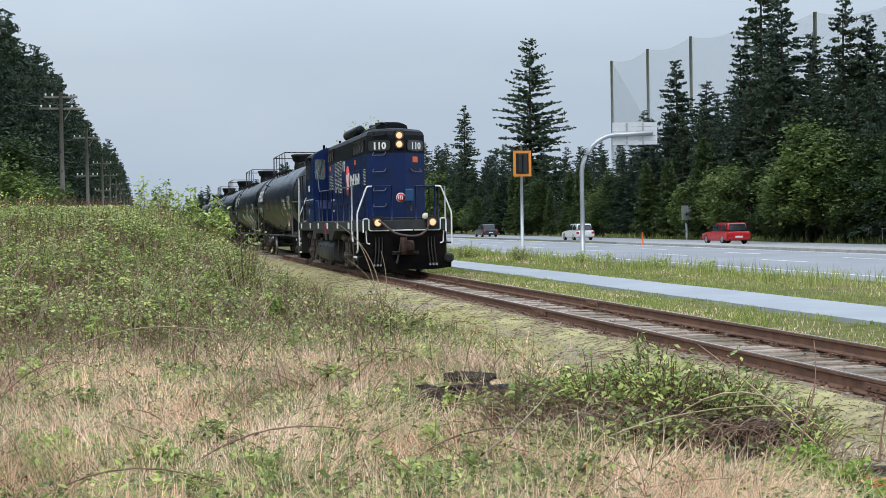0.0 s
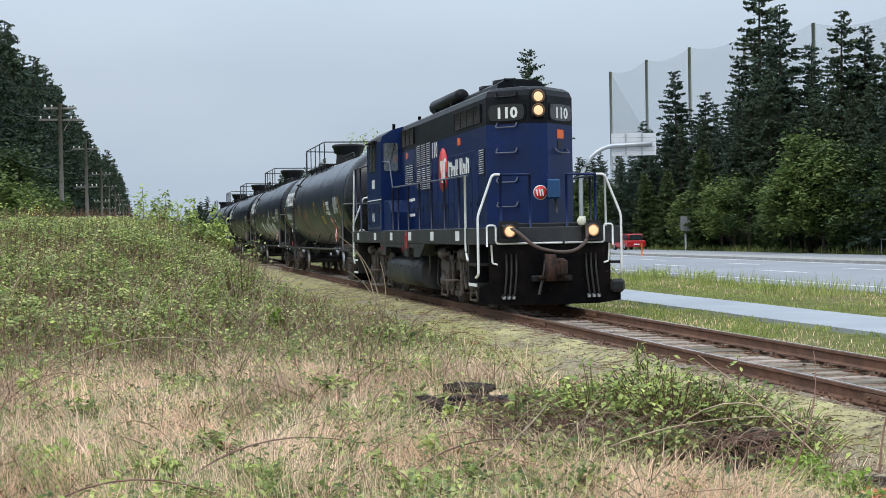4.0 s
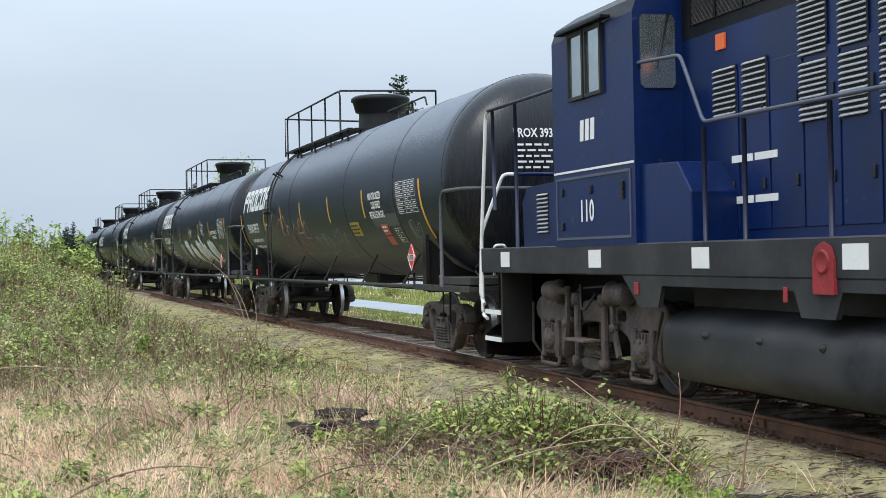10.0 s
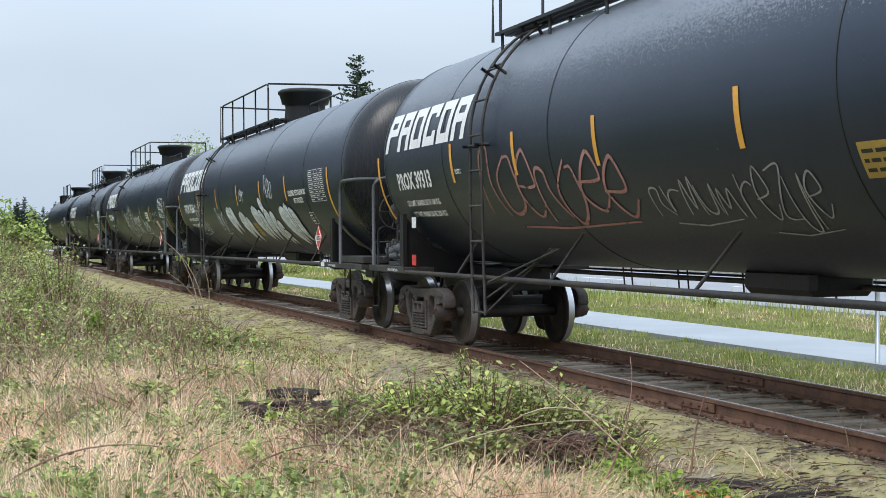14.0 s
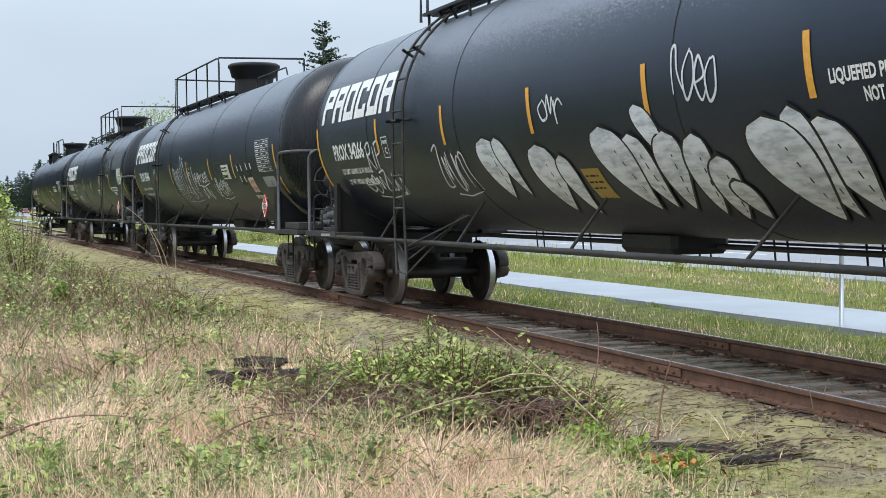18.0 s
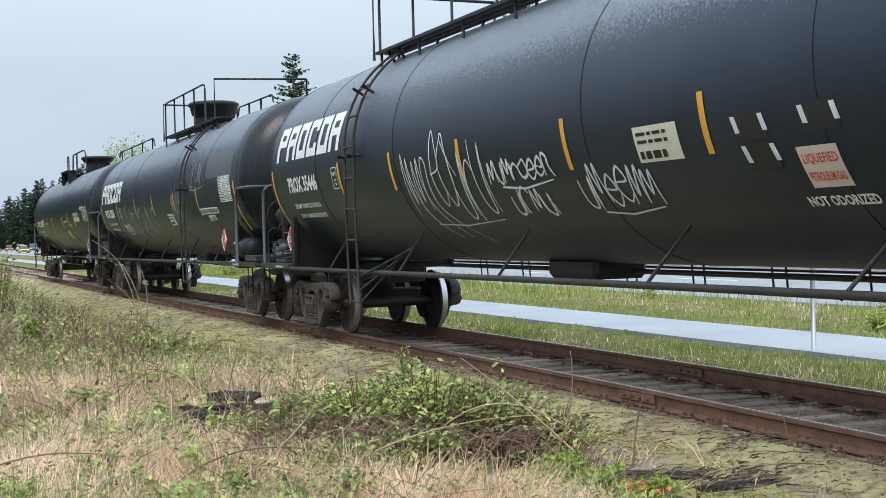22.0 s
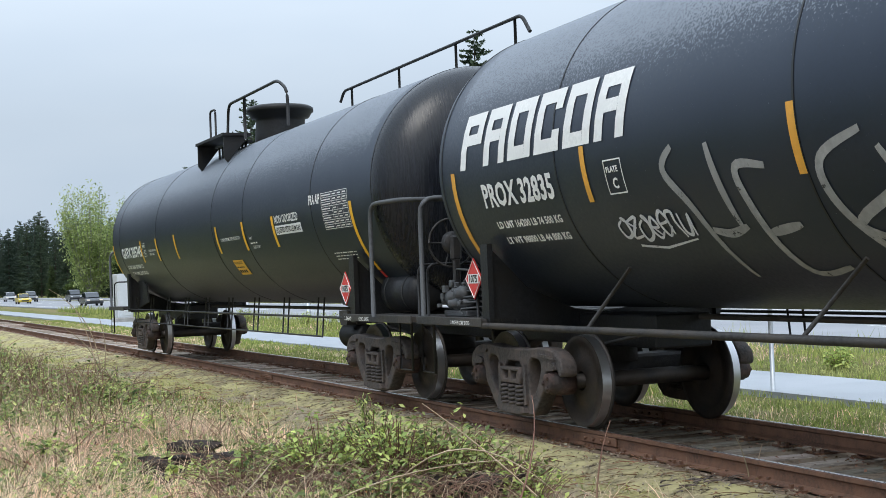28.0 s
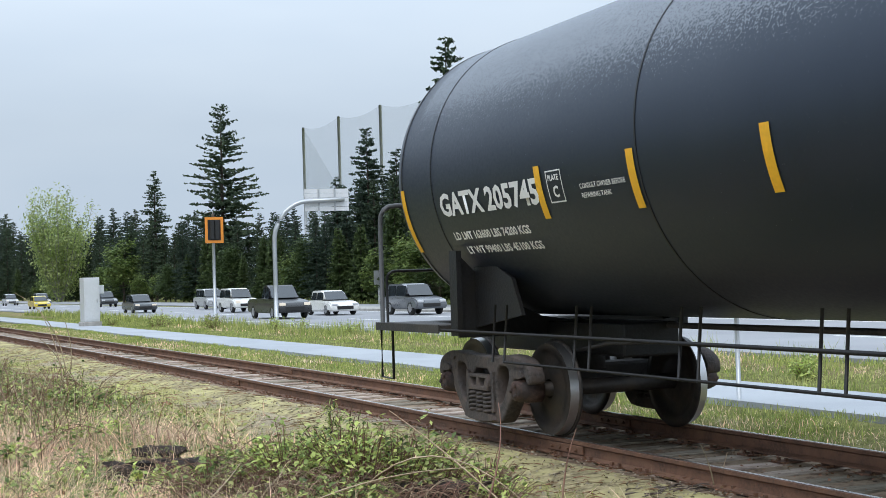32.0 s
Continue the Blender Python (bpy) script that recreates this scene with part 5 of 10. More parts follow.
plate_box(e, 5.42, 5.14, 2.30, 2.62)
tank_text("PLATE", 5.39, 2.50, 0.05, 0.2, e)
tank_text("C", 5.32, 2.36, 0.09, 0.09, e)
scrawl(e, 2.4, -0.2, 1.75, 2.62, 31, 0.026, 8, tail=0.9)
scrawl(e, -0.3, -1.9, 2.13, 2.36, 32, 0.034, 8)
scrawl(e, -0.6, -1.55, 1.77, 2.06, 33, 0.034, 4)
scrawl(e, -2.3, -3.7, 1.80, 2.2, 34, 0.032, 6)
patch("decal", -4.33, -3.61, 2.17, 2.48, M["decal"], e)
bars(e, -3.66, -4.26, 2.20, 1, 0.07, material=M["ink"], seed=31)
bars(e, -3.66, -4.28, 2.40, 2, 0.03, 0.07, M["ink"], 8)
for x, z in ((-5.3, 2.35), (-5.35, 2.12), (-6.15, 2.36)):
    patch("blanking_patch", x - 0.24, x + 0.16, z - 0.10, z + 0.11, M["ink"], e, 0.005)
    for dx in (0.14, -0.22):
        patch("old_decal_edge", x + dx - 0.03, x + dx + 0.03, z - 0.04, z + 0.09, M["spray"], e, 0.0065, 0.03)
patch("decal", -6.28, -5.82, 1.86, 2.16, M["decal_pink"], e)
tank_text("LIQUEFIED", -5.85, 2.04, 0.075, 0.40, e, M["red"], bold=0.002, lift=0.01)
tank_text("PETROLEUM GAS", -5.85, 1.91, 0.075, 0.40, e, M["red"], bold=0.002, lift=0.01)
tank_text("NOT ODORIZED", -5.65, 1.73, 0.09, 0.8, e)
chart(e, -7.02, -8.08, 2.25, 2.87)
patch("touch_up_patch", -8.0, -7.1, 1.95, 2.15, M["spray_thin"], e)
placard(e, -7.76, 1.57, 1.57)
handrail_part(e, [(-7.76, 1.54, 1.1), (-7.76, 1.54, 1.32)], 0.02, "placard_stand")
side_valve(e, 9.75)
placard(e, 8.85, 1.27, 1.56)
handrail_part(e, [(8.85, 1.24, 1.12), (8.85, 1.24, 1.50)], 0.018, "placard_stand")
shoe_note(e)

# fourth tank car
e = tank_car("black tank car with grey hand-drawn capital strokes", 78.5, 94.85, (1.22, -4.3, -0.35), SEAMS, ladder_x=-4.2, trucks=(-8.22, 8.17), loop=(-3.75, -4.70))
owner_mark(e, 8.40, 4.82, 2.73, 3.23)
head_marks(e, "PROX 32835")
tank_text("PROX 32835", 7.93, 2.31, 0.235, 1.62, e)
tank_text("LD LMT 164200 LB 74 500 KG", 7.8, 2.08, 0.075, 1.45, e)
tank_text("LT WT 98800 LB 44 800 KG", 7.75, 1.92, 0.075, 1.4, e)
stripes(e, [5.66, 2.64, 0.08, -2.67, -5.18], 2.22, 2.72)
for x in (8.62, -8.62):
    patch("reflective_stripe", x - 0.05, x + 0.05, 1.76, 2.72, M["amber_tape"], e, 0.007)
plate_box(e, 5.3, 5.0, 2.26, 2.56)
tank_text("PLATE", 5.27, 2.45, 0.05, 0.2, e)
tank_text("C", 5.2, 2.31, 0.09, 0.09, e)
for pts in ([(4.2, 2.72), (4.38, 2.55), (4.12, 2.2), (3.95, 1.55)], [(3.72, 2.70), (3.66, 2.35), (3.62, 2.05)], [(4.02, 2.04), (3.8, 2.0), (3.55, 2.05)], [(3.05, 2.48), (3.40, 2.50), (3.38, 2.2), (3.22, 1.60), (2.75, 1.63)], [(3.3, 1.98), (2.92, 2.03)],
            [(1.98, 2.62), (2.42, 2.48), (2.44, 2.2), (2.2, 1.8), (1.88, 1.45)], [(1.85, 2.5), (1.78, 2.25), (2.3, 1.98), (1.6, 1.72)], [(1.45, 1.5), (1.15, 2.62), (0.85, 1.5)], [(1.35, 1.92), (0.9, 1.98)], [(0.15, 2.6), (0.5, 2.48), (0.42, 2.2), (0.12, 1.9), (0.3, 1.55), (0.62, 1.6)]):
    stroke(e, curve_through([(a, (b - 1.45) * 1.08, 1.45) for a, b in pts]), 0.085, 0.006, M["spray_thin"], "broad faded grey spray stroke")
scrawl(e, 5.4, 4.25, 1.85, 2.08, 42, 0.035, 7, tail=0.3)
scrawl(e, -2.3, -3.4, 1.9, 2.7, 43, 0.03, 6, M["spray_thin"])
scrawl(e, -4.3, -6.0, 2.75, 3.3, 44, 0.03, 6, M["spray_thin"])
patch("decal", -2.16, -1.5, 1.95, 2.22, M["decal"], e)
bars(e, -1.55, -2.11, 1.98, 1, 0.07, material=M["ink"], seed=31)
bars(e, -1.54, -2.1, 2.15, 2, 0.03, 0.07, M["ink"], 10)
patch("decal", -6.86, -5.22, 2.13, 2.26, M["white"], e)
tank_text("LIQUEFIED PETROLEUM GAS", -5.26, 2.155, 0.085, 1.55, e, M["ink"], lift=0.01)
patch("decal", -6.4, -5.75, 1.99, 2.10, M["white"], e)
tank_text("NOT ODORIZED", -5.78, 2.01, 0.07, 0.58, e, M["ink"], lift=0.01)
patch("touch_up_patch", -8.5, -6.2, 2.85, 3.38, M["grey_patch"], e, 0.004)
chart(e, -7.35, -8.37, 2.33, 2.86, ground=M["white"])
placard(e, -7.79, 1.57, 1.57)
handrail_part(e, [(-7.79, 1.54, 1.1), (-7.79, 1.54, 1.32)], 0.02, "placard_stand")
side_valve(e, 9.6)
placard(e, 8.85, 1.27, 1.56)
handrail_part(e, [(8.85, 1.24, 1.12), (8.85, 1.24, 1.50)], 0.018, "placard_stand")
shoe_note(e)
air_tank(e, -8.42, 1.24, 0.235, 0.95)
bm = bmesh.new()
q = [(-8.12, a) for a in (0.5, 0.9)] + [(-8.02, a) for a in (0.9, 0.5)]
bm.faces.new([bm.verts.new((u, 1.24 + 0.246 * math.cos(a), 1.375 + 0.246 * math.sin(a))) for u, a in q])
part("reflective_patch", bm, M["white"], e)
shoe_note(e, -8.235, 0.52)

# last tank car
e = tank_car("black tank car with yellow edge marks, last in the train", 98.95, 114.75, (1.0, 0.4, -0.2), [8.1, 3.95, -0.8, -2.9, -6.5], kind="g", ladder_x=None, trucks=(-7.76, 7.87))
head_marks(e, "GATX 205745")
tank_text("GATX 205745", 7.95, 2.31, 0.23, 2.25, e)
tank_text("LD LMT 163600 LBS 74200 KGS", 7.85, 2.05, 0.085, 1.75, e)
tank_text("LT WT 99400 LBS 45100 KGS", 7.7, 1.90, 0.085, 1.7, e)
stripes(e, [5.66, 4.05, 2.29, -1.06, -2.82, -4.56], 2.16, 2.64, 0.11, "yellow")
for x, z in ((8.92, 1.95), (-8.13, 1.72)):
    patch("reflective_stripe", x - 0.05, x + 0.05, z, 2.65, M["yellow"], e, 0.007)
patch("reflective_stripe", -8.18, -8.08, 1.62, 1.71, M["red"], e, 0.007)
plate_box(e, 5.5, 5.22, 2.29, 2.58)
tank_text("PLATE", 5.47, 2.49, 0.05, 0.2, e)
tank_text("C", 5.41, 2.34, 0.1, 0.1, e)
tank_text("CONSULT OWNER BEFORE", 4.93, 2.38, 0.045, 0.75, e, bold=0.002)
tank_text("REPAIRING TANK", 4.93, 2.30, 0.045, 0.5, e, bold=0.002)
tank_text("NON ODORIZED", -4.68, 2.52, 0.12, 1.18, e, bold=0.003)
patch("decal", -5.95, -4.66, 2.34, 2.48, M["white"], e)
tank_text("LIQUEFIED PETROLEUM GAS", -4.70, 2.37, 0.085, 1.2, e, M["ink"], bold=0.003, lift=0.01)
tank_text("FRA AIP", -6.43, 2.70, 0.13, 0.5, e)
chart(e, -6.99, -8.05, 2.32, 2.83)
patch("decal", -2.14, -1.5, 1.76, 2.02, M["yellow"], e)
tank_text("FOR CHEMICAL EMERGENCY", -1.54, 1.95, 0.05, 0.5, e, M["ink"], bold=0.001, lift=0.01)
bars(e, -1.54, -2.1, 1.885, 1, 0.025, 0.075, M["ink"], 12)
bars(e, -1.54, -2.1, 1.80, 1, 0.06, 0.075, M["ink"], 16)
tank_text("1/2 INCH CERAMIC FIBER INSULATION", -1.3, 2.36, 0.06, 1.25, e, bold=0.001)
tank_text("PAINT", -3.1, 2.33, 0.05, 0.16, e, bold=0.001)
bars(e, -3.1, -3.6, 2.26, 1, 0.022, seed=14)
tank_text("CGRD 03-2017", -3.14, 2.18, 0.05, 0.45, e, bold=0.001)
bars(e, -6.9, -7.8, 1.98, 3, 0.016, 0.05, seed=15)
placard(e, -7.5, 1.44, 1.48, 0.23)
placard(e, -10.05, 0.1, 1.55, 0.23, 90)
air_tank(e, -8.55, 0.9, 0.27, 0.9)
bm = bmesh.new()
lathe(bm, [(-6.06, 0.0), (-6.06, 0.12), (-6.02, 0.17), (-5.40, 0.17), (-5.38, 0.20), (-5.34, 0.20), (-5.34, 0.0)], 24, "x", (0, 0.6, 0.75))
tube(bm, [(-6.04, 0.6, 0.75), (-6.75, 0.5, 0.72)], 0.028, 8)
part("brake_cylinder", bm, M["black"], e, "dark brake cylinder under the tank")
bm = bmesh.new()
prism(bm, [(-6.08, 1.14), (-5.72, 1.14), (-5.72, 1.02), (-5.78, 0.92), (-6.02, 0.92), (-6.08, 1.02)], 0.60, 0.92)
part("cylinder_bracket", bm, M["frame"], e)
for words, x0_, w_ in (("2 TREAD", -7.69, 0.26), ("COND. SHOES", -8.23, 0.37)):
    bm = text_bm(words, 0.07, 0.001)
    w = max(v.co.x for v in bm.verts)
    for v in bm.verts:
        v.co = Vector((x0_ - v.co.x * w_ / w, 1.549, 1.055 + v.co.y))
    part("lettering", bm, M["white"], e)
zt = Z_T + R_T
handrail_part(e, bend([(1.3, 0.98, zt), (1.3, 0.98, zt + 0.68), (0.9, 0.98, zt + 0.68), (0.9, 0.98, zt)], 0.1), 0.022)
handrail_part(e, bend([(0.35, 0.9, zt), (0.2, 0.9, zt + 0.68), (-3.0, 0.9, zt + 0.68), (-3.5, 0.9, zt + 0.45), (-3.5, 0.9, zt - 0.15)], 0.2), 0.028)
handrail_part(e, [(-0.9, 0.9, zt - 0.1), (-0.9, 0.9, zt + 0.68)], 0.03, "stanchion")
handrail_part(e, bend([(-2.1, -0.55, zt + 0.45), (-2.3, -0.55, zt + 0.62), (-9.2, -0.55, zt + 0.66), (-9.42, -0.55, zt + 0.40)], 0.12), 0.026, label="long raised rail along the tank top")
for x in (-2.7, -4.9, -7.1, -9.0):
    handrail_part(e, [(x, -0.55, zt - 0.12), (x, -0.55, zt + 0.64)], 0.022, "stanchion")
bm = bmesh.new()
box(bm, -0.6, 1.5, 0.7, 1.25, zt + 0.0, zt + 0.05)
for x in (-0.55, 1.42):
    prism(bm, [(0.75, zt - 0.002), (1.22, zt - 0.002), (1.22, zt - 0.40), (1.15, zt - 0.50)], x, x + 0.04, plane="yz")
part("top_platform", bm, M["black"], e)
bm = bmesh.new()
ring = [(-9.98, 0.35 * math.cos(a), 2.05 + 0.35 * math.sin(a)) for a in np.linspace(0, 2 * math.pi, 25)]
tube(bm, ring, 0.018, 6)
for a in np.linspace(0, 2 * math.pi, 7)[:-1]:
    tube(bm, [(-9.98, 0, 2.05), (-9.98, 0.35 * math.cos(a), 2.05 + 0.35 * math.sin(a))], 0.012, 5)
part("brake_wheel", bm, M["frame"], e)


# ---- locomotive: a is the distance behind the nose; x = a - LC ----
LC = 7.0
M["pilot"] = mat("grimy_pilot_paint", (0.0042, 0.0042, 0.0048), 0.6, bump=0.3, scale=14, vary=0.4, color2=(0.0095, 0.0075, 0.0070), scale2=2.2, wear=(0.050, 0.034, 0.028), wear_amount=0.09, spec=0.03)
M["coupler"] = mat("dark_rusty_casting", (0.062, 0.034, 0.025), 0.85, bump=0.7, scale=26, vary=0.5, color2=(0.020, 0.015, 0.013), scale2=5, spec=0.2)
M["loco_black"] = mat("faded_black_paint", (0.0045, 0.0055, 0.0075), 0.42, bump=0.04, scale=10, vary=0.3, color2=(0.011, 0.012, 0.014), scale2=1.2, wear=(0.035, 0.038, 0.042), wear_amount=0.07, spec=0.14)
M["sill"] = mat("dusty_sill_paint", (0.0165, 0.0180, 0.0215), 0.58, bump=0.12, scale=16, vary=0.4, color2=(0.036, 0.036, 0.037), scale2=1.3, wear=(0.075, 0.066, 0.056), wear_amount=0.06, spec=0.34)
M["faded_red"] = mat("weathered_red_paint", (0.30, 0.030, 0.036), 0.55, bump=0.1, scale=22, vary=0.3, color2=(0.22, 0.026, 0.030), scale2=5, spec=0.3)
M["blue_box"] = mat("bright_blue_box_paint", (0.006, 0.055, 0.150), 0.5, scale=20, vary=0.2)


def glow_mat(name, color, strength):
    m = bpy.data.materials.new(name)
    m.use_nodes = True
    b = m.node_tree.nodes["Principled BSDF"]
    b.inputs["Base Color"].default_value = (0.1, 0.09, 0.07, 1)
    b.inputs["Emission Color"].default_value = (*color, 1)
    b.inputs["Emission Strength"].default_value = strength
    return m


M["lamp"] = glow_mat("lit_lamp_lens", (1.0, 0.72, 0.38), 1.05)
M["lamp_rim"] = glow_mat("lit_lamp_edge", (1.0, 0.42, 0.12), 0.45)


def loft(bm, rings, mats):
    """Joins rings of points, bottom to top, and closes the top."""
    vr = [[bm.verts.new(p) for p in r] for r in rings]
    for a, b, m_ in zip(vr, vr[1:], mats):
        for i in range(len(a)):
            j = (i + 1) % len(a)
            f = bm.faces.new((a[i], a[j], b[j], b[i]))
            f.material_index = m_
    f = bm.faces.new(vr[-1])
    f.material_index = mats[-1]
    bmesh.ops.recalc_face_normals(bm, faces=bm.faces)


def flat_text(txt, a0, z, height, length, parent, y, material, name="lettering", shear=0.0):
    bm = text_bm(txt, height / 0.70, height * 0.03, shear)
    w = max(v.co.x for v in bm.verts)
    for v in bm.verts:
        v.co = Vector((a0 - LC - v.co.x * length / w, y, z + v.co.y))
    bmesh.ops.recalc_face_normals(bm, faces=bm.faces)
    return part(name, bm, material, parent)


def louvre(parent, a0, a1, z0, z1, y, n):
    """A bank of slats in a hood side."""
    bm = bmesh.new()
    box(bm, a0 - LC, a1 - LC, y - 0.004, y + 0.004, z0, z1)
    base = part("louvre", bm, M["mesh_black"], parent)
    for k in range(n):
        z = z0 + (z1 - z0) * (k + 0.5) / n
        bm = bmesh.new()
        prism(bm, [(y + 0.004, z - 0.004), (y + 0.03, z - 0.014), (y + 0.034, z - 0.006), (y + 0.004, z + 0.014)], a0 - LC + 0.02, a1 - LC - 0.02, plane="yz")
        part("slat", bm, M["louvre_edge"], base)


# slats much paler than the hood round them
M["louvre_edge"] = mat("pale_slat_paint", (0.40, 0.42, 0.46), 0.5, scale=8, vary=0.12)


def grille(parent, a0, a1, z0, z1, y, bays):
    bm = bmesh.new()
    box(bm, a0 - LC, a1 - LC, y - 0.006, y + 0.006, z0, z1)
    base = part("grille", bm, M["mesh_black"], parent, "dark radiator grille with mesh")
    w = (a1 - a0) / bays
    for k in range(bays + 1):
        bm = bmesh.new()
        x = a0 - LC + k * w
        box(bm, x - 0.02, x + 0.02, y + 0.006, y + 0.03, z0, z1)
        part("grille_bar", bm, M["loco_black"], base)
    bm = bmesh.new()
    d = 0.075
    x = a0 - LC - (z1 - z0)
    while x < a1 - LC:
        for s_ in (1, -1):
            p, q = (x, z0 if s_ > 0 else z1), (x + z1 - z0, z1 if s_ > 0 else z0)
            lo, hi = a0 - LC, a1 - LC
            if q[0] <= lo or p[0] >= hi:
                continue
            f = lambda xx: p[1] + (q[1] - p[1]) * (xx - p[0]) / (q[0] - p[0])
            x0, x1 = max(lo, p[0]), min(hi, q[0])
            tube(bm, [(x0, y + 0.012, f(x0)), (x1, y + 0.012, f(x1))], 0.006, 4)
        x += d
    part("grille_mesh", bm, M["frame"], base)


def blomberg(e, x):
    """A locomotive truck: cast frame, pedestals with axle boxes, hangers, brake gear and a step."""
    bm = bmesh.new()
    box(bm, -0.25, 0.25, -1.0, 1.0, 0.5, 0.8, 0.03)
    for d in (-1.37, 1.37):
        box(bm, d - 0.45 if d > 0 else d - 0.3, d + 0.3 if d > 0 else d + 0.45, -0.5, 0.5, 0.25, 0.75, 0.1)
    t = part("truck", bm, M["frame"], e)
    t.matrix_basis = pose(x, 0, 0)
    half = [(0.30, 1.02), (0.62, 1.00), (0.90, 1.09), (1.72, 1.07), (1.96, 0.95), (1.97, 0.80), (1.74, 0.68), (1.72, 0.27), (1.57, 0.25), (1.55, 0.72), (1.19, 0.72), (1.17, 0.25), (1.02, 0.27), (1.00, 0.58), (0.72, 0.70), (0.30, 0.76)]
    outline = smooth_outline(half + [(-u, w) for u, w in reversed(half)], 2)
    holes = [smooth_outline([(k * a, w) for a, w in ((0.62, 0.90), (0.86, 0.94), (0.88, 0.80), (0.66, 0.80))][::k], 1) for k in (1, -1)]
    for sgn in (1, -1):
        def put(name, bm_, material, label=""):
            """The camera's side as drawn, the far side turned half round."""
            o = part(name, bm_, material, t, label)
            o.matrix_basis = pose(0, 0, 0, 0, 0, 0 if sgn > 0 else 180)
            return o

        put("side_frame", cut_plate(outline, holes, 0.98, 1.15, 0.025), M["truck"])
        for k in (-1.37, 1.37):
            bm = bmesh.new()
            box(bm, k - 0.165, k + 0.165, 1.0, 1.19, 0.30, 0.70, 0.03)
            for j in (-0.12, -0.04, 0.04, 0.12):
                box(bm, k + j - 0.012, k + j + 0.012, 1.19, 1.215, 0.60, 0.70)
            lathe(bm, [(1.18, 0.145), (1.235, 0.14), (1.25, 0.10), (1.27, 0.09), (1.275, 0.0)], 18, "y", (k, 0, 0.50))
            for j in range(6):
                a = j * math.pi / 3
                lathe(bm, [(1.23, 0.0), (1.23, 0.018), (1.25, 0.018), (1.25, 0.0)], 6, "y", (k + 0.118 * math.cos(a), 0, 0.50 + 0.118 * math.sin(a)))
            put("axle_box", bm, M["truck"])
            bm = bmesh.new()
            for q in (-0.24, 0.24):
                box(bm, k + q - 0.05, k + q + 0.05, 1.14, 1.20, 0.26, 0.74, 0.015)
            tube(bm, bend([(k - 0.3, 1.17, 0.30), (k - 0.3, 1.19, 0.18), (k + 0.3, 1.19, 0.18), (k + 0.3, 1.17, 0.30)], 0.06), 0.028, 6)
            put("pedestal_liner", bm, M["truck"])
            bm = bmesh.new()
            for q in (-0.1, 0.1):
                coil(bm, k + q, 0.90, 0.70, 1.0, 0.08, 0.02, 4)
            put("spring_pack", bm, M["truck"])
        for d in (-1, 1):
            bm = bmesh.new()
            c = (d * 0.98, 1.26, 1.12)
            lathe(bm, [(d * 0.22, 0.0), (d * 0.22, 0.085), (d * 0.205, 0.115), (d * 0.18, 0.125), (d * -0.14, 0.125), (d * -0.14, 0.148), (d * -0.18, 0.148), (d * -0.18, 0.05), (d * -0.32, 0.038), (d * -0.32, 0.0)], 20, "x", c)
            box(bm, c[0] - 0.12, c[0] + 0.12, 1.10, 1.22, 0.98, 1.08)
            put("brake_cylinder", bm, M["truck"])
            bm = bmesh.new()
            prism(bm, [(d * 0.70, 1.18), (d * 0.62, 1.18), (d * 0.66, 0.70), (d * 0.80, 0.38), (d * 0.87, 0.42), (d * 0.74, 0.72)], 1.20, 1.24)
            lathe(bm, [(1.18, 0.0), (1.18, 0.05), (1.27, 0.05), (1.27, 0.0)], 10, "y", (d * 0.66, 0, 1.12))
            lathe(bm, [(1.18, 0.0), (1.18, 0.05), (1.27, 0.05), (1.27, 0.0)], 10, "y", (d * 0.71, 0, 0.72))
            put("brake_lever", bm, M["truck"])
            bm = bmesh.new()
            prism(bm, [(d * 0.82, 0.30), (d * 0.92, 0.34), (d * 0.90, 0.68), (d * 0.82, 0.66)], 0.72, 0.86)
            put("brake_shoe", bm, M["cap"])
            bm = bmesh.new()
            box(bm, d * 0.40 - 0.045, d * 0.40 + 0.045, 1.16, 1.24, 0.28, 1.06, 0.02)
            lathe(bm, [(1.15, 0.0), (1.15, 0.075), (1.26, 0.075), (1.26, 0.0)], 12, "y", (d * 0.40, 0, 1.03))
            lathe(bm, [(1.15, 0.0), (1.15, 0.07), (1.26, 0.07), (1.26, 0.0)], 12, "y", (d * 0.40, 0, 0.28))
            put("swing_hanger", bm, M["truck"])
            put("sand_pipe", handrail_bm([(d * 1.92, 1.2, 0.95), (d * 1.78, 1.26, 0.45), (d * 1.88, 1.0, 0.12)], 0.02), M["frame"])
        bm = bmesh.new()
        prism(bm, smooth_outline([(-0.36, 0.34), (0.36, 0.34), (0.30, 0.20), (-0.30, 0.20)], 2), 0.9, 1.20)
        for j in range(5):
            box(bm, -0.30 + 0.03 * j, 0.30 - 0.03 * j, 1.02, 1.19, 0.35 + 0.032 * j, 0.378 + 0.032 * j)
        put("leaf_spring", bm, M["truck"])
        for j in range(4):
            bm = bmesh.new()
            box(bm, -0.34, 0.30, 1.21 + j * 0.062, 1.258 + j * 0.062, 0.545, 0.575, 0.004)
            put("step_slat", bm, M["step_wood"])
        put("step_bracket", handrail_bm([(-0.3, 1.2, 0.40), (-0.3, 1.44, 0.53), (-0.3, 1.2, 0.54)], 0.018), M["truck"])
        put("air_pipe", handrail_bm(bend([(-1.6, 1.18, 1.14), (-0.5, 1.18, 1.2), (0.4, 1.19, 1.16), (0.5, 1.18, 0.95), (1.1, 1.18, 0.96)], 0.1), 0.016), M["frame"])
        put("air_hose", handrail_bm(bend([(0.25, 1.22, 1.2), (0.05, 1.3, 0.85), (-0.2, 1.22, 1.1)], 0.2, 6), 0.018), M["hose"])
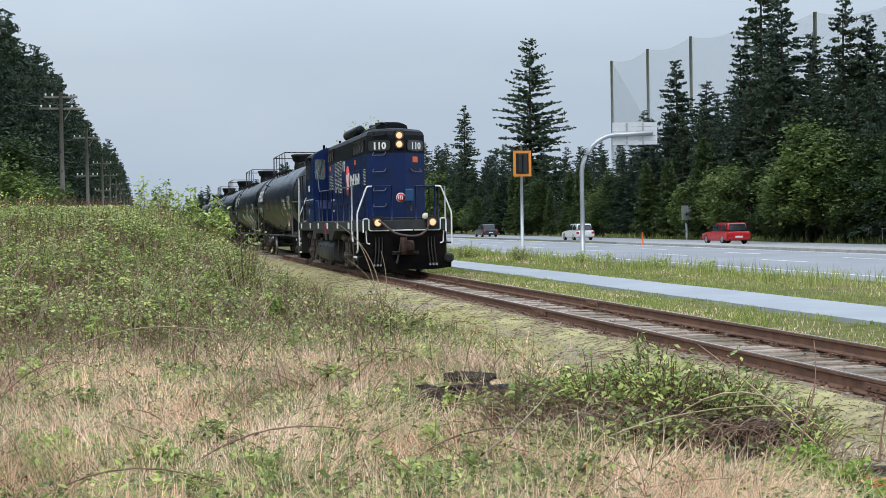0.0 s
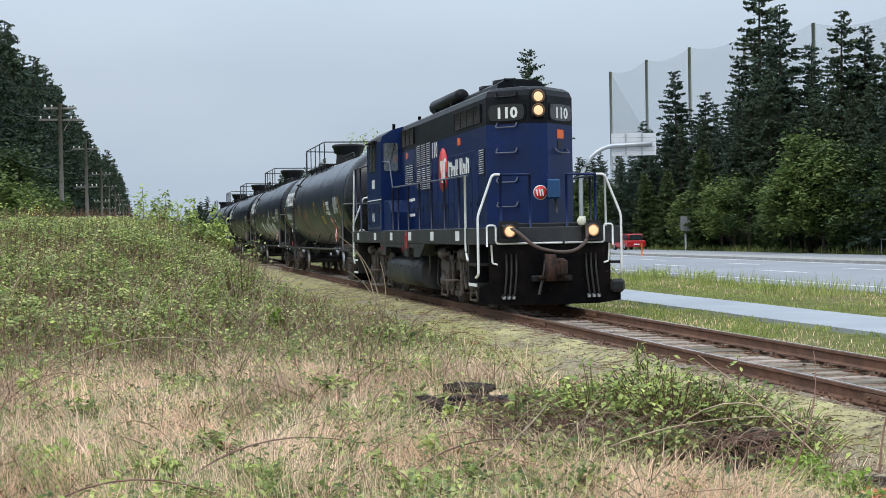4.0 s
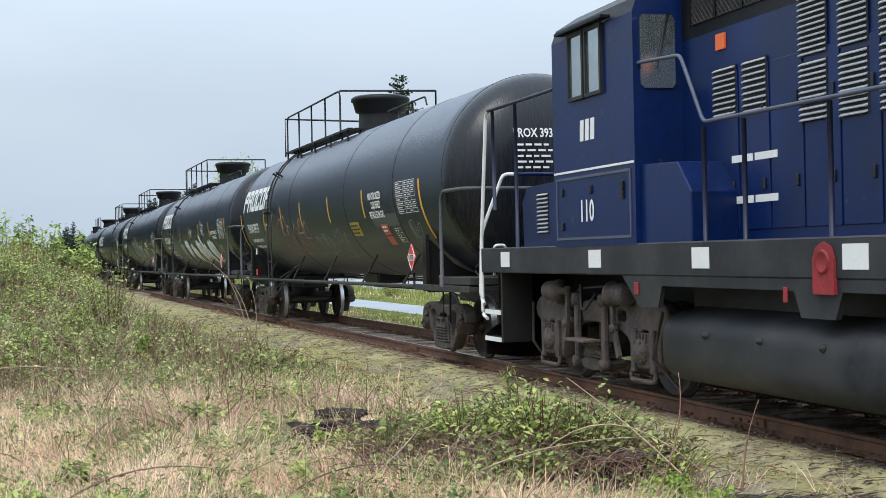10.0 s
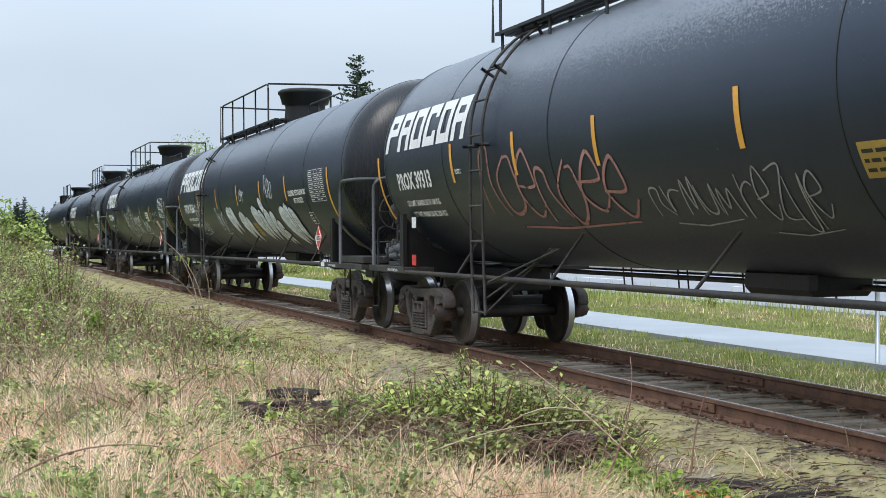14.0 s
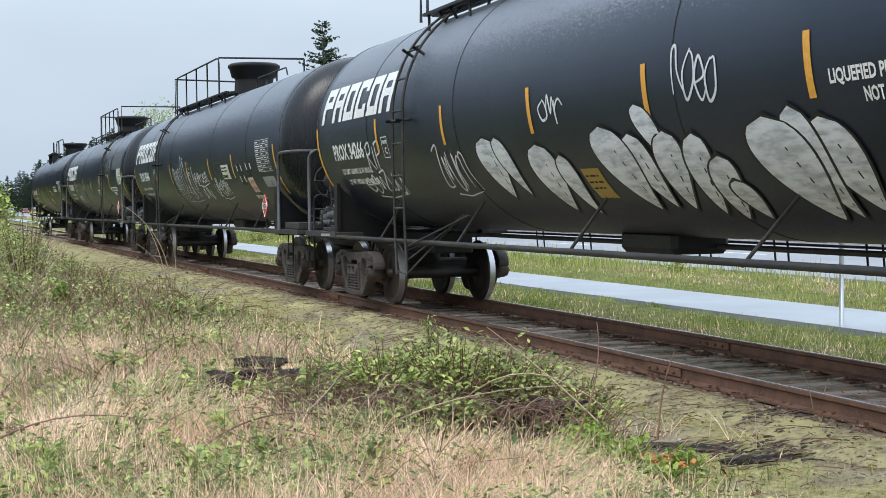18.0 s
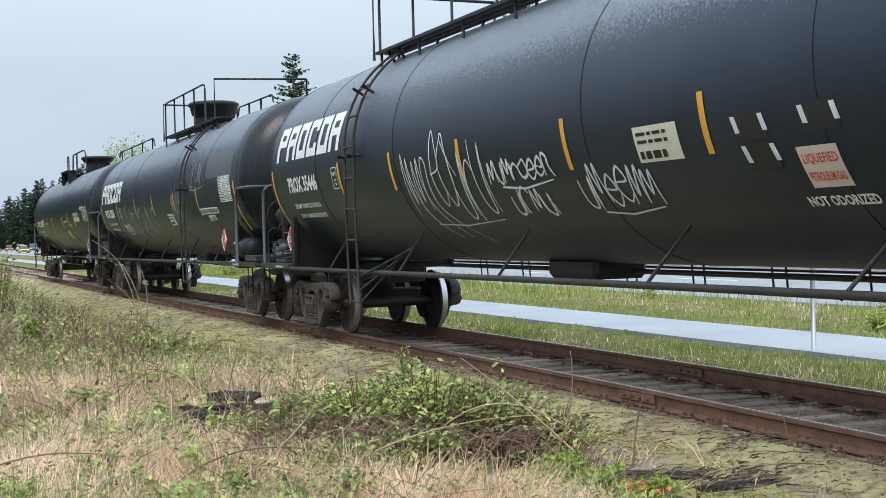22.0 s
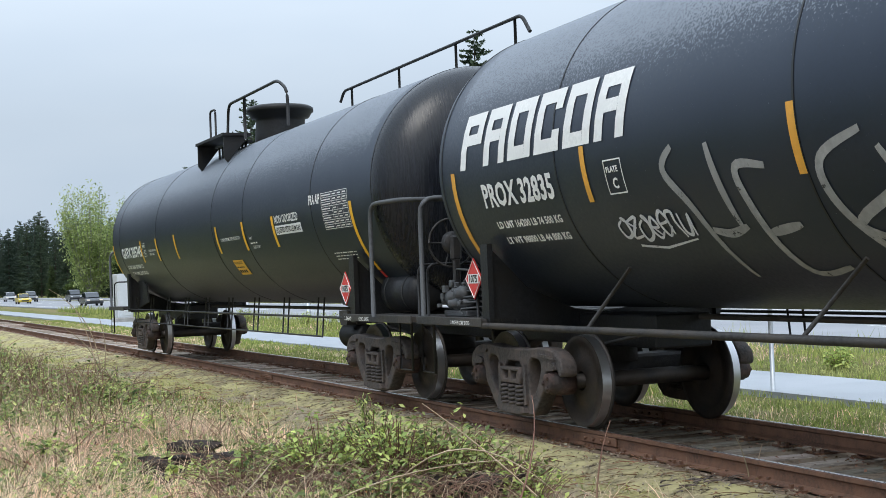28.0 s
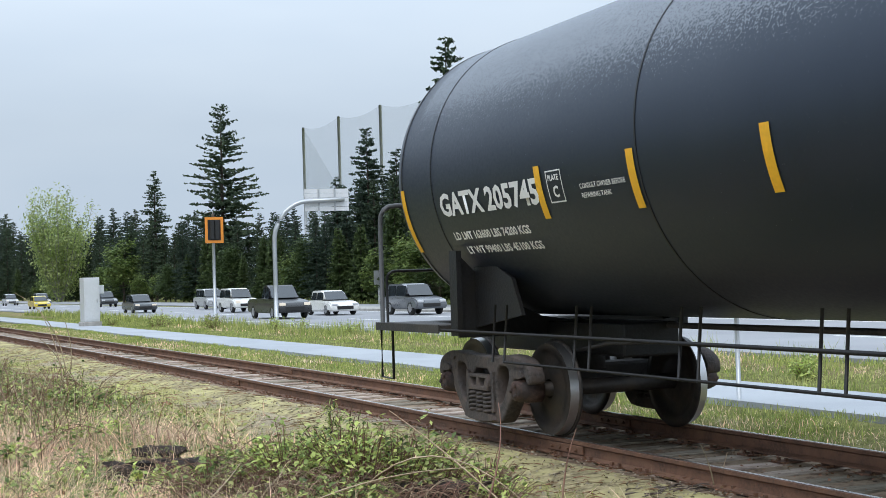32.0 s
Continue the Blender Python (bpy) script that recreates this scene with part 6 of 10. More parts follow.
    for d in (-1.37, 1.37):
        w = new("wheelset", WHEEL_LOCO)
        w.parent = t
        WHEELS.append((w, d, 0.508, 0.508))


def locomotive():
    e = thing("locomotive", pose(0, 0, 0), "dark blue and black diesel locomotive with lit headlights", "locomotive")
    B, K, W = M["blue"], M["loco_black"], M["white"]
    HW = 0.93

    def plan(inset, z, a1=9.9):
        w = HW - inset
        return [(a - LC, y, z) for a, y in ((0.0 + inset, 0.2), (0.0 + inset, -0.2), (0.62 + inset * 0.4, -w), (a1, -w), (a1, w), (0.62 + inset * 0.4, w))]

    bm = bmesh.new()
    loft(bm, [plan(0, 1.66), plan(0, 3.79), plan(0, 4.36), plan(0.05, 4.48), plan(0.16, 4.55), plan(0.4, 4.58)], [0, 1, 1, 1, 1, 1])
    hood = part("long_hood", bm, [B, K], e, "tall blue hood with black top")
    # hood doors with latches
    a = 1.25
    while a < 9.2:
        for sgn in (1, -1):
            bm = bmesh.new()
            y = sgn * HW
            box(bm, a + 0.012 - LC, a + 0.55 - LC, min(y, y + sgn * 0.014), max(y, y + sgn * 0.014), 1.78, 3.34, 0.005)
            d = part("hood_door", bm, B, hood)
            if sgn > 0:
                for z in (2.15, 2.9):
                    bm = bmesh.new()
                    box(bm, a + 0.08 - LC, a + 0.115 - LC, y + 0.014, y + 0.036, z, z + 0.11, 0.006)
                    part("latch", bm, M["ink"], hood)
        a += 0.575
    for sgn in (1, -1):
        y = sgn * (HW + 0.006)
        if sgn > 0:
            grille(hood, 1.0, 3.35, 3.88, 4.26, HW + 0.008, 4)
            grille(hood, 8.05, 9.66, 3.92, 4.36, HW + 0.008, 3)
            for a0, a1, z0, z1, n in ((7.18, 7.62, 2.70, 3.24, 11), (7.18, 7.62, 3.28, 3.83, 11), (6.58, 7.0, 2.68, 3.24, 11), (6.58, 7.0, 3.28, 3.83, 11), (6.0, 6.42, 2.68, 3.24, 11), (6.0, 6.42, 3.28, 3.83, 11),
                                      (8.75, 9.2, 2.90, 3.40, 9), (8.18, 8.62, 2.88, 3.40, 9), (0.76, 1.14, 2.80, 3.32, 11)):
                louvre(hood, a0, a1, z0, z1, HW + 0.014, n)
    # roof: fans, air reservoir
    bm = bmesh.new()
    prism(bm, [(-0.55, 4.5), (0.55, 4.5), (0.5, 4.72), (0.36, 4.80), (-0.36, 4.80), (-0.5, 4.72)], 1.2 - LC, 4.5 - LC, plane="yz")
    part("fan_housing", bm, K, e)
    for a in (1.9, 3.1):
        bm = bmesh.new()
        lathe(bm, [(4.79, 0.42), (4.86, 0.42), (4.87, 0.0)], 24, "z", (a - LC, 0, 0))
        part("roof_fan", bm, K, e)
    bm = bmesh.new()
    lathe(bm, [(4.3, 0.0), (4.31, 0.14), (4.42, 0.18), (7.2, 0.18), (7.3, 0.14), (7.31, 0.0)], 20, "x", (-LC, 0.52, 4.78))
    part("air_reservoir", bm, K, e, "long black cylinder on the roof")
    for a in (4.8, 6.6):
        bm = bmesh.new()
        box(bm, a - 0.04 - LC, a + 0.04 - LC, 0.34, 0.70, 4.52, 4.66)
        part("bracket", bm, K, e)
    for pts in ([(0.6, 0.3, 4.57), (0.6, 0.3, 4.75), (1.4, 0.3, 4.84), (1.4, 0.3, 4.7)], [(9.4, 0.5, 4.57), (9.4, 0.5, 4.75)], [(11.1, 0.9, 4.45), (11.05, 0.9, 4.68)]):
        handrail_part(e, [(p[0] - LC, p[1], p[2]) for p in pts], 0.025 if len(pts) > 2 else 0.045, "roof_fitting", K)
    # cab
    bm = bmesh.new()
    sec = [(1.5, 1.66), (1.5, 4.10), (1.44, 4.26), (1.15, 4.44), (0.6, 4.58), (0, 4.63), (-0.6, 4.58), (-1.15, 4.44), (-1.44, 4.26), (-1.5, 4.10), (-1.5, 1.66)]
    a0, a1 = 9.9, 12.18
    # walls in rings, with openings left for the windows
    fs = prism(bm, sec, a0 - LC, a1 - LC, plane="yz")
    for f in fs:
        c = f.calc_center_median()
        f.material_index = 1 if c.z > 4.15 and abs(f.normal.x) < 0.5 else 0
    cab = part("cab", bm, [B, K], e, "blue cab with rounded dark roof")
    for sgn in (1, -1):
        y = sgn * 1.5
        for wa, wb in ((10.66, 11.12), (11.16, 11.62)):
            bm = bmesh.new()
            o, i_ = (wa - LC, wb - LC, 3.34, 4.12), (wa + 0.04 - LC, wb - 0.04 - LC, 3.38, 4.08)
            for x0, x1, z0, z1 in ((o[0], o[1], o[2], i_[2]), (o[0], o[1], i_[3], o[3]), (o[0], i_[0], i_[2], i_[3]), (i_[1], o[1], i_[2], i_[3])):
                box(bm, x0, x1, min(y, y + sgn * 0.04), max(y, y + sgn * 0.04), z0, z1)
            wf = part("window_frame", bm, M["ink"], cab)
            bm = bmesh.new()
            box(bm, i_[0], i_[1], min(y + sgn * 0.005, y + sgn * 0.015), max(y + sgn * 0.005, y + sgn * 0.015), i_[2], i_[3])
            part("pane", bm, M["pane"], wf)
        bm = bmesh.new()
        box(bm, 10.45 - LC, 11.8 - LC, min(y, y + sgn * 0.12), max(y, y + sgn * 0.12), 4.13, 4.16)
        part("rain_gutter", bm, K, cab)
    for a, d in ((a0, -1), (a1, 1)):
        for sgn in (1, -1):
            bm = bmesh.new()
            pts = [(sgn * (1.22 + du), 3.70 + dz) for du, dz in ((-0.16, -0.40), (0.16, -0.40), (0.2, -0.36), (0.2, 0.33), (0.16, 0.37), (-0.16, 0.37), (-0.2, 0.33), (-0.2, -0.36))]
            prism(bm, pts, min(a, a + d * 0.02) - LC, max(a, a + d * 0.02) - LC, plane="yz")
            part("cab_window", bm, M["pane"], cab)
            handrail_part(cab, [(a + d * 0.04 - LC, sgn * 1.1, 4.1), (a + d * 0.04 - LC, sgn * 1.25, 3.5)], 0.012, "wiper", M["ink"])
    bm = bmesh.new()
    box(bm, a0 + 0.02 - LC, a1 - 0.02 - LC, 1.5, 1.508, 2.52, 2.545)
    part("white_stripe", bm, W, cab)
    for a_, b_, z0, z1 in ((10.0, 12.1, 1.74, 1.77), (10.0, 12.1, 2.44, 2.47), (10.0, 10.03, 1.77, 2.44), (12.07, 12.1, 1.77, 2.44)):
        bm = bmesh.new()
        box(bm, a_ - LC, b_ - LC, 1.5, 1.512, z0, z1)
        part("door_edge", bm, M["handrail"], cab)
    for a_, z in ((10.2, 2.3), (11.05, 2.3), (11.9, 2.3), (10.2, 2.2), (11.9, 1.9)):
        bm = bmesh.new()
        box(bm, a_ - 0.02 - LC, a_ + 0.02 - LC, 1.5, 1.53, z - 0.05, z + 0.05, 0.008)
        part("latch", bm, M["ink"], cab)
    # short nose behind the cab
    bm = bmesh.new()
    pts = [(12.18, 1.66), (14.55, 1.66), (14.6, 2.3), (14.4, 2.5), (12.18, 2.55)]
    prism(bm, [(a_ - LC, z) for a_, z in pts], -1.02, 1.02)
    nose = part("short_nose", bm, B, e)
    louvre(nose, 13.6, 14.0, 1.85, 2.4, 1.02, 10)
    bm = bmesh.new()
    box(bm, 12.3 - LC, 12.75 - LC, 1.02, 1.05, 1.78, 2.44, 0.01)
    part("nose_door", bm, B, nose)
    # side box with a slanted end, and white lines on the hood ahead of it
    for sgn in (1, -1):
        bm = bmesh.new()
        prism(bm, [(a_ - LC, z) for a_, z in ((9.9, 1.66), (8.78, 1.66), (8.78, 2.17), (9.06, 2.47), (9.9, 2.50))], min(sgn * 0.93, sgn * 1.44), max(sgn * 0.93, sgn * 1.44))
        bmesh.ops.bevel(bm, geom=list(bm.edges), offset=0.012, segments=1, affect="EDGES")
        part("battery_box", bm, B, e)
    for z in (2.07, 2.47):
        for a_, b_ in ((8.02, 8.42), (8.46, 8.86)):
            bm = bmesh.new()
            box(bm, a_ - LC, b_ - LC, HW + 0.012, HW + 0.020, z - 0.035, z + 0.035)
            part("white_stripe", bm, W, hood)
    # walkway sill with white blocks
    bm = bmesh.new()
    box(bm, -0.72 - LC, 15.02 - LC, -1.5, 1.5, 1.34, 1.68, 0.015)
    sill = part("walkway_sill", bm, M["sill"], e, "dusty black walkway edge")
    for a in (14.0, 11.0, 8.5, 6.0, 3.43, 0.92):
        for sgn in (1, -1):
            bm = bmesh.new()
            box(bm, a - 0.17 - LC, a + 0.17 - LC, min(sgn * 1.5, sgn * 1.506), max(sgn * 1.5, sgn * 1.506), 1.42, 1.62)
            part("white_block", bm, W, sill)
    for sgn in (1, -1):
        bm = bmesh.new()
        y0, y1 = sgn * 1.44, sgn * 1.49
        prism(bm, [(a - LC, z) for a, z in ((10.3, 1.34), (4.3, 1.34), (4.9, 1.02), (5.6, 1.02), (5.6, 1.24), (6.2, 1.24), (6.3, 1.02), (6.8, 1.02), (6.9, 1.24), (9.35, 1.24), (9.45, 1.02), (9.9, 1.02))], min(y0, y1), max(y0, y1))
        part("skirt", bm, M["sill"], e)
        bm = bmesh.new()
        prism(bm, [(6.27 - LC, 1.22), (6.57 - LC, 1.22), (6.57 - LC, 1.50), (6.52 - LC, 1.60), (6.42 - LC, 1.64), (6.32 - LC, 1.60), (6.27 - LC, 1.50)], min(sgn * 1.49, sgn * 1.522), max(sgn * 1.49, sgn * 1.522))
        rp = part("fuel_cutoff", bm, M["faded_red"], e, "small red panel")
        bm = bmesh.new()
        lathe(bm, [(sgn * 1.522, 0.10), (sgn * 1.545, 0.09), (sgn * 1.53, 0.07), (sgn * 1.53, 0.0)], 16, "y", (6.42 - LC, 0, 1.48))
        part("fuel_valve", bm, M["faded_red"], rp)
        for a_, w_ in ((9.93, 0.05), (7.02, 0.03)):
            bm = bmesh.new()
            box(bm, a_ - w_ - LC, a_ + w_ - LC, min(sgn * 1.49, sgn * 1.505), max(sgn * 1.49, sgn * 1.505), 1.14, 1.27, 0.004)
            part("red_plate", bm, M["faded_red"], e)
    bm = bmesh.new()
    tank_end = [(1.42 * math.copysign(abs(math.cos(k * math.pi / 40)) ** 0.45, math.cos(k * math.pi / 40)), 0.63 + 0.42 * math.copysign(abs(math.sin(k * math.pi / 40)) ** 0.6, math.sin(k * math.pi / 40))) for k in range(80)]
    for f in prism(bm, tank_end, 5.05 - LC, 9.5 - LC, plane="yz")[2:]:
        f.smooth = True
    box(bm, 5.0 - LC, 9.6 - LC, -1.0, 1.0, 1.0, 1.36)
    part("fuel_tank", bm, M["sill"], e, "black fuel tank under the frame")
    for a in (5.6, 6.6, 7.6, 8.6):
        bm = bmesh.new()
        lathe(bm, [(1.40, 0.035), (1.43, 0.035), (1.43, 0.02), (1.45, 0.02), (1.45, 0.0)], 8, "y", (a - LC, 0, 0.78))
        part("bolt", bm, M["frame"], e)
    bm = bmesh.new()
    box(bm, -0.3 - LC, 14.3 - LC, -0.5, 0.5, 1.0, 1.36)
    part("centre_sill", bm, M["black"], e)
    for sgn in (1, -1):
        bm = bmesh.new()
        lathe(bm, [(0, 0.0), (0.02, 0.17), (1.6, 0.17), (1.62, 0.0)], 14, "x", (3.9 - LC - 0.2, sgn * 0.9, 1.14))
        part("main_reservoir", bm, M["frame"], e)
        handrail_part(e, bend([(4.6 - LC, sgn * 1.3, 1.1), (4.55 - LC, sgn * 1.3, 0.7), (4.75 - LC, sgn * 1.3, 0.55), (4.8 - LC, sgn * 1.3, 0.8)], 0.1), 0.03, "pipe", M["frame"])
    # steps and pilots at both ends
    for a, d in ((-0.72, 1), (15.02, -1)):
        bm = bmesh.new()
        pl = [(-1.46, 0.20), (-1.0, 0.14), (1.0, 0.14), (1.46, 0.20), (1.46, 0.5), (1.25, 0.62), (1.25, 1.36), (-1.25, 1.36), (-1.25, 0.62), (-1.46, 0.5)]
        prism(bm, pl, min(a, a + d * 0.07) - LC, max(a, a + d * 0.07) - LC, plane="yz")
        pilot = part("pilot", bm, M["pilot"], e, "black pilot plate with rust and grime")
        for sgn in (1, -1):
            for z in ((0.55, 0.95) if d > 0 else (0.43, 0.80)):
                bm = bmesh.new()
                box(bm, min(a + d * 0.1, a + d * 0.75) - LC, max(a + d * 0.1, a + d * 0.75) - LC, min(sgn * 1.12, sgn * (1.48)), max(sgn * 1.12, sgn * 1.48), z - 0.025, z + 0.025)
                box(bm, min(a + d * 0.1, a + d * 0.75) - LC, max(a + d * 0.1, a + d * 0.75) - LC, min(sgn * 1.48, sgn * 1.495), max(sgn * 1.48, sgn * 1.495), z - 0.03, z + 0.03, mi=1 if z < 0.7 or d < 0 else 0)
                part("step", bm, [M["black"], W], e, "black step with white edge" if z < 0.7 or d < 0 else "")
            bm = bmesh.new()
            box(bm, min(a + d * 0.75, a + d * 0.82) - LC, max(a + d * 0.75, a + d * 0.82) - LC, min(sgn * 1.05, sgn * 1.48), max(sgn * 1.05, sgn * 1.48), 0.5 if d > 0 else 0.40, 1.36)
            box(bm, min(a + d * 0.07, a + d * 0.75) - LC, max(a + d * 0.07, a + d * 0.75) - LC, min(sgn * 1.02, sgn * 1.06), max(sgn * 1.02, sgn * 1.06), 0.5, 1.36)
            part("step_well", bm, M["black"], e)
            # white grab rails of the steps
            x0, x1 = a - d * 0.02 - LC, a + d * 0.95 - LC
            if d > 0:
                handrail_part(e, bend([(x1, sgn * 1.49, 2.74), (x1 - d * 0.03, sgn * 1.5, 1.2), (x1 - d * 0.2, sgn * 1.5, 1.02)], 0.1), 0.026, "grab_rail", W, "white grab rail")
            handrail_part(e, bend([(x0 + d * 0.1, sgn * 1.0, 2.72), (x0 + d * 0.05, sgn * 1.16, 2.72), (x0, sgn * 1.48, 1.9), (x0, sgn * 1.48, 0.75), (x0 + d * 0.2, sgn * 1.48, 0.70)], 0.08), 0.026, "grab_rail", W, "white grab rail")
            handrail_part(e, [(x0 + d * 0.1, sgn * 0.38, 2.72), (x0 + d * 0.1, sgn * 1.02, 2.72)], 0.025, "end_handrail", B)
            for y in (0.38, 0.98):
                handrail_part(e, [(x0 + d * 0.1, sgn * y, 1.36), (x0 + d * 0.1, sgn * y, 2.72)], 0.028, "end_stanchion", B)
            handrail_part(e, bend([(x0, sgn * 1.30, 1.30), (x0, sgn * 1.30, 1.72), (x0, sgn * 1.12, 1.72), (x0, sgn * 1.12, 1.36), (x0, sgn * 0.3, 1.36)], 0.06), 0.02, "uncoupling_lever", W, "white bent lever")
            handrail_part(e, bend([(x0 - d * 0.02, sgn * 1.22, 1.34), (x0 - d * 0.02, sgn * 1.2, 0.98), (x0 - d * 0.02, sgn * 1.1, 0.95)], 0.03), 0.02, "uncoupling_lever", W)
            for k in range(3):
                y = sgn * (0.72 + 0.10 * k)
                handrail_part(e, bend([(x0 - d * 0.03, y, 1.15), (x0 - d * 0.09, y + 0.01, 0.8), (x0 - d * 0.07, y + 0.05 * sgn, 0.36), (x0 - d * 0.02, y + 0.1 * sgn, 0.30)], 0.15), 0.022, "control_hose", M["hose"])
                bm = bmesh.new()
                box(bm, x0 - 0.06, x0 + 0.02, y + 0.06 * sgn - 0.03, y + 0.06 * sgn + 0.03, 0.26, 0.34, 0.01)
                part("hose_end", bm, M["galv"], e)
        bm = bmesh.new()
        tube(bm, [(a + d * 0.3 - LC, 0, 0.88), (a - d * 0.25 - LC, 0, 0.88)], 0.12, 8)
        box(bm, min(a - d * 0.15, a - d * 0.42) - LC, max(a - d * 0.15, a - d * 0.42) - LC, -0.2, 0.18, 0.70, 1.06, 0.05)
        box(bm, min(a - d * 0.38, a - d * 0.52) - LC, max(a - d * 0.38, a - d * 0.52) - LC, -0.2, -0.06, 0.72, 1.04, 0.04)
        lathe(bm, [(0.62, 0.0), (0.62, 0.11), (1.14, 0.11), (1.14, 0.0)], 10, "z", (a - d * 0.40 - LC, 0.12, 0))
        box(bm, min(a - d * 0.05, a - d * 0.30) - LC, max(a - d * 0.05, a - d * 0.30) - LC, -0.30, 0.30, 0.64, 0.72, 0.03)
        part("coupler", bm, M["coupler"], e, "dark rusty coupler")
        bm = bmesh.new()
        box(bm, min(a - d * 0.02, a - d * 0.1) - LC, max(a - d * 0.02, a - d * 0.1) - LC, -0.42, 0.42, 0.6, 0.72, 0.02)
        part("coupler_pocket", bm, M["black"], e)
    x0 = -0.75 - LC
    handrail_part(e, [(x0, -0.24, 1.36), (x0 - 0.02, 0.3, 1.36)], 0.02, "uncoupling_lever", W)
    handrail_part(e, bend([(x0 - 0.02, 1.0, 1.70), (x0 - 0.12, 0.75, 1.62), (x0 - 0.25, 0.4, 1.28), (x0 - 0.3, 0.0, 1.18), (x0 - 0.28, -0.4, 1.18), (x0 - 0.16, -0.72, 1.4), (x0 - 0.06, -0.72, 1.75)], 0.3, 6), 0.035, "jumper_cable", M["hose_rust"], "drooping brown jumper cable")
    bm = bmesh.new()
    lathe(bm, [(0, 0.0), (0, 0.05), (0.03, 0.09), (0.06, 0.09), (0.12, 0.05), (0.16, 0.0)], 14, "x", (x0 - 0.12, -0.62, 1.78))
    box(bm, x0 - 0.06, x0 - 0.02, -0.72, -0.58, 1.70, 1.88, 0.01)
    part("jumper_plug", bm, M["decal"], e)
    handrail_part(e, bend([(x0 - 0.05, 0.12, 1.15), (x0 - 0.2, 0.2, 0.8), (x0 - 0.15, 0.3, 0.35)], 0.2), 0.03, "air_hose", M["hose"])
    bm = bmesh.new()
    box(bm, x0 - 0.1, x0 + 0.02, -1.52, -1.22, 0.35, 0.62, 0.06)
    part("hose_bracket", bm, M["black"], e)
    # ditch lights
    for y in (0.86, -0.86):
        bm = bmesh.new()
        lathe(bm, [(0.16, 0.0), (0.16, 0.10), (0.05, 0.145), (-0.02, 0.15), (-0.02, 0.11)], 20, "x", (x0 - 0.08, y, 1.60))
        d = part("ditch_light", bm, M["ink"], e)
        bm = bmesh.new()
        lathe(bm, [(-0.012, 0.095), (-0.03, 0.075), (-0.035, 0.0)], 20, "x", (x0 - 0.08, y, 1.60))
        part("lens", bm, M["lamp"], d, "lit warm white lens")
        bm = bmesh.new()
        lathe(bm, [(-0.022, 0.115), (-0.014, 0.093)], 20, "x", (x0 - 0.08, y, 1.60))
        part("lens_rim", bm, M["lamp_rim"], d)
        bm = bmesh.new()
        box(bm, x0 - 0.08, x0 + 0.03, y - 0.2, y + 0.2, 1.40, 1.45)
        box(bm, x0 - 0.0, x0 + 0.03, y - 0.2, y + 0.2, 1.45, 1.80)
        part("lamp_bracket", bm, M["black"], d)
    # headlights
    bm = bmesh.new()
    box(bm, -0.05 - LC, 0.02 - LC, -0.15, 0.15, 3.88, 4.50, 0.05)
    hl = part("headlight_housing", bm, K, e)
    for z in (4.05, 4.33):
        bm = bmesh.new()
        lathe(bm, [(-0.03, 0.135), (-0.07, 0.14), (-0.075, 0.11), (-0.05, 0.10)], 20, "x", (-LC, 0, z))
        part("headlight_ring", bm, M["rust"], hl)
        bm = bmesh.new()
        lathe(bm, [(-0.055, 0.098), (-0.075, 0.075), (-0.08, 0.0)], 20, "x", (-LC, 0, z))
        part("lens", bm, M["lamp"], hl, "lit warm white lens")
    # number boards, grab irons and plates on the slanted nose corners
    dx, dy = 0.62, HW - 0.2
    for sgn in (1, -1):
        mid = Vector((0.31 - LC, sgn * (0.2 + dy / 2), 0))
        nrm = Vector((-dy, sgn * dx, 0)).normalized()
        tan = Vector((-nrm.y, nrm.x, 0))   # to the reader's right

        def face(u, z, out):
            p = mid + tan * u + nrm * out
            return (p.x, p.y, z)

        def slab(name, u0, u1, z0, z1, out, material, parent_, rounded=True, label=""):
            bm_ = bmesh.new()
            o = [(u0, z0), (u1, z0), (u1, z1), (u0, z1)]
            if rounded:
                c = 0.07
                o = smooth_outline([(u0, z0 + c), (u0 + c, z0), (u1 - c, z0), (u1, z0 + c), (u1, z1 - c), (u1 - c, z1), (u0 + c, z1), (u0, z1 - c)], 1)
            a_ = [bm_.verts.new(face(u, z, 0.0)) for u, z in o]
            b_ = [bm_.verts.new(face(u, z, out)) for u, z in o]
            bm_.faces.new(b_)
            for i in range(len(o)):
                j = (i + 1) % len(o)
                bm_.faces.new((a_[i], a_[j], b_[j], b_[i]))
            bmesh.ops.recalc_face_normals(bm_, faces=bm_.faces)
            return part(name, bm_, material, parent_, label)

        slab("board_rim", -0.43, 0.43, 3.83, 4.23, 0.018, K, e)
        nb = slab("number_board", -0.40, 0.40, 3.86, 4.20, 0.03, M["ink"] if sgn > 0 else M["number_lit"], e, True, "black number board reading 110")
        bm = text_bm("110", 0.30, 0.012)
        w = max(v.co.x for v in bm.verts)
        for v in bm.verts:
            v.co = Vector(face(-0.24 + v.co.x * 0.50 / w, 3.92 + v.co.y, 0.036))
        part("number", bm, W, nb)
        for z in ((4.34, 3.72, 3.2, 2.6, 2.1) if sgn > 0 else (3.2,)):
            pts = [face(-0.22, z + 0.10, 0.0), face(-0.22, z, 0.09), face(0.22, z, 0.09), face(0.22, z + 0.10, 0.0)]
            handrail_part(e, bend(pts, 0.04, 2), 0.018, "grab_iron", M["handrail"] if z < 3.8 else K)
        if sgn < 0:
            slab("orange_plate", -0.12, 0.12, 3.50, 3.68, 0.012, M["orange"], e, False)
            slab("small_plate", -0.10, 0.04, 3.30, 3.46, 0.012, M["ink"], e, False)
    bm = bmesh.new()
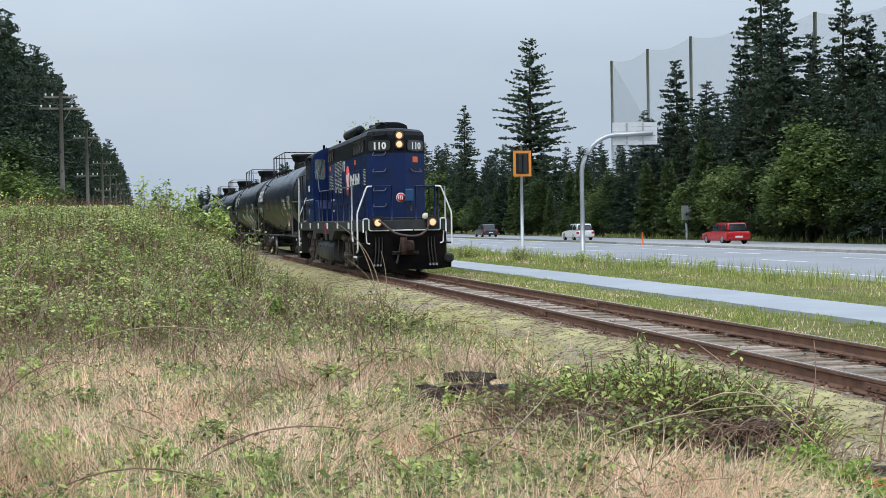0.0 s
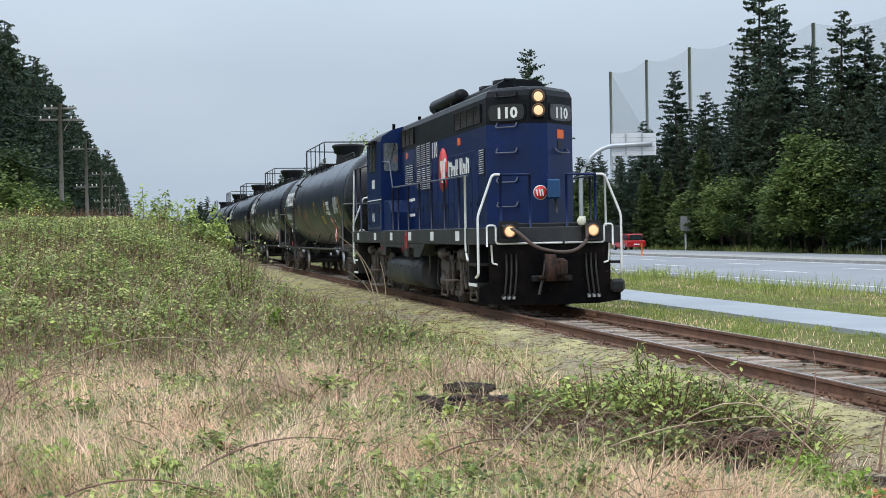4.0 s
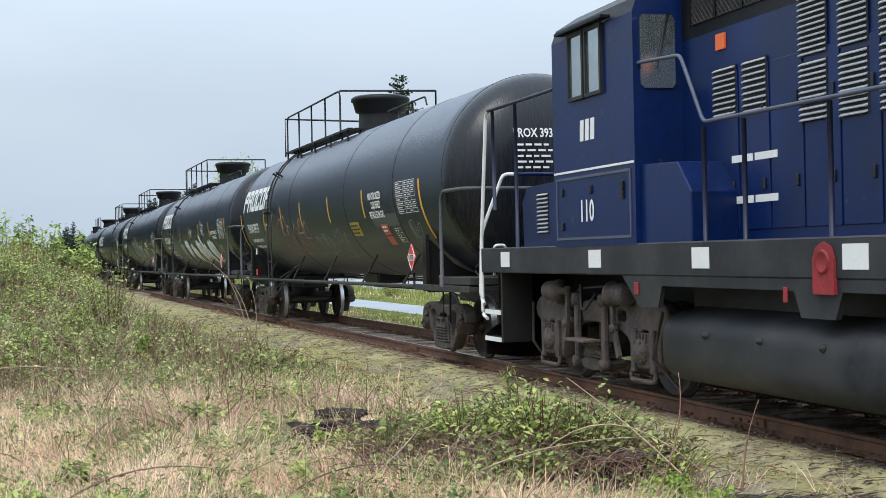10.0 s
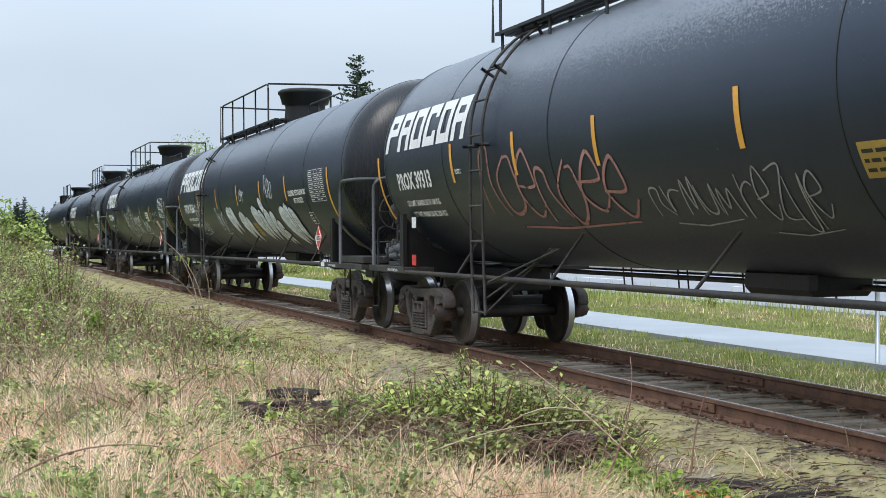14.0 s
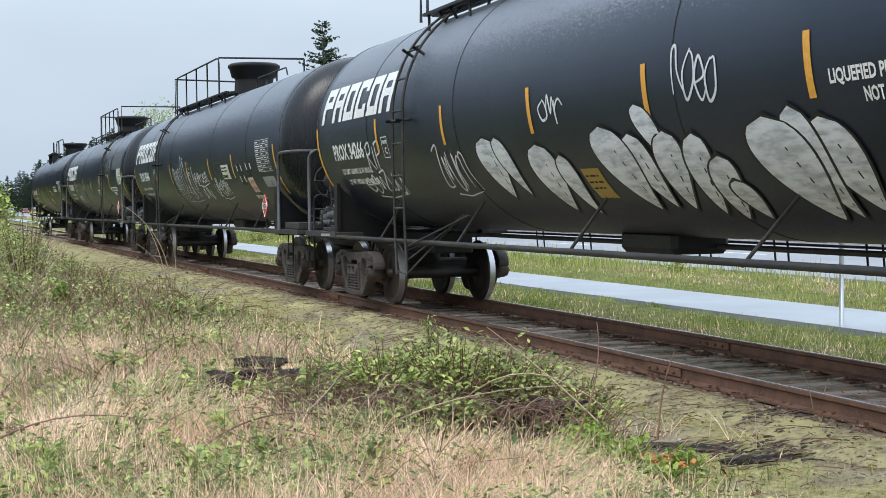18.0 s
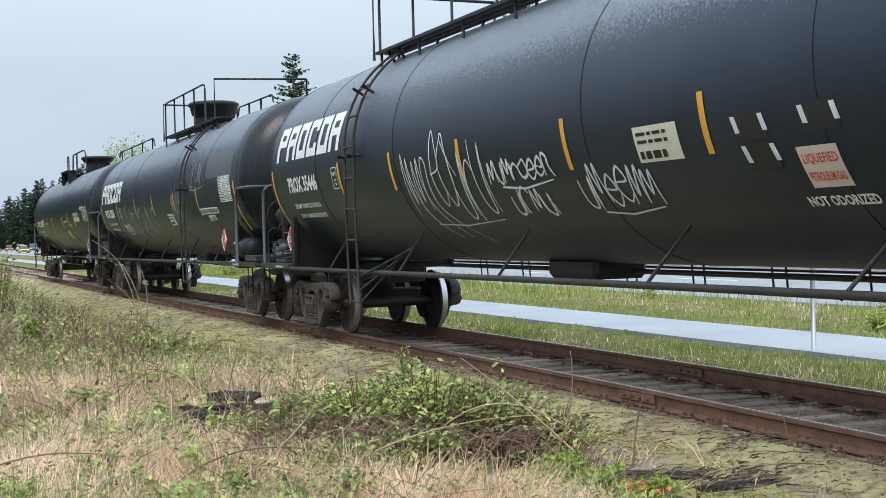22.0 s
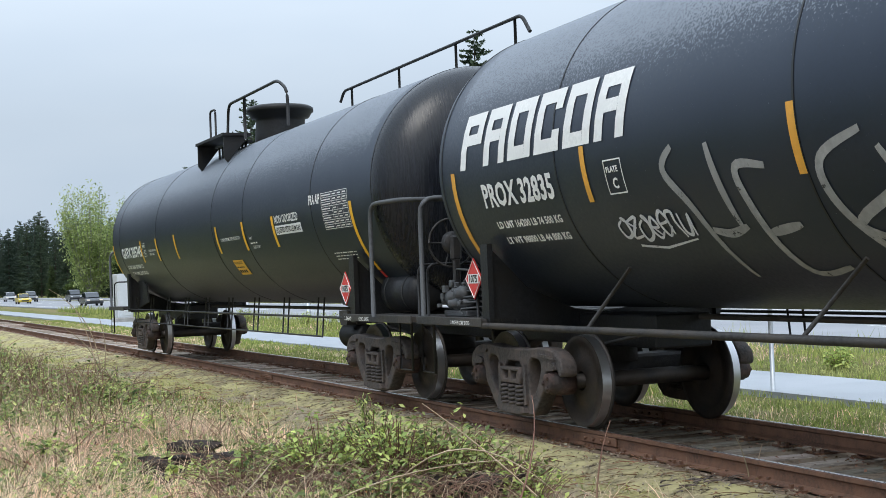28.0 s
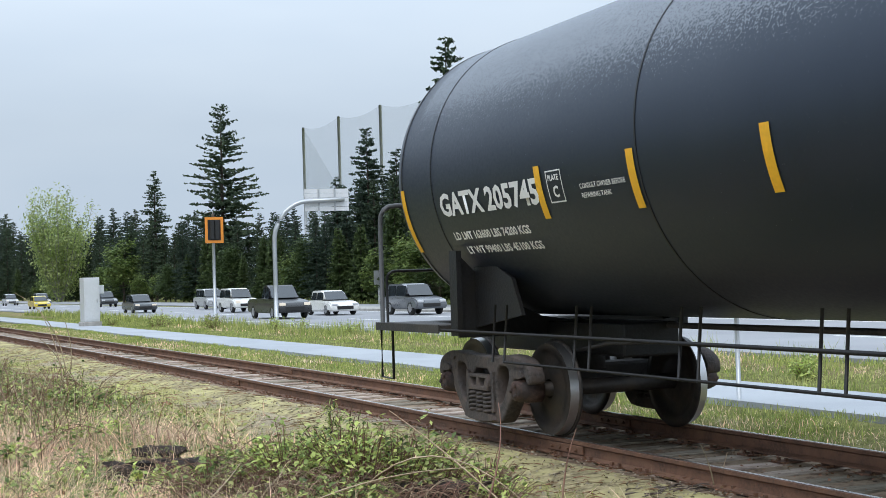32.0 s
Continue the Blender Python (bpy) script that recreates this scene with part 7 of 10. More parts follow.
    lathe(bm, [(0.0, 0.150), (-0.012, 0.150), (-0.012, 0.0)], 28, "x", (-LC, -0.03, 2.38))
    em = part("emblem", bm, W, e, "round red emblem with white slanted strokes")
    bm = bmesh.new()
    lathe(bm, [(-0.012, 0.135), (-0.016, 0.135), (-0.016, 0.0)], 28, "x", (-LC, -0.03, 2.38))
    part("emblem_disc", bm, M["red"], em)
    for k in (-0.05, 0.015, 0.07):
        bm = bmesh.new()
        prism(bm, [(-0.03 - k + 0.025, 2.315), (-0.03 - k, 2.315), (-0.03 - k + 0.02, 2.445), (-0.03 - k + 0.055, 2.445)], -LC - 0.020, -LC - 0.017, plane="yz")
        part("emblem_stroke", bm, W, em)
    bm = bmesh.new()
    box(bm, -0.14 - LC, 0.0 - LC, -0.42, -0.16, 2.25, 2.65, 0.03)
    part("jumper_box", bm, M["blue_box"], e, "bright blue jumper box")
    handrail_part(e, [(-0.1 - LC, -0.32, 2.26), (-0.12 - LC, -0.34, 1.95)], 0.03, "jumper_cable", M["ink"])
    bm = bmesh.new()
    box(bm, -0.6 - LC, 0.05 - LC, -0.75, 0.75, 1.66, 1.76, 0.02)
    part("front_ledge", bm, M["black"], e)
    # side emblem and lettering shapes
    y = HW + 0.018
    bm = bmesh.new()
    lathe(bm, [(y - 0.004, 0.0), (y - 0.004, 0.5), (y + 0.003, 0.5), (y + 0.003, 0.0)], 40, "y", (0, 0, 0))
    em = part("emblem", bm, M["red"], e, "large red oval emblem with white slanted strokes")
    em.matrix_basis = pose(4.62 - LC, 0, 3.06) @ Matrix.Diagonal((0.96, 1, 1.04, 1))
    for (u0, u1, lo, hi, lean) in ((-0.30, -0.13, -0.28, 0.22, 0.13), (-0.06, 0.08, -0.28, 0.22, 0.10), (0.10, 0.20, -0.28, 0.0, 0.06), (0.12, 0.36, 0.18, 0.26, 0.0), (0.16, 0.28, -0.02, 0.18, -0.06)):
        bm = bmesh.new()
        prism(bm, [(-(u0 + lean), lo), (-(u1 + lean), lo), (-u1, hi), (-u0, hi)], y + 0.004, y + 0.008)
        part("emblem_stroke", bm, W, em)
    flat_text("110", 5.86, 3.42, 0.36, 0.64, e, y, W, "number")
    wm = [(0.0, 0.34, 0.36), (0.40, 0.26, 0.24), (0.72, 0.08, 0.36), (0.84, 0.08, 0.36), (1.12, 0.10, 0.36), (1.30, 0.08, 0.36), (1.44, 0.22, 0.24), (1.72, 0.26, 0.36)]
    for k, (u, w_, h_) in enumerate(wm):
        bm = bmesh.new()
        a_ = 4.05 - LC - u
        if w_ > 0.2:
            for s0, s1, z0, z1 in ((0, 0.09, 0, h_), (w_ - 0.09, w_, 0, h_ * 0.9), (0.09, w_ - 0.09, h_ * 0.62, h_ * 0.9)):
                box(bm, a_ - s1, a_ - s0, y - 0.002, y + 0.004, 2.88 + z0, 2.88 + z1)
        else:
            box(bm, a_ - w_, a_, y - 0.002, y + 0.004, 2.88, 2.88 + h_)
        part("wordmark_block", bm, W, e)
    for k in range(3):
        bm = bmesh.new()
        a_ = 11.35 - LC - k * 0.15
        prism(bm, [(a_, 2.86), (a_ - 0.10, 2.86), (a_ - 0.12, 3.1), (a_ - 0.02, 3.1)], 1.5, 1.506)
        part("wordmark_block", bm, W, e)
    flat_text("110", 11.4, 1.95, 0.24, 0.42, e, 1.506, W, "number")
    for a_, z, s_ in ((9.05, 3.66, 0.09), (3.0, 3.62, 0.1)):
        bm = bmesh.new()
        box(bm, a_ - s_ - LC, a_ + s_ - LC, HW, HW + 0.02, z - 0.08, z + 0.08)
        part("orange_plate", bm, M["orange"], e)
    # side handrails
    for sgn in (1, -1):
        yy = sgn * 1.44
        pts = [(0.22, 2.74), (8.5, 2.80), (8.95, 3.5), (10.2, 3.58)]
        handrail_part(e, bend([(a_ - LC, yy, z) for a_, z in pts], 0.08), 0.02, "side_handrail", M["handrail"], "thin blue side handrail")
        for a_ in (1.0, 2.35, 3.7, 5.05, 6.4, 7.75, 8.5):
            handrail_part(e, [(a_ - LC, yy, 1.4), (a_ - LC, yy, 2.76)], 0.024, "stanchion", M["handrail_dark"])
        handrail_part(e, [(12.2 - LC, sgn * 1.48, 3.57), (14.68 - LC, sgn * 1.48, 3.57)], 0.024, "side_handrail", M["handrail_dark"])
        handrail_part(e, bend([(14.66 - LC, sgn * 1.48, 3.57), (14.76 - LC, sgn * 1.48, 3.50), (15.05 - LC, sgn * 1.48, 1.75), (15.12 - LC, sgn * 1.48, 1.0), (14.97 - LC, sgn * 1.48, 0.90)], 0.1), 0.026, "grab_rail", W, "white grab rail")
        for a_, lo in ((14.5, 2.2), (13.6, 1.68)):
            handrail_part(e, [(a_ - LC, sgn * 1.46, lo), (a_ - LC, sgn * 1.47, 3.56)], 0.026, "stanchion", M["handrail_dark"])
    blomberg(e, 2.2 - LC)
    blomberg(e, 11.85 - LC)
    CARS.append((e, 2.2, 11.8))


M["pane"] = mat("cab_glass", (0.40, 0.46, 0.47), 0.14, 0.85, scale=3, vary=0.2)
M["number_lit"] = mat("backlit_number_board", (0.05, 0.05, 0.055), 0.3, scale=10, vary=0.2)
M["handrail"] = mat("blue_grey_rail_paint", (0.07, 0.08, 0.12), 0.5, scale=20, vary=0.3)
M["handrail_dark"] = mat("dark_blue_rail_paint", (0.012, 0.016, 0.045), 0.5, scale=20, vary=0.3)
locomotive()


# ---- background: forest, poles, signs, net, cars ----
def mesh_np(name, V, F, materials, uvsmooth=False):
    me = bpy.data.meshes.new(name)
    V, F = np.asarray(V, dtype=np.float32), np.asarray(F, dtype=np.int32)
    k = F.shape[1]
    me.vertices.add(len(V))
    me.vertices.foreach_set("co", V.ravel())
    me.loops.add(F.size)
    me.loops.foreach_set("vertex_index", F.ravel())
    me.polygons.add(len(F))
    me.polygons.foreach_set("loop_start", np.arange(0, F.size, k, dtype=np.int32))
    me.update(calc_edges=True)
    for m_ in materials if isinstance(materials, (list, tuple)) else [materials]:
        me.materials.append(m_)
    return me


def leaf_mat(name, color, color2, rand=0.35, trans=0.25, rough=0.6):
    """Foliage: two greens, a shift from leaf to leaf, some light passing through."""
    m = mat(name, color, rough, scale=3.0, vary=0.3, color2=color2, scale2=0.6, rand=rand, spec=0.25)
    nt = m.node_tree
    b = nt.nodes["Principled BSDF"]
    out = nt.nodes["Material Output"]
    tr = nt.nodes.new("ShaderNodeBsdfTranslucent")
    mx = nt.nodes.new("ShaderNodeMixShader")
    mx.inputs[0].default_value = trans
    src = b.inputs["Base Color"].links[0].from_socket
    nt.links.new(src, tr.inputs[0])
    nt.links.new(b.outputs[0], mx.inputs[1])
    nt.links.new(tr.outputs[0], mx.inputs[2])
    nt.links.new(mx.outputs[0], out.inputs[0])
    return m


M["fir"] = leaf_mat("fir_needles", (0.040, 0.064, 0.038), (0.062, 0.088, 0.044), 0.35, 0.1)
M["fir2"] = leaf_mat("fir_needles_blue", (0.036, 0.060, 0.042), (0.052, 0.078, 0.050), 0.3, 0.1)
M["cedar"] = leaf_mat("cedar_green", (0.055, 0.085, 0.030), (0.075, 0.11, 0.036), 0.3, 0.15)
M["spring"] = leaf_mat("spring_leaves", (0.105, 0.155, 0.042), (0.15, 0.20, 0.06), 0.3, 0.35)
M["maple"] = leaf_mat("broad_leaves", (0.052, 0.085, 0.03), (0.08, 0.118, 0.042), 0.35, 0.25)
M["bark"] = mat("bark", (0.07, 0.055, 0.042), 0.95, bump=0.8, scale=8, vary=0.4, stretch=(3, 3, 0.5))


def conifer(name, h, seed, spread=0.17, bare=0.06, material="fir", dens=1.0, droop=0.35):
    """A tapered trunk with whorls of drooping branches, each with many side twigs."""
    rs = np.random.RandomState(seed)
    e = new(name)
    bm = bmesh.new()
    tube(bm, [(0, 0, -0.4), (0.03 * h * 0.1, 0, h * 0.35), (0, 0.02 * h * 0.1, h * 0.7), (0, 0, h * 0.99)], [h * 0.014, h * 0.011, h * 0.006, 0.02], 7)
    part("trunk", bm, M["bark"], e)
    V = []
    z = h * bare
    while z < h * 0.985:
        f = 1 - z / h
        L0 = h * spread * (f ** 0.7) * (0.55 + 0.45 * min(1, (z / h) / 0.16)) + 0.22
        for b in range(int(5 + 3 * f + rs.rand() * 2)):
            a = rs.rand() * 6.283
            L = L0 * (0.32 + 0.78 * rs.rand() ** 0.8)
            zb = z + h * 0.03 * (rs.rand() - 0.5)
            up0 = 0.42 - 0.62 * f * rs.rand()
            n = max(6, int(L / 0.060 * dens))
            t = np.sort(rs.rand(n) ** 0.8)
            zz = zb + L * (up0 * t - droop * 1.25 * t * t + 0.22 * t ** 3)
            ax = np.stack([np.cos(a) * L * t, np.sin(a) * L * t, zz], -1)
            tl = (0.30 + 0.05 * L0) * (1.25 - 0.7 * t) * (0.6 + 0.8 * rs.rand(n))
            sd = np.where(rs.rand(n) < 0.5, -1, 1) * (0.15 + 1.1 * rs.rand(n))
            d = np.stack([np.cos(a + sd), np.sin(a + sd), -0.55 * rs.rand(n) + 0.1], -1)
            tip = ax + d * tl[:, None]
            w = rs.normal(size=(n, 3)) * np.array([0.095, 0.095, 0.105])
            q = ax + d * (tl * 0.45)[:, None]
            V.append(np.stack([ax, q + w, tip, ax, tip, q - w], 1))
        z += h * 0.019 * (0.7 + 0.6 * rs.rand()) + 0.06
    V = np.concatenate(V).reshape(-1, 3)
    F = np.arange(len(V), dtype=np.int32).reshape(-1, 3)
    crown = new("crown", mesh_np("crown", V, F, M[material]))
    crown.parent = e
    return e


def leafy(name, h, w, seed, material="maple", n=5200, size=0.24, blobs=26, stem=True, tall=1.0):
    """A trunk with forked limbs and leaves gathered in loose clumps with gaps."""
    rs = np.random.RandomState(seed)
    e = new(name)
    cs = []
    bm = bmesh.new()
    if stem:
        tube(bm, [(0, 0, -0.3), (0.05, 0, h * 0.3), (0, 0.1, h * 0.6)], [h * 0.018 + 0.02, h * 0.012 + 0.02, 0.03], 7)
    for k in range(blobs):
        a = rs.rand() * 6.283
        t = rs.rand() ** 0.8
        zz = h * (0.16 + 0.80 * t)
        r = w * 0.5 * np.sqrt(rs.rand()) * (1.0 - 0.75 * max(0, t - 0.45) / 0.55) * (0.65 + 0.35 * min(1, t / 0.2))
        c = np.array([np.cos(a) * r, np.sin(a) * r, zz])
        cs.append((c, (0.5 + 0.5 * rs.rand()) * w * 0.22))
        tube(bm, [(0, 0, max(0.02, zz * 0.45)), tuple(c * np.array([0.5, 0.5, 0.85])), tuple(c)], [0.03 + h * 0.003, 0.025, 0.01], 5)
    part("trunk", bm, M["bark"], e)
    per = n // blobs
    P = []
    for c, r in cs:
        q = rs.normal(size=(per, 3)) * np.array([r, r, r * 0.8 * tall]) * 0.62 + c
        P.append(q)
    P = np.vstack(P)
    P[:, 2] = np.maximum(P[:, 2], 0.1)
    crown = new("crown", leaf_cloud(P, size, rs, M[material]))
    crown.parent = e
    return e


def leaf_cloud(P, size, rs, material, flat=0.5, long=1.5, name="crown"):
    """Folded pointed leaves at the places P, each turned its own way."""
    n = len(P)
    a = rs.rand(n) * 6.283
    tilt = (rs.rand(n) - 0.5) * 2.2 * flat
    s = np.broadcast_to(size, n) * (0.6 + 0.8 * rs.rand(n))
    d = np.stack([np.cos(a) * np.cos(tilt), np.sin(a) * np.cos(tilt), np.sin(tilt)], -1)
    side = np.stack([-np.sin(a), np.cos(a), (rs.rand(n) - 0.5) * 1.6], -1)
    side /= np.linalg.norm(side, axis=1)[:, None]
    nr = np.cross(d, side)
    base, tip = P - d * (s * long * 0.5)[:, None], P + d * (s * long * 0.5)[:, None]
    l = P + side * (s * 0.45)[:, None] + nr * (s * 0.14)[:, None]
    r = P - side * (s * 0.45)[:, None] + nr * (s * 0.14)[:, None]
    V = np.stack([base, r, tip, l], 1).reshape(-1, 3)
    i = np.arange(n, dtype=np.int32)[:, None] * 4
    F = np.concatenate([i + np.array([0, 1, 2]), i + np.array([0, 2, 3])], 1).reshape(-1, 3)
    return mesh_np(name, V, F, material)


def spot(az, lat):
    """The place where the sight line at az (degrees to the left) crosses that distance beside the track."""
    t = radians(az)
    lo, hi = 5.0, 640.0
    for _ in range(40):
        mid = (lo + hi) / 2
        if to_line(-math.sin(t) * mid, math.cos(t) * mid)[1] < lat:
            lo = mid
        else:
            hi = mid
    return -math.sin(t) * lo, math.cos(t) * lo, lo


def hide(ob):
    """Moves a pattern tree out of view, to an added treeline behind the camera."""
    ob.matrix_world = pose(random.uniform(-40, 40), -90 - random.uniform(0, 30), -0.2)


PATTERN = []
for k in range(6):
    c = conifer("fir_tree", 22, 100 + k, spread=(0.23, 0.25, 0.22, 0.27, 0.24, 0.26)[k], material=("fir", "fir2")[k % 2], dens=(1.0, 1.15, 0.9)[k % 3])
    tagged(c, "tall dark green fir tree with drooping branches", "tree", "roadside forest")
    PATTERN.append(c)
OPEN_FIR = conifer("fir_tree", 24, 77, spread=0.33, bare=0.2, dens=0.85, droop=0.28)
tagged(OPEN_FIR, "tall fir tree with open tiered branches, standing alone", "tree", "roadside forest")
CEDAR = conifer("cedar_tree", 10, 55, spread=0.21, material="cedar", dens=1.4)
tagged(CEDAR, "bright green young cedar tree at the roadside", "tree", "roadside hedge")
MAPLE = leafy("broadleaf_tree", 10, 6.0, 31, "maple", 8500, 0.24, blobs=44)
tagged(MAPLE, "leafy green broadleaf tree at the forest edge", "tree", "roadside hedge")
SPRING = leafy("spring_shrub", 6.5, 4.6, 33, "spring", 4200, 0.22)
tagged(SPRING, "light green shrub in young leaf", "shrub", "roadside hedge")


def plant(ob, x, y, h, base_h, rz, z=-0.25):
    c = copy_thing(ob, pose(x, y, z, 0, 0, rz))
    c.scale = (h / base_h,) * 3
    return c


rf = random.Random(9)


def fir_at(az, lat, el, pattern=None, base=22):
    x, y, d = spot(az, lat)
    h = 1.62 + d * math.tan(radians(el)) + 0.25
    return plant(pattern or rf.choice(PATTERN), x, y, h, base, rf.uniform(0, 360))


# single trees that stand out
fir_at(-3.8, 44, 7.75, OPEN_FIR, 24)
for az, lat, el in ((-1.0, 44, 5.0), (-9.95, 42, 6.7), (-13.45, 46, 10.4), (-14.25, 43, 9.2), (-16.7, 43, 8.8), (-18.4, 44, 7.4), (-12.6, 44, 7.2), (-11.2, 45, 5.8), (-15.5, 45, 7.6),
                    (-17.6, 45, 8.2), (-19.6, 43, 9.4), (-20.4, 42, 10.2), (-21.3, 43, 11.2), (-22.4, 42, 11.4), (-23.8, 42, 11.6), (0.15, 48, 3.3), (-8.6, 46, 4.6), (-0.2, 50, 3.4), (0.7, 48, 3.45), (1.3, 50, 3.1)):
    fir_at(az, lat, el)
# the wood's edge and depth: lower fill from left to right
TOPS = [(6.2, 2.9), (5.0, 3.3), (4.0, 3.0), (2.0, 3.2), (0.5, 3.2), (-1.8, 3.3), (-2.6, 3.5), (-5.0, 3.1), (-6.5, 3.3), (-8.0, 3.6), (-9.3, 5.0), (-10.8, 5.2), (-12.2, 6.2), (-13.8, 7.6), (-15.2, 6.9), (-16.4, 7.3), (-18.0, 7.4), (-19.5, 9.0), (-21, 10.5), (-24, 11.0), (-28, 11.5), (-32, 12)]


def top_at(az):
    for (a0, e0), (a1, e1) in zip(TOPS, TOPS[1:]):
        if a1 <= az <= a0:
            return e0 + (e1 - e0) * (az - a0) / (a1 - a0)
    return 3.0


az = 6.0
while az > -31:
    for lat in (40, 47, 55):
        el = top_at(az) * rf.uniform(0.72, 1.0) * (0.9 if lat == 40 else 1.0)
        fir_at(az + rf.uniform(-0.25, 0.25), lat + rf.uniform(-1.5, 2.5), el)
    az -= 0.36 + 0.030 * max(0, 6 - az) * 0.7
# broadleaf and young trees along the verge
for a in np.arange(4.5, -24, -0.62):
    x, y, d = spot(a + rf.uniform(-0.2, 0.2), 38 + rf.uniform(-0.3, 1.5))
    kind = rf.random()
    pat, bh, h = (CEDAR, 10, rf.uniform(5, 9)) if kind < 0.45 else ((MAPLE, 10, rf.uniform(4, 8)) if kind < 0.8 else (SPRING, 6.5, rf.uniform(3.5, 6)))
    plant(pat, x, y, h, bh, rf.uniform(0, 360))
for a, h in ((-15.2, 8.2), (-15.9, 7.6), (-16.5, 6.8), (-6.2, 7.0), (-5.4, 6.2), (-14.6, 6.0)):
    x, y, d = spot(a, 37.6)
    plant(SPRING if a < -14 else CEDAR, x, y, h, 6.5 if a < -14 else 10, rf.uniform(0, 360))


# the pale spring trees far along the line: many upright limbs
def poplar():
    rs = np.random.RandomState(8)
    e = new("poplar_tree")
    bm = bmesh.new()
    P = []
    for k in range(34):
        a, r = rs.rand() * 6.283, 1.0 + 4.4 * np.sqrt(rs.rand())
        h = 19 * (0.62 + 0.38 * rs.rand()) * (1 - 0.028 * r)
        top = np.array([np.cos(a) * r, np.sin(a) * r, h])
        mid = np.array([np.cos(a) * r * 0.5, np.sin(a) * r * 0.5, h * 0.35])
        tube(bm, [(0.2 * np.cos(a), 0.2 * np.sin(a), 0.0), tuple(mid), tuple(top)], [0.13, 0.09, 0.02], 5)
        for j in range(420):
            t = 0.14 + 0.86 * rs.rand()
            c = mid + (top - mid) * (t - 0.35) / 0.65 if t > 0.35 else mid * (t / 0.35)
            P.append(c + rs.normal(size=3) * np.array([0.6, 0.6, 0.8]))
    part("trunk", bm, M["pale_bark"], e)
    P = np.array(P)
    crown = new("crown", leaf_cloud(P, 0.24, rs, M["spring_pale"], 1.0, 2.0))
    crown.parent = e
    return tagged(e, "tall pale green poplar with upright bare limbs", "tree")


M["pale_bark"] = mat("pale_bark", (0.30, 0.29, 0.25), 0.9, bump=0.4, scale=10, vary=0.25)
M["spring_pale"] = leaf_mat("pale_new_leaves", (0.30, 0.38, 0.13), (0.38, 0.43, 0.19), 0.25, 0.4)
x, y, d = spot(2.9, 34)
pop = poplar()
pop.matrix_world = pose(x, y, -0.3, 0, 0, 40) @ Matrix.Diagonal(((1.62 + d * math.tan(radians(4.65))) / 19,) * 3).to_4x4()
x, y, d = spot(0.35, 37)
w = plant(SPRING, x, y, 1.62 + d * math.tan(radians(2.1)), 6.5, 10)
# wood on the camera's side, behind the pole line
SKYLINE = [(24, 14), (20, 11), (18.2, 9.3), (17.2, 7.9), (16.1, 6.7), (15.2, 5.4), (14.4, 4.2), (13.8, 3.5), (13.5, 2.9), (13.3, 2.2), (12.9, 1.2)]
d = 72.0
while d < 900:
    for off in (11.5, 17.0, 24.0):
        a = 12.48 + math.degrees(math.atan(off / d)) + rf.uniform(-0.1, 0.1)
        for (a0, e0), (a1, e1) in zip(SKYLINE, SKYLINE[1:]):
            if a1 <= a <= a0:
                el = (e0 + (e1 - e0) * (a - a0) / (a1 - a0)) * rf.uniform(0.8, 1.03)
                dd = d + rf.uniform(-2, 2)
                plant(rf.choice(PATTERN), -math.sin(radians(a)) * dd, math.cos(radians(a)) * dd, min(34, 1.9 + dd * math.tan(radians(el))), 22, rf.uniform(0, 360))
    d *= 1.055
for a, d, h in ((17.4, 74, 6.4), (16.5, 76, 4.6), (18.2, 70, 5.2), (17.0, 66, 4.2)):
    t = radians(a)
    plant(MAPLE if h > 5.6 else SPRING, -math.sin(t) * d, math.cos(t) * d, h, 10 if h > 5.6 else 6.5, rf.uniform(0, 360))
# distant grove at the end of the line
for a, d, el in ((10.2, 420, 1.5), (9.9, 450, 1.7), (9.5, 430, 1.2), (9.0, 460, 1.0), (10.7, 400, 0.9), (8.4, 480, 1.4), (7.9, 450, 1.9), (7.3, 460, 2.3), (6.8, 440, 2.6), (11.2, 420, 0.7), (11.9, 430, 0.6), (12.5, 420, 0.9)):
    t = radians(a)
    plant(rf.choice(PATTERN), -math.sin(t) * d, math.cos(t) * d, 1.9 + d * math.tan(radians(el)), 22, rf.uniform(0, 360))
FAR = [(13.2, 1.0), (12.5, 0.9), (11.5, 0.8), (10.2, 1.5), (9.4, 1.3), (8.6, 1.6), (7.6, 2.2), (6.8, 2.6), (5.8, 2.9), (4.6, 3.0)]
a = 13.0
while a > 4.8:
    for (a0, e0), (a1, e1) in zip(FAR, FAR[1:]):
        if a1 <= a <= a0:
            d = rf.uniform(400, 500)
            plant(rf.choice(PATTERN), -math.sin(radians(a)) * d, math.cos(radians(a)) * d, 1.9 + d * math.tan(radians((e0 + (e1 - e0) * (a - a0) / (a1 - a0)) * rf.uniform(0.75, 1.0))), 22, rf.uniform(0, 360))
    a -= 0.16
# added unseen behind the camera, so that the tanks mirror a treeline
for ob in (*PATTERN, OPEN_FIR, CEDAR, MAPLE, SPRING):
    hide(ob)


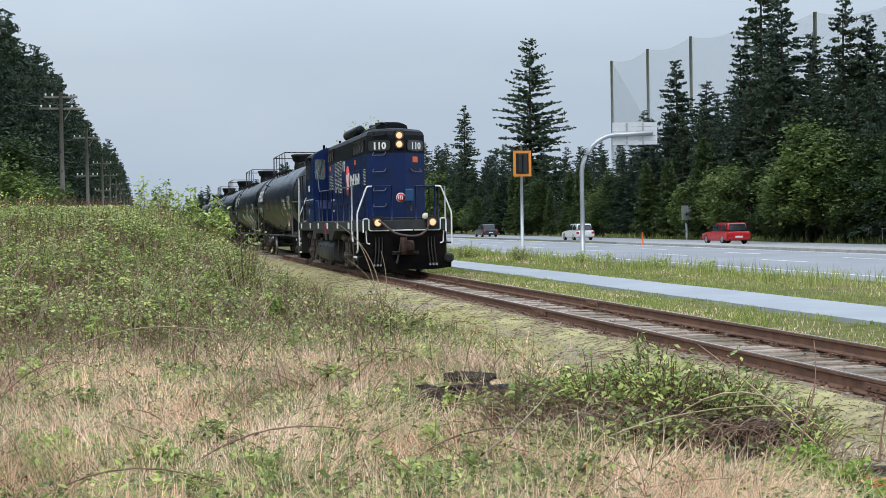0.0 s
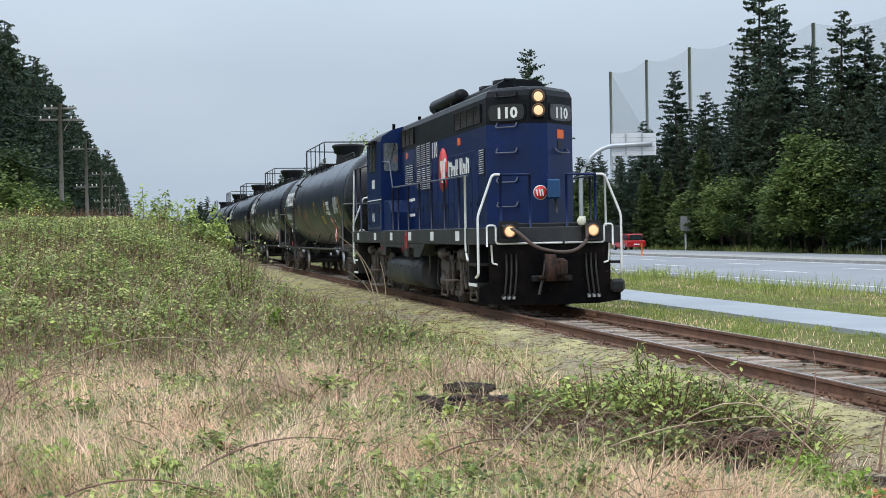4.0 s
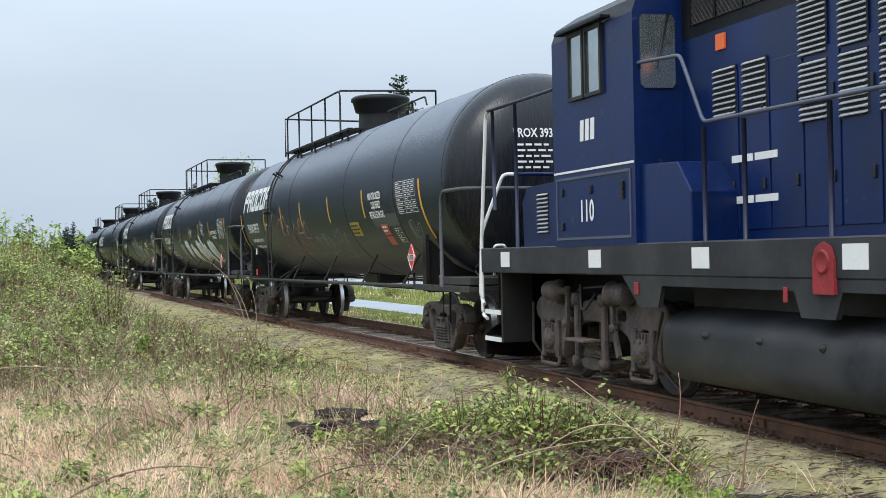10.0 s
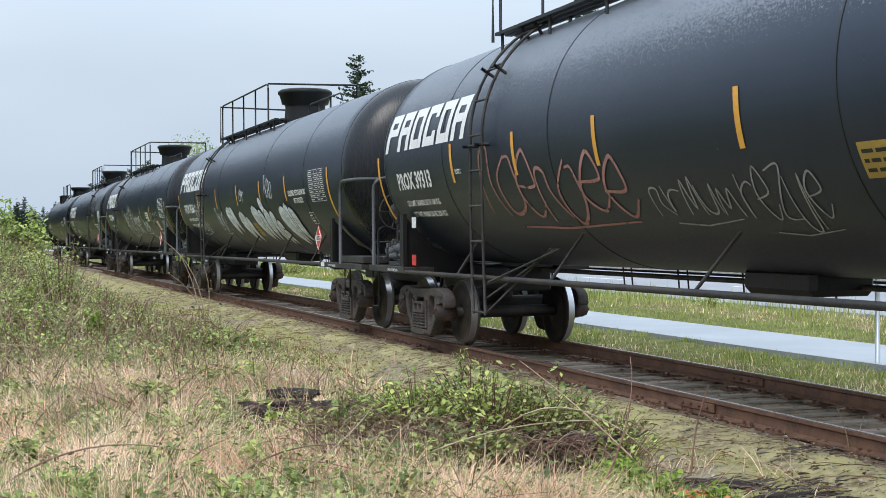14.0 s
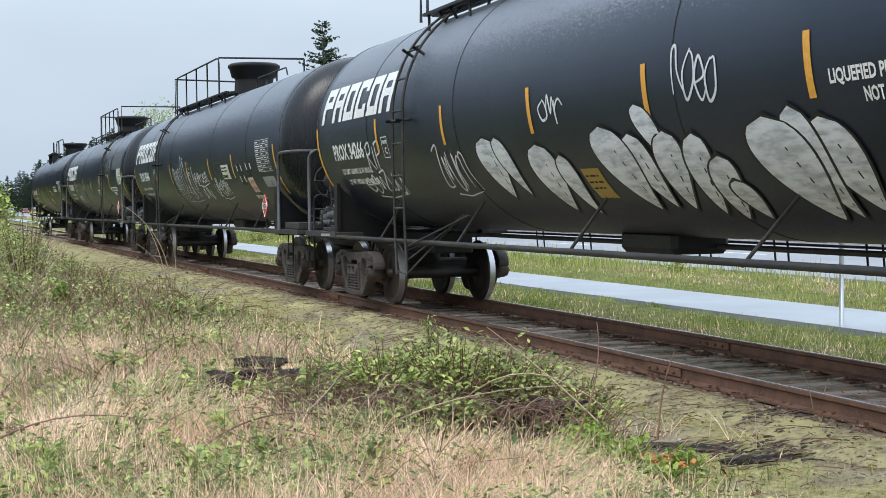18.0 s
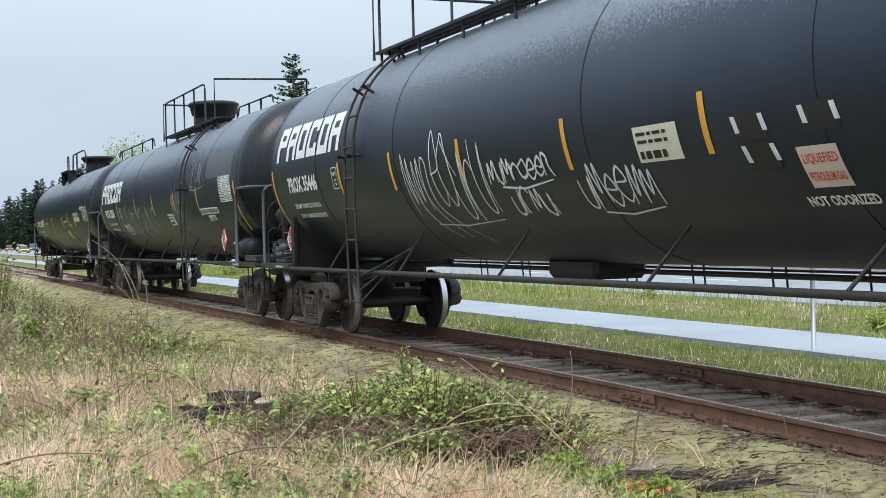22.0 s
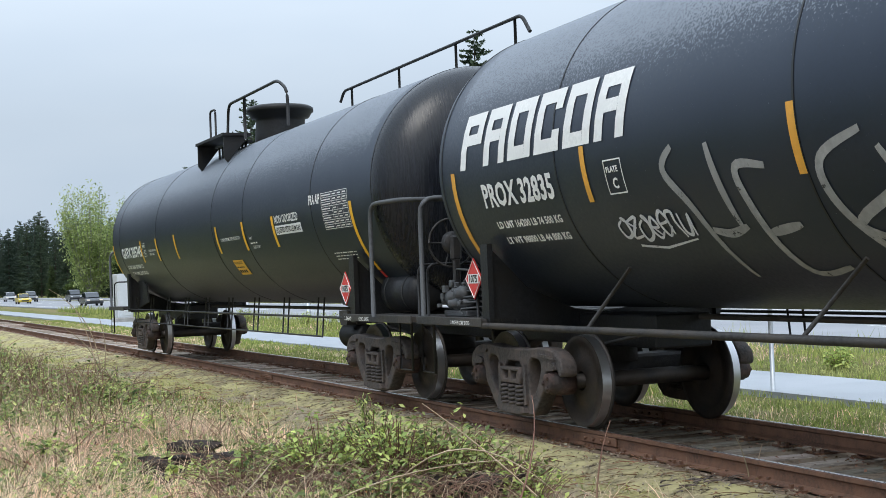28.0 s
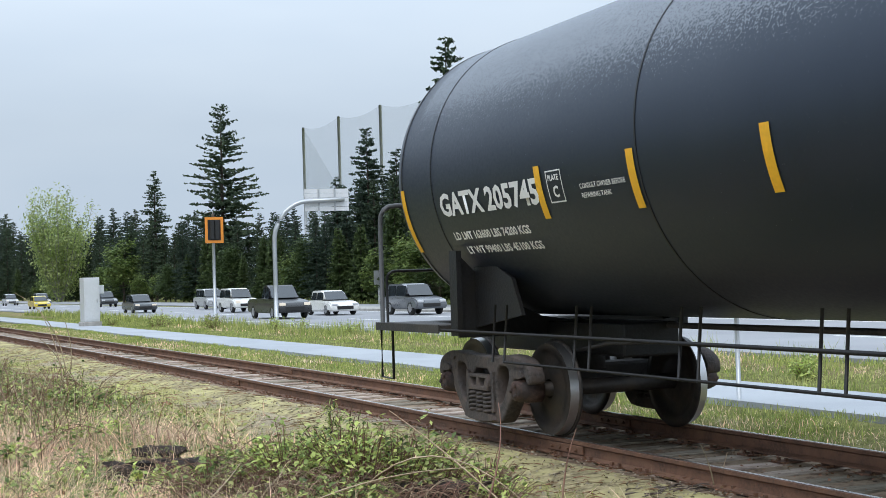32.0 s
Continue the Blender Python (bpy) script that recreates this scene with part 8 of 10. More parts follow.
def utility_pole(x, y, h, arms, rz):
    e = thing("utility_pole", pose(x, y, -0.2, 0, 0, rz), "weathered wooden utility pole with crossarms", "utility pole", "pole line beside the track")
    bm = bmesh.new()
    tube(bm, [(0, 0, 0), (0, 0, h)], [0.17, 0.11], 8)
    part("pole", bm, M["pole"], e)
    for z, w in arms:
        bm = bmesh.new()
        box(bm, -w, w, 0.1, 0.2, z - 0.06, z + 0.06)
        part("crossarm", bm, M["pole"], e)
        for k in (-0.9, -0.5, 0.5, 0.9):
            bm = bmesh.new()
            lathe(bm, [(z + 0.06, 0.03), (z + 0.12, 0.05), (z + 0.2, 0.06), (z + 0.24, 0.0)], 8, "z", (k * w, 0.15, 0))
            part("insulator", bm, M["white"], e)
    bm = bmesh.new()
    tube(bm, [(0.2, 0.1, arms[0][0] - 0.7), (0.6, 0.15, arms[0][0])], 0.025, 5)
    part("brace", bm, M["pole"], e)
    return e


POLES = []
for a, el in ((15.8, 5.5), (14.8, 4.05), (14.2, 2.9), (13.9, 2.35), (13.65, 1.95), (13.5, 1.7), (13.35, 1.5), (19.5, 8.85)):
    h = 10.2
    d = (h - 1.9) / math.tan(radians(el))
    t = radians(a)
    utility_pole(-math.sin(t) * d, math.cos(t) * d, h, ((9.2, 1.3), (9.9, 1.0)) if el > 4.5 else ((9.4, 1.1), (6.2, 0.9)), 12)
    POLES.append((d, -math.sin(t) * d, math.cos(t) * d))
POLES.sort()
for (d0, x0, y0), (d1, x1, y1) in zip(POLES, POLES[1:]):
    for off, z in ((-1.0, 9.3), (0.6, 9.3), (0.0, 6.4)):
        bm = bmesh.new()
        pts = [(x0 + (x1 - x0) * k / 10 + off, y0 + (y1 - y0) * k / 10, z - 1.1 * 4 * (k / 10) * (1 - k / 10)) for k in range(11)]
        tube(bm, pts, 0.018, 4)
        tagged(part("overhead_wire", bm, M["ink"]), "thin dark overhead wire between the poles", "wire", "overhead wires")

# tall net of the driving range
NET = [(-7.27, 6.66), (-8.78, 7.10), (-10.57, 7.55), (-12.83, 7.95), (-15.6, 8.3), (-19, 8.6)]
net = thing("range_net", pose(0, 0, 0), "tall pale grey safety net on steel masts above the trees", "net")
pts = []
for a, el in NET:
    x, y, d = spot(a, 66)
    h = 1.62 + d * math.tan(radians(el))
    bm = bmesh.new()
    tube(bm, [(x, y, -0.3), (x, y, h)], 0.22, 8)
    part("mast", bm, M["galv"], net)
    pts.append((x, y, h))


def net_mat():
    m = bpy.data.materials.new("net_mesh")
    m.use_nodes = True
    nt = m.node_tree
    b = nt.nodes["Principled BSDF"]
    b.inputs["Base Color"].default_value = (0.33, 0.36, 0.38, 1)
    b.inputs["Roughness"].default_value = 0.9
    b.inputs["Alpha"].default_value = 0.26
    return m


M["net"] = net_mat()
for (x0, y0, h0), (x1, y1, h1) in zip(pts, pts[1:]):
    bm = bmesh.new()
    top = [bm.verts.new((x0 + (x1 - x0) * k / 8, y0 + (y1 - y0) * k / 8, h0 + (h1 - h0) * k / 8 - 1.6 * 4 * k / 8 * (1 - k / 8) * 0.5)) for k in range(9)]
    bot = [bm.verts.new((v.co.x, v.co.y, 2.0)) for v in top]
    for k in range(8):
        bm.faces.new((bot[k], bot[k + 1], top[k + 1], top[k]))
    part("net_panel", bm, M["net"], net)
bm = bmesh.new()
x0, y0, h0 = pts[0]
v = [bm.verts.new(p) for p in ((x0, y0, h0), (x0, y0, 3), (x0 + 14, y0 + 3, 3))]
bm.faces.new(v)
part("net_panel", bm, M["net"], net)

# road signs and signals
def signal_head():
    p = at(64.5, 13.0, 0.15)
    e = thing("traffic_signal", pose(p.x, p.y, p.z, 0, 0, 12), "grey signal post with an orange-framed black signal head", "traffic signal")
    bm = bmesh.new()
    tube(bm, [(0, 0, -0.35), (0, 0, 5.6)], [0.10, 0.08], 10)
    part("post", bm, M["galv"], e)
    bm = bmesh.new()
    box(bm, -0.36, 0.36, -0.22, -0.12, 4.05, 5.3, 0.03)
    box(bm, -0.25, -0.03, -0.34, -0.22, 4.15, 5.2, 0.02)
    box(bm, 0.03, 0.25, -0.34, -0.22, 4.15, 5.2, 0.02)
    part("signal_box", bm, M["ink"], e)
    bm = bmesh.new()
    for x0, x1, z0, z1 in ((-0.52, 0.52, 3.95, 4.1), (-0.52, 0.52, 5.25, 5.4), (-0.52, -0.37, 4.1, 5.25), (0.37, 0.52, 4.1, 5.25)):
        box(bm, x0, x1, -0.24, -0.2, z0, z1)
    part("backboard", bm, M["amber"], e, "orange-yellow backboard border")
    handrail_part(e, bend([(0, 0, 5.5), (0.0, -0.05, 5.75), (-0.5, -0.1, 5.62)], 0.2), 0.03, "bracket", M["galv"])


M["amber"] = mat("amber_board", (0.72, 0.25, 0.03), 0.5, scale=20, vary=0.15)
signal_head()


def gantry_sign():
    p = at(53.5, 12.9, -0.2)
    e = thing("road_sign", pose(p.x, p.y, p.z, 0, 0, 3), "curved steel mast arm with the bare back of a road sign", "road sign")
    handrail_part(e, [(0, 0, 0), (0, 0, 2.0), (0.0, 0, 4.0)] + [(1.75 * (1 - math.cos(t)), 0, 4.0 + 1.9 * math.sin(t)) for t in np.linspace(0.1, 1.5, 9)] + [(3.5, 0, 5.98)], 0.11, "mast", M["galv"])
    bm = bmesh.new()
    lathe(bm, [(0.0, 0.22), (0.04, 0.22), (0.05, 0.12), (0.3, 0.12)], 10, "z")
    part("base_plate", bm, M["galv"], e)
    for k in range(5):
        bm = bmesh.new()
        z = 5.42 + 0.22 * k
        box(bm, 1.55, 3.75, 0.14, 0.17, z, z + 0.205)
        part("sign_panel", bm, M["alu"], e)
    for x in (2.25, 3.05):
        bm = bmesh.new()
        box(bm, x - 0.04, x + 0.04, 0.08, 0.14, 5.45, 6.48)
        part("sign_bracket", bm, M["galv"], e)


M["alu"] = mat("bare_aluminium", (0.62, 0.63, 0.65), 0.5, 0.3, scale=12, vary=0.08)
gantry_sign()
p = at(63.3, 5.9, -0.28)
e = thing("signal_cabinet", pose(p.x, p.y, p.z, 0, 0, 20), "tall grey metal equipment cabinet on a concrete base", "cabinet")
bm = bmesh.new()
box(bm, -0.42, 0.42, -0.36, 0.36, 0.3, 2.62, 0.02)
part("body", bm, M["alu"], e)
bm = bmesh.new()
box(bm, -0.5, 0.5, -0.42, 0.42, 0.0, 0.3, 0.03)
part("base", bm, M["concrete"], e)
bm = bmesh.new()
box(bm, -0.36, 0.36, -0.385, -0.36, 0.4, 2.5, 0.01)
d_ = part("door", bm, M["alu"], e)
bm = bmesh.new()
box(bm, 0.24, 0.28, -0.42, -0.385, 1.3, 1.5, 0.005)
part("handle", bm, M["galv"], d_)
bm = bmesh.new()
box(bm, 0.42, 0.75, -0.1, 0.1, 1.75, 2.2, 0.02)
part("meter_box", bm, M["alu"], e)
p = at(7.1, 4.35, -0.25)
e = thing("path_post", pose(p.x, p.y, p.z), "thin galvanised steel post beside the path", "post")
bm = bmesh.new()
tube(bm, [(0, 0, 0), (0, 0, 2.2)], 0.035, 8)
part("post", bm, M["galv"], e)
p = at(97, 36.6, -0.25)
e = thing("small_sign", pose(p.x, p.y, p.z, 0, 0, 10), "small grey sign on a short post at the verge", "road sign")
bm = bmesh.new()
box(bm, -0.06, 0.06, -0.06, 0.06, 0, 2.2)
part("post", bm, M["alu"], e)
bm = bmesh.new()
box(bm, -0.45, 0.45, -0.1, -0.06, 1.7, 2.9)
part("panel", bm, M["galv"], e)
p = at(77, 25.0, -0.2)
e = thing("bollard", pose(p.x, p.y, p.z), "orange flexible marker post at the median end", "bollard")
bm = bmesh.new()
tube(bm, [(0, 0, 0), (0, 0, 0.9)], 0.06, 8)
part("post", bm, M["orange"], e)
for s0 in (52, 56, 60, 64, 47, 43):
    p, q = at(s0, 37.3, -0.25), at(s0 + 3.6, 37.3, -0.25)
    e = thing("verge_rail", pose(p.x, p.y, p.z), "low grey pipe rail at the forest edge", "railing", "verge rails")
    v = q - p
    handrail_part(e, [(0, 0, 1.0), (v.x, v.y, 1.0)], 0.04, "rail", M["galv"])
    for k in (0.02, 0.5, 0.98):
        handrail_part(e, [(v.x * k, v.y * k, 0), (v.x * k, v.y * k, 1.0)], 0.04, "post", M["galv"])


# ---- cars ----
M["tyre"] = mat("tyre_rubber", (0.02, 0.02, 0.02), 0.85, scale=30, vary=0.3)
M["rim"] = mat("alloy_rim", (0.45, 0.45, 0.46), 0.35, 0.8, scale=20, vary=0.1)
M["car_glass"] = mat("car_window", (0.02, 0.025, 0.03), 0.08, scale=4, vary=0.2, spec=0.9)
M["tail"] = mat("tail_lamp", (0.45, 0.02, 0.02), 0.3, scale=20, vary=0.1)
M["head"] = glow_mat("car_headlamp", (1.0, 0.95, 0.85), 0.7)
PAINT = {}


def paint(name, c):
    if name not in PAINT:
        PAINT[name] = mat("car_paint_" + name, c, 0.3, scale=8, vary=0.08, coat=0.5)
    return PAINT[name]


MOVERS = []


def car(kind, colour, c, lat, s0, v, lights=False):
    """x points ahead of the car."""
    e = thing("car", pose(0, 0, 0), f"{colour} {kind} driving on the road", "car", "cars on the road")
    L, W, H = {"hatchback": (4.2, 1.72, 1.45), "sedan": (4.6, 1.8, 1.45), "suv": (4.6, 1.85, 1.72), "pickup": (5.5, 1.95, 1.85)}[kind]
    P_ = paint(colour, c)
    gz = 0.22 if kind in ("hatchback", "sedan") else 0.32
    hood = H * 0.60
    body = [(-L / 2, gz + 0.1), (-L / 2 + 0.02, hood * 0.95), (-L / 2 + 0.2, hood), (L * 0.16, hood), (L / 2 - 0.25, hood * 0.88), (L / 2, hood * 0.66), (L / 2, gz + 0.05), (L / 2 - 0.15, gz), (-L / 2 + 0.15, gz)]
    bm = bmesh.new()
    prism(bm, smooth_outline(body, 2), -W / 2, W / 2)
    bmesh.ops.bevel(bm, geom=[e_ for e_ in bm.edges if abs(e_.verts[0].co.y - e_.verts[1].co.y) < 0.01], offset=0.08, segments=2, affect="EDGES", clamp_overlap=True)
    part("body", bm, P_, e)
    back = {"hatchback": -L * 0.47, "sedan": -L * 0.34, "suv": -L * 0.48, "pickup": -L * 0.12}[kind]
    cab = [(back, hood - 0.02), (back + 0.22, H - 0.04), (back + 0.5, H), (L * 0.06, H), (L * 0.22, hood - 0.02)]
    bm = bmesh.new()
    prism(bm, smooth_outline(cab, 1), -W / 2 + 0.12, W / 2 - 0.12)
    for v_ in bm.verts:
        if v_.co.z > hood + 0.1:
            v_.co.y *= 0.86
    part("cabin", bm, P_, e)
    for sd in (1, -1):
        y = sd * (W / 2 - 0.13)
        mx = (back + L * 0.14) / 2
        for a, b in ((back + 0.30, mx - 0.04), (mx + 0.04, L * 0.13)):
            bm = bmesh.new()
            q = [(a, hood + 0.03), (b + (0.10 if b > 0.3 else 0), hood + 0.03), (b - 0.05, H - 0.12), (a + 0.06, H - 0.12)]
            vs = [bm.verts.new((x_, y * (1.0 if z_ < hood + 0.1 else 0.875) + sd * 0.012, z_)) for x_, z_ in q]
            bm.faces.new(vs)
            part("side_window", bm, M["car_glass"], e)
    bm = bmesh.new()
    vs = [bm.verts.new(p_) for p_ in ((L * 0.205, -W / 2 + 0.2, hood + 0.04), (L * 0.205, W / 2 - 0.2, hood + 0.04), (L * 0.085, W / 2 - 0.30, H - 0.06), (L * 0.085, -W / 2 + 0.30, H - 0.06))]
    for v_ in vs:
        v_.co.x += 0.03
    bm.faces.new(vs)
    part("windscreen", bm, M["car_glass"], e)
    bm = bmesh.new()
    vs = [bm.verts.new(p_) for p_ in ((back + 0.04, -W / 2 + 0.2, hood + 0.05), (back + 0.04, W / 2 - 0.2, hood + 0.05), (back + 0.17, W / 2 - 0.3, H - 0.1), (back + 0.17, -W / 2 + 0.3, H - 0.1))]
    for v_ in vs:
        v_.co.x -= 0.02
    bm.faces.new(vs)
    part("rear_window", bm, M["car_glass"], e)
    for sd in (1, -1):
        bm = bmesh.new()
        box(bm, L / 2 - 0.1, L / 2 + 0.015, sd * W * 0.36 - 0.17, sd * W * 0.36 + 0.17, hood * 0.66, hood * 0.80, 0.02)
        part("headlight", bm, M["head"] if lights else M["alu"], e)
        bm = bmesh.new()
        box(bm, -L / 2 - 0.012, -L / 2 + 0.1, sd * W * 0.4 - 0.12, sd * W * 0.4 + 0.12, hood * 0.66, hood * 0.88, 0.02)
        part("tail_light", bm, M["tail"], e)
    bm = bmesh.new()
    box(bm, L / 2 - 0.05, L / 2 + 0.02, -W * 0.28, W * 0.28, gz + 0.12, hood * 0.62, 0.02)
    part("grille", bm, M["ink"], e)
    bm = bmesh.new()
    box(bm, -L / 2 - 0.01, -L / 2 + 0.05, -0.26, 0.26, gz + 0.22, gz + 0.34)
    part("plate", bm, M["white"], e)
    r = 0.32 if kind in ("hatchback", "sedan") else 0.38
    for x_ in (-L * 0.3, L * 0.31):
        for sd in (1, -1):
            bm = bmesh.new()
            lathe(bm, [(-0.1, 0.0), (-0.1, r * 0.92), (-0.07, r), (0.07, r), (0.1, r * 0.92), (0.1, 0.0)], 20, "y")
            w_ = part("wheel", bm, M["tyre"], e)
            bm = bmesh.new()
            lathe(bm, [(sd * 0.102, r * 0.62), (sd * 0.115, r * 0.55), (sd * 0.105, 0.0)], 14, "y")
            part("rim", bm, M["rim"], w_)
            w_.matrix_basis = pose(x_, sd * (W / 2 - 0.1), r)
    MOVERS.append((e, "car", lat, s0, v, 0))


CARSPEC = [("hatchback", "red", (0.45, 0.015, 0.02), 31.0, 76.9, 15.8, False), ("hatchback", "red", (0.36, 0.012, 0.018), 34.6, 40.9, 16.1, False), ("sedan", "grey-green", (0.16, 0.22, 0.22), 34.6, 1.5, 13.1, False),
           ("hatchback", "white", (0.72, 0.72, 0.70), 29.9, 105.7, 19.0, False), ("sedan", "dark", (0.03, 0.035, 0.04), 31.0, 143, 14.0, False),
           ("pickup", "black", (0.015, 0.015, 0.017), 16.2, 409.5, -10.83, True), ("sedan", "white", (0.72, 0.72, 0.70), 20.5, 439.5, -11.67, False), ("suv", "white", (0.72, 0.72, 0.70), 20.5, 443.6, -11.21, True),
           ("sedan", "dark", (0.03, 0.035, 0.04), 16.2, 395.8, -9.33, True), ("suv", "grey", (0.10, 0.11, 0.125), 22.9, 421, -11.3, False), ("suv", "silver", (0.4, 0.41, 0.42), 23.5, 461, -11.2, False),
           ("suv", "dark", (0.03, 0.035, 0.04), 22.9, 505, -11.3, False), ("suv", "grey", (0.10, 0.11, 0.125), 20.5, 531, -11.2, True), ("sedan", "white", (0.72, 0.72, 0.70), 16.2, 588, -11.2, True), ("hatchback", "red", (0.45, 0.015, 0.02), 20.5, 600, -11.6, False),
           ("sedan", "yellow", (0.65, 0.5, 0.05), 16.2, 505, -11.2, False), ("suv", "silver", (0.4, 0.41, 0.42), 20.5, 560, -11.2, True)]
for spec in CARSPEC:
    car(*spec)


# ---- plants on the near field, the bank and the verges ----
GX, GY, GD = -24.0, 4.0, 0.25
GNX, GNY = 150, 200
GZ, GL = np.zeros((GNX, GNY)), np.zeros((GNX, GNY))
for i in range(GNX):
    for j in range(GNY):
        x, y = GX + i * GD, GY + j * GD
        s, lat = to_line(x, y)
        GL[i, j], GZ[i, j] = lat, ground_z(x, y, s, lat)


def grid_at(G, x, y):
    u, v = np.clip((x - GX) / GD, 0, GNX - 1.01), np.clip((y - GY) / GD, 0, GNY - 1.01)
    i, j = u.astype(int), v.astype(int)
    a, b = u - i, v - j
    return (G[i, j] * (1 - a) + G[i + 1, j] * a) * (1 - b) + (G[i, j + 1] * (1 - a) + G[i + 1, j + 1] * a) * b


def patchy(x, y, size, seed):
    """Smooth random patches between 0 and 1."""
    T = np.random.RandomState(seed).rand(64, 64)
    u, v = x / size + 500, y / size + 500
    i, j = np.floor(u).astype(int), np.floor(v).astype(int)
    a, b = u - i, v - j
    a, b = a * a * (3 - 2 * a), b * b * (3 - 2 * b)
    q = lambda m, n: T[m % 64, n % 64]
    return (q(i, j) * (1 - a) + q(i + 1, j) * a) * (1 - b) + (q(i, j + 1) * (1 - a) + q(i + 1, j + 1) * a) * b


def sm(a, b, x):
    t = np.clip((x - a) / (b - a), 0, 1)
    return t * t * (3 - 2 * t)


def wedge(n, r0, r1, a0, a1, rs, power=1.0):
    """Points in the field: distance r0 to r1 and azimuth a0 to a1 (degrees to the left)."""
    r = r0 + (r1 - r0) * rs.rand(n) ** power
    t = np.radians(a0 + (a1 - a0) * rs.rand(n))
    return -np.sin(t) * r, np.cos(t) * r, r


def blades(name, x, y, z, length, width, lean, rs, material, curl=0.5, way=None):
    """Grass blades: two bent quads' worth of triangles each."""
    n = len(x)
    a = rs.rand(n) * 6.283 if way is None else way + rs.normal(size=n) * 0.75
    d = np.stack([np.cos(a), np.sin(a)], -1)
    b = rs.rand(n) * 6.283
    w = np.stack([np.cos(b), np.sin(b), np.zeros(n)], -1) * (width * 0.5)[:, None]
    P = np.stack([x, y, z], -1)
    up = np.array([0, 0, 1.0])
    D1 = np.concatenate([d * np.sin(lean)[:, None], np.cos(lean)[:, None]], 1)
    l2 = np.minimum(lean * (1 + curl) + curl * 0.6 * rs.rand(n), 1.75)
    D2 = np.concatenate([d * np.sin(l2)[:, None], np.cos(l2)[:, None]], 1)
    m = P + D1 * (length * 0.55)[:, None]
    t = m + D2 * (length * 0.45)[:, None]
    V = np.stack([P - w, P + w, m + w * 0.8, m - w * 0.8, t], 1).reshape(-1, 3)
    i = np.arange(n, dtype=np.int32)[:, None] * 5
    F = np.concatenate([i + np.array(k) for k in ((0, 1, 2), (0, 2, 3), (3, 2, 4))], 1).reshape(-1, 3)
    return mesh_np(name, V, F, material)


def canes(name, P0, P1, P2, r, material, seg=5):
    """Thin round stems bent along three points each."""
    n = len(P0)
    k = 3
    V = np.zeros((n, seg + 1, k, 3))
    d = P2 - P0
    d /= np.linalg.norm(d, axis=1)[:, None] + 1e-9
    ref = np.where(np.abs(d[:, 2:3]) < 0.9, np.array([[0, 0, 1.0]]), np.array([[1.0, 0, 0]]))
    u = np.cross(d, ref)
    u /= np.linalg.norm(u, axis=1)[:, None]
    w = np.cross(d, u)
    for j in range(seg + 1):
        t = j / seg
        c = P0 * (1 - t) ** 2 + P1 * 2 * t * (1 - t) + P2 * t * t
        for q in range(k):
            an = q * 2.0944
            V[:, j, q] = c + (u * math.cos(an) + w * math.sin(an)) * (r * (1 - 0.6 * t))[:, None]
    base = np.arange(n, dtype=np.int32)[:, None] * ((seg + 1) * k)
    F = []
    for j in range(seg):
        for q in range(k):
            a, b = j * k + q, j * k + (q + 1) % k
            F.append(base + np.array([a, b, b + k, a + k]))
    return mesh_np(name, V.reshape(-1, 3), np.concatenate(F, 1).reshape(-1, 4), material)


def lay(name, me, label, category, kind="stuff", group=""):
    return tagged(new(name, me), label, category, group, kind)


M["straw"] = leaf_mat("dry_straw", (0.77, 0.565, 0.375), (0.88, 0.70, 0.49), 0.6, 0.25, 0.7)
M["straw_dark"] = leaf_mat("weathered_straw", (0.50, 0.36, 0.25), (0.64, 0.48, 0.345), 0.5, 0.2, 0.8)
M["grass"] = leaf_mat("field_grass", (0.15, 0.20, 0.06), (0.24, 0.27, 0.10), 0.35, 0.3)
M["verge"] = leaf_mat("verge_grass", (0.27, 0.33, 0.085), (0.38, 0.40, 0.15), 0.4, 0.3)
M["bramble"] = leaf_mat("bramble_leaves", (0.225, 0.290, 0.085), (0.335, 0.370, 0.145), 0.7, 0.35)
M["bramble_new"] = leaf_mat("young_bramble_leaves", (0.36, 0.45, 0.125), (0.48, 0.53, 0.20), 0.45, 0.35)
M["bright"] = leaf_mat("bright_shoots", (0.24, 0.36, 0.06), (0.34, 0.42, 0.10), 0.25, 0.35)
M["red_cane"] = mat("red_brown_canes", (0.15, 0.075, 0.05), 0.7, vary=0.4, color2=(0.24, 0.14, 0.09), scale2=2.0, rand=0.3)
M["tan_cane"] = mat("dry_tan_canes", (0.42, 0.33, 0.22), 0.8, vary=0.3, color2=(0.30, 0.22, 0.14), scale2=1.5, rand=0.3)
M["litter"] = leaf_mat("dead_leaves", (0.17, 0.085, 0.045), (0.28, 0.16, 0.09), 0.45, 0.1, 0.8)
M["litter_shade"] = leaf_mat("shade_dark_leaves", (0.055, 0.036, 0.024), (0.10, 0.066, 0.042), 0.45, 0.1, 0.8)
M["orange_leaf"] = leaf_mat("orange_dead_leaves", (0.62, 0.20, 0.08), (0.70, 0.30, 0.13), 0.2, 0.2)
M["flower"] = leaf_mat("broom_flowers", (0.80, 0.62, 0.05), (0.85, 0.70, 0.12), 0.2, 0.2)
M["gravel"] = mat("loose_stone", (0.33, 0.285, 0.21), 0.9, vary=0.3, color2=(0.22, 0.18, 0.13), scale2=4.0, rand=0.3)
M["old_tie"] = mat("rotten_tie_wood", (0.024, 0.017, 0.015), 0.85, bump=1.0, scale=16, vary=0.7, color2=(0.060, 0.045, 0.038), scale2=3.0, wear=(0.12, 0.10, 0.09), wear_amount=0.06, stretch=(0.3, 5, 5), spec=0.25)

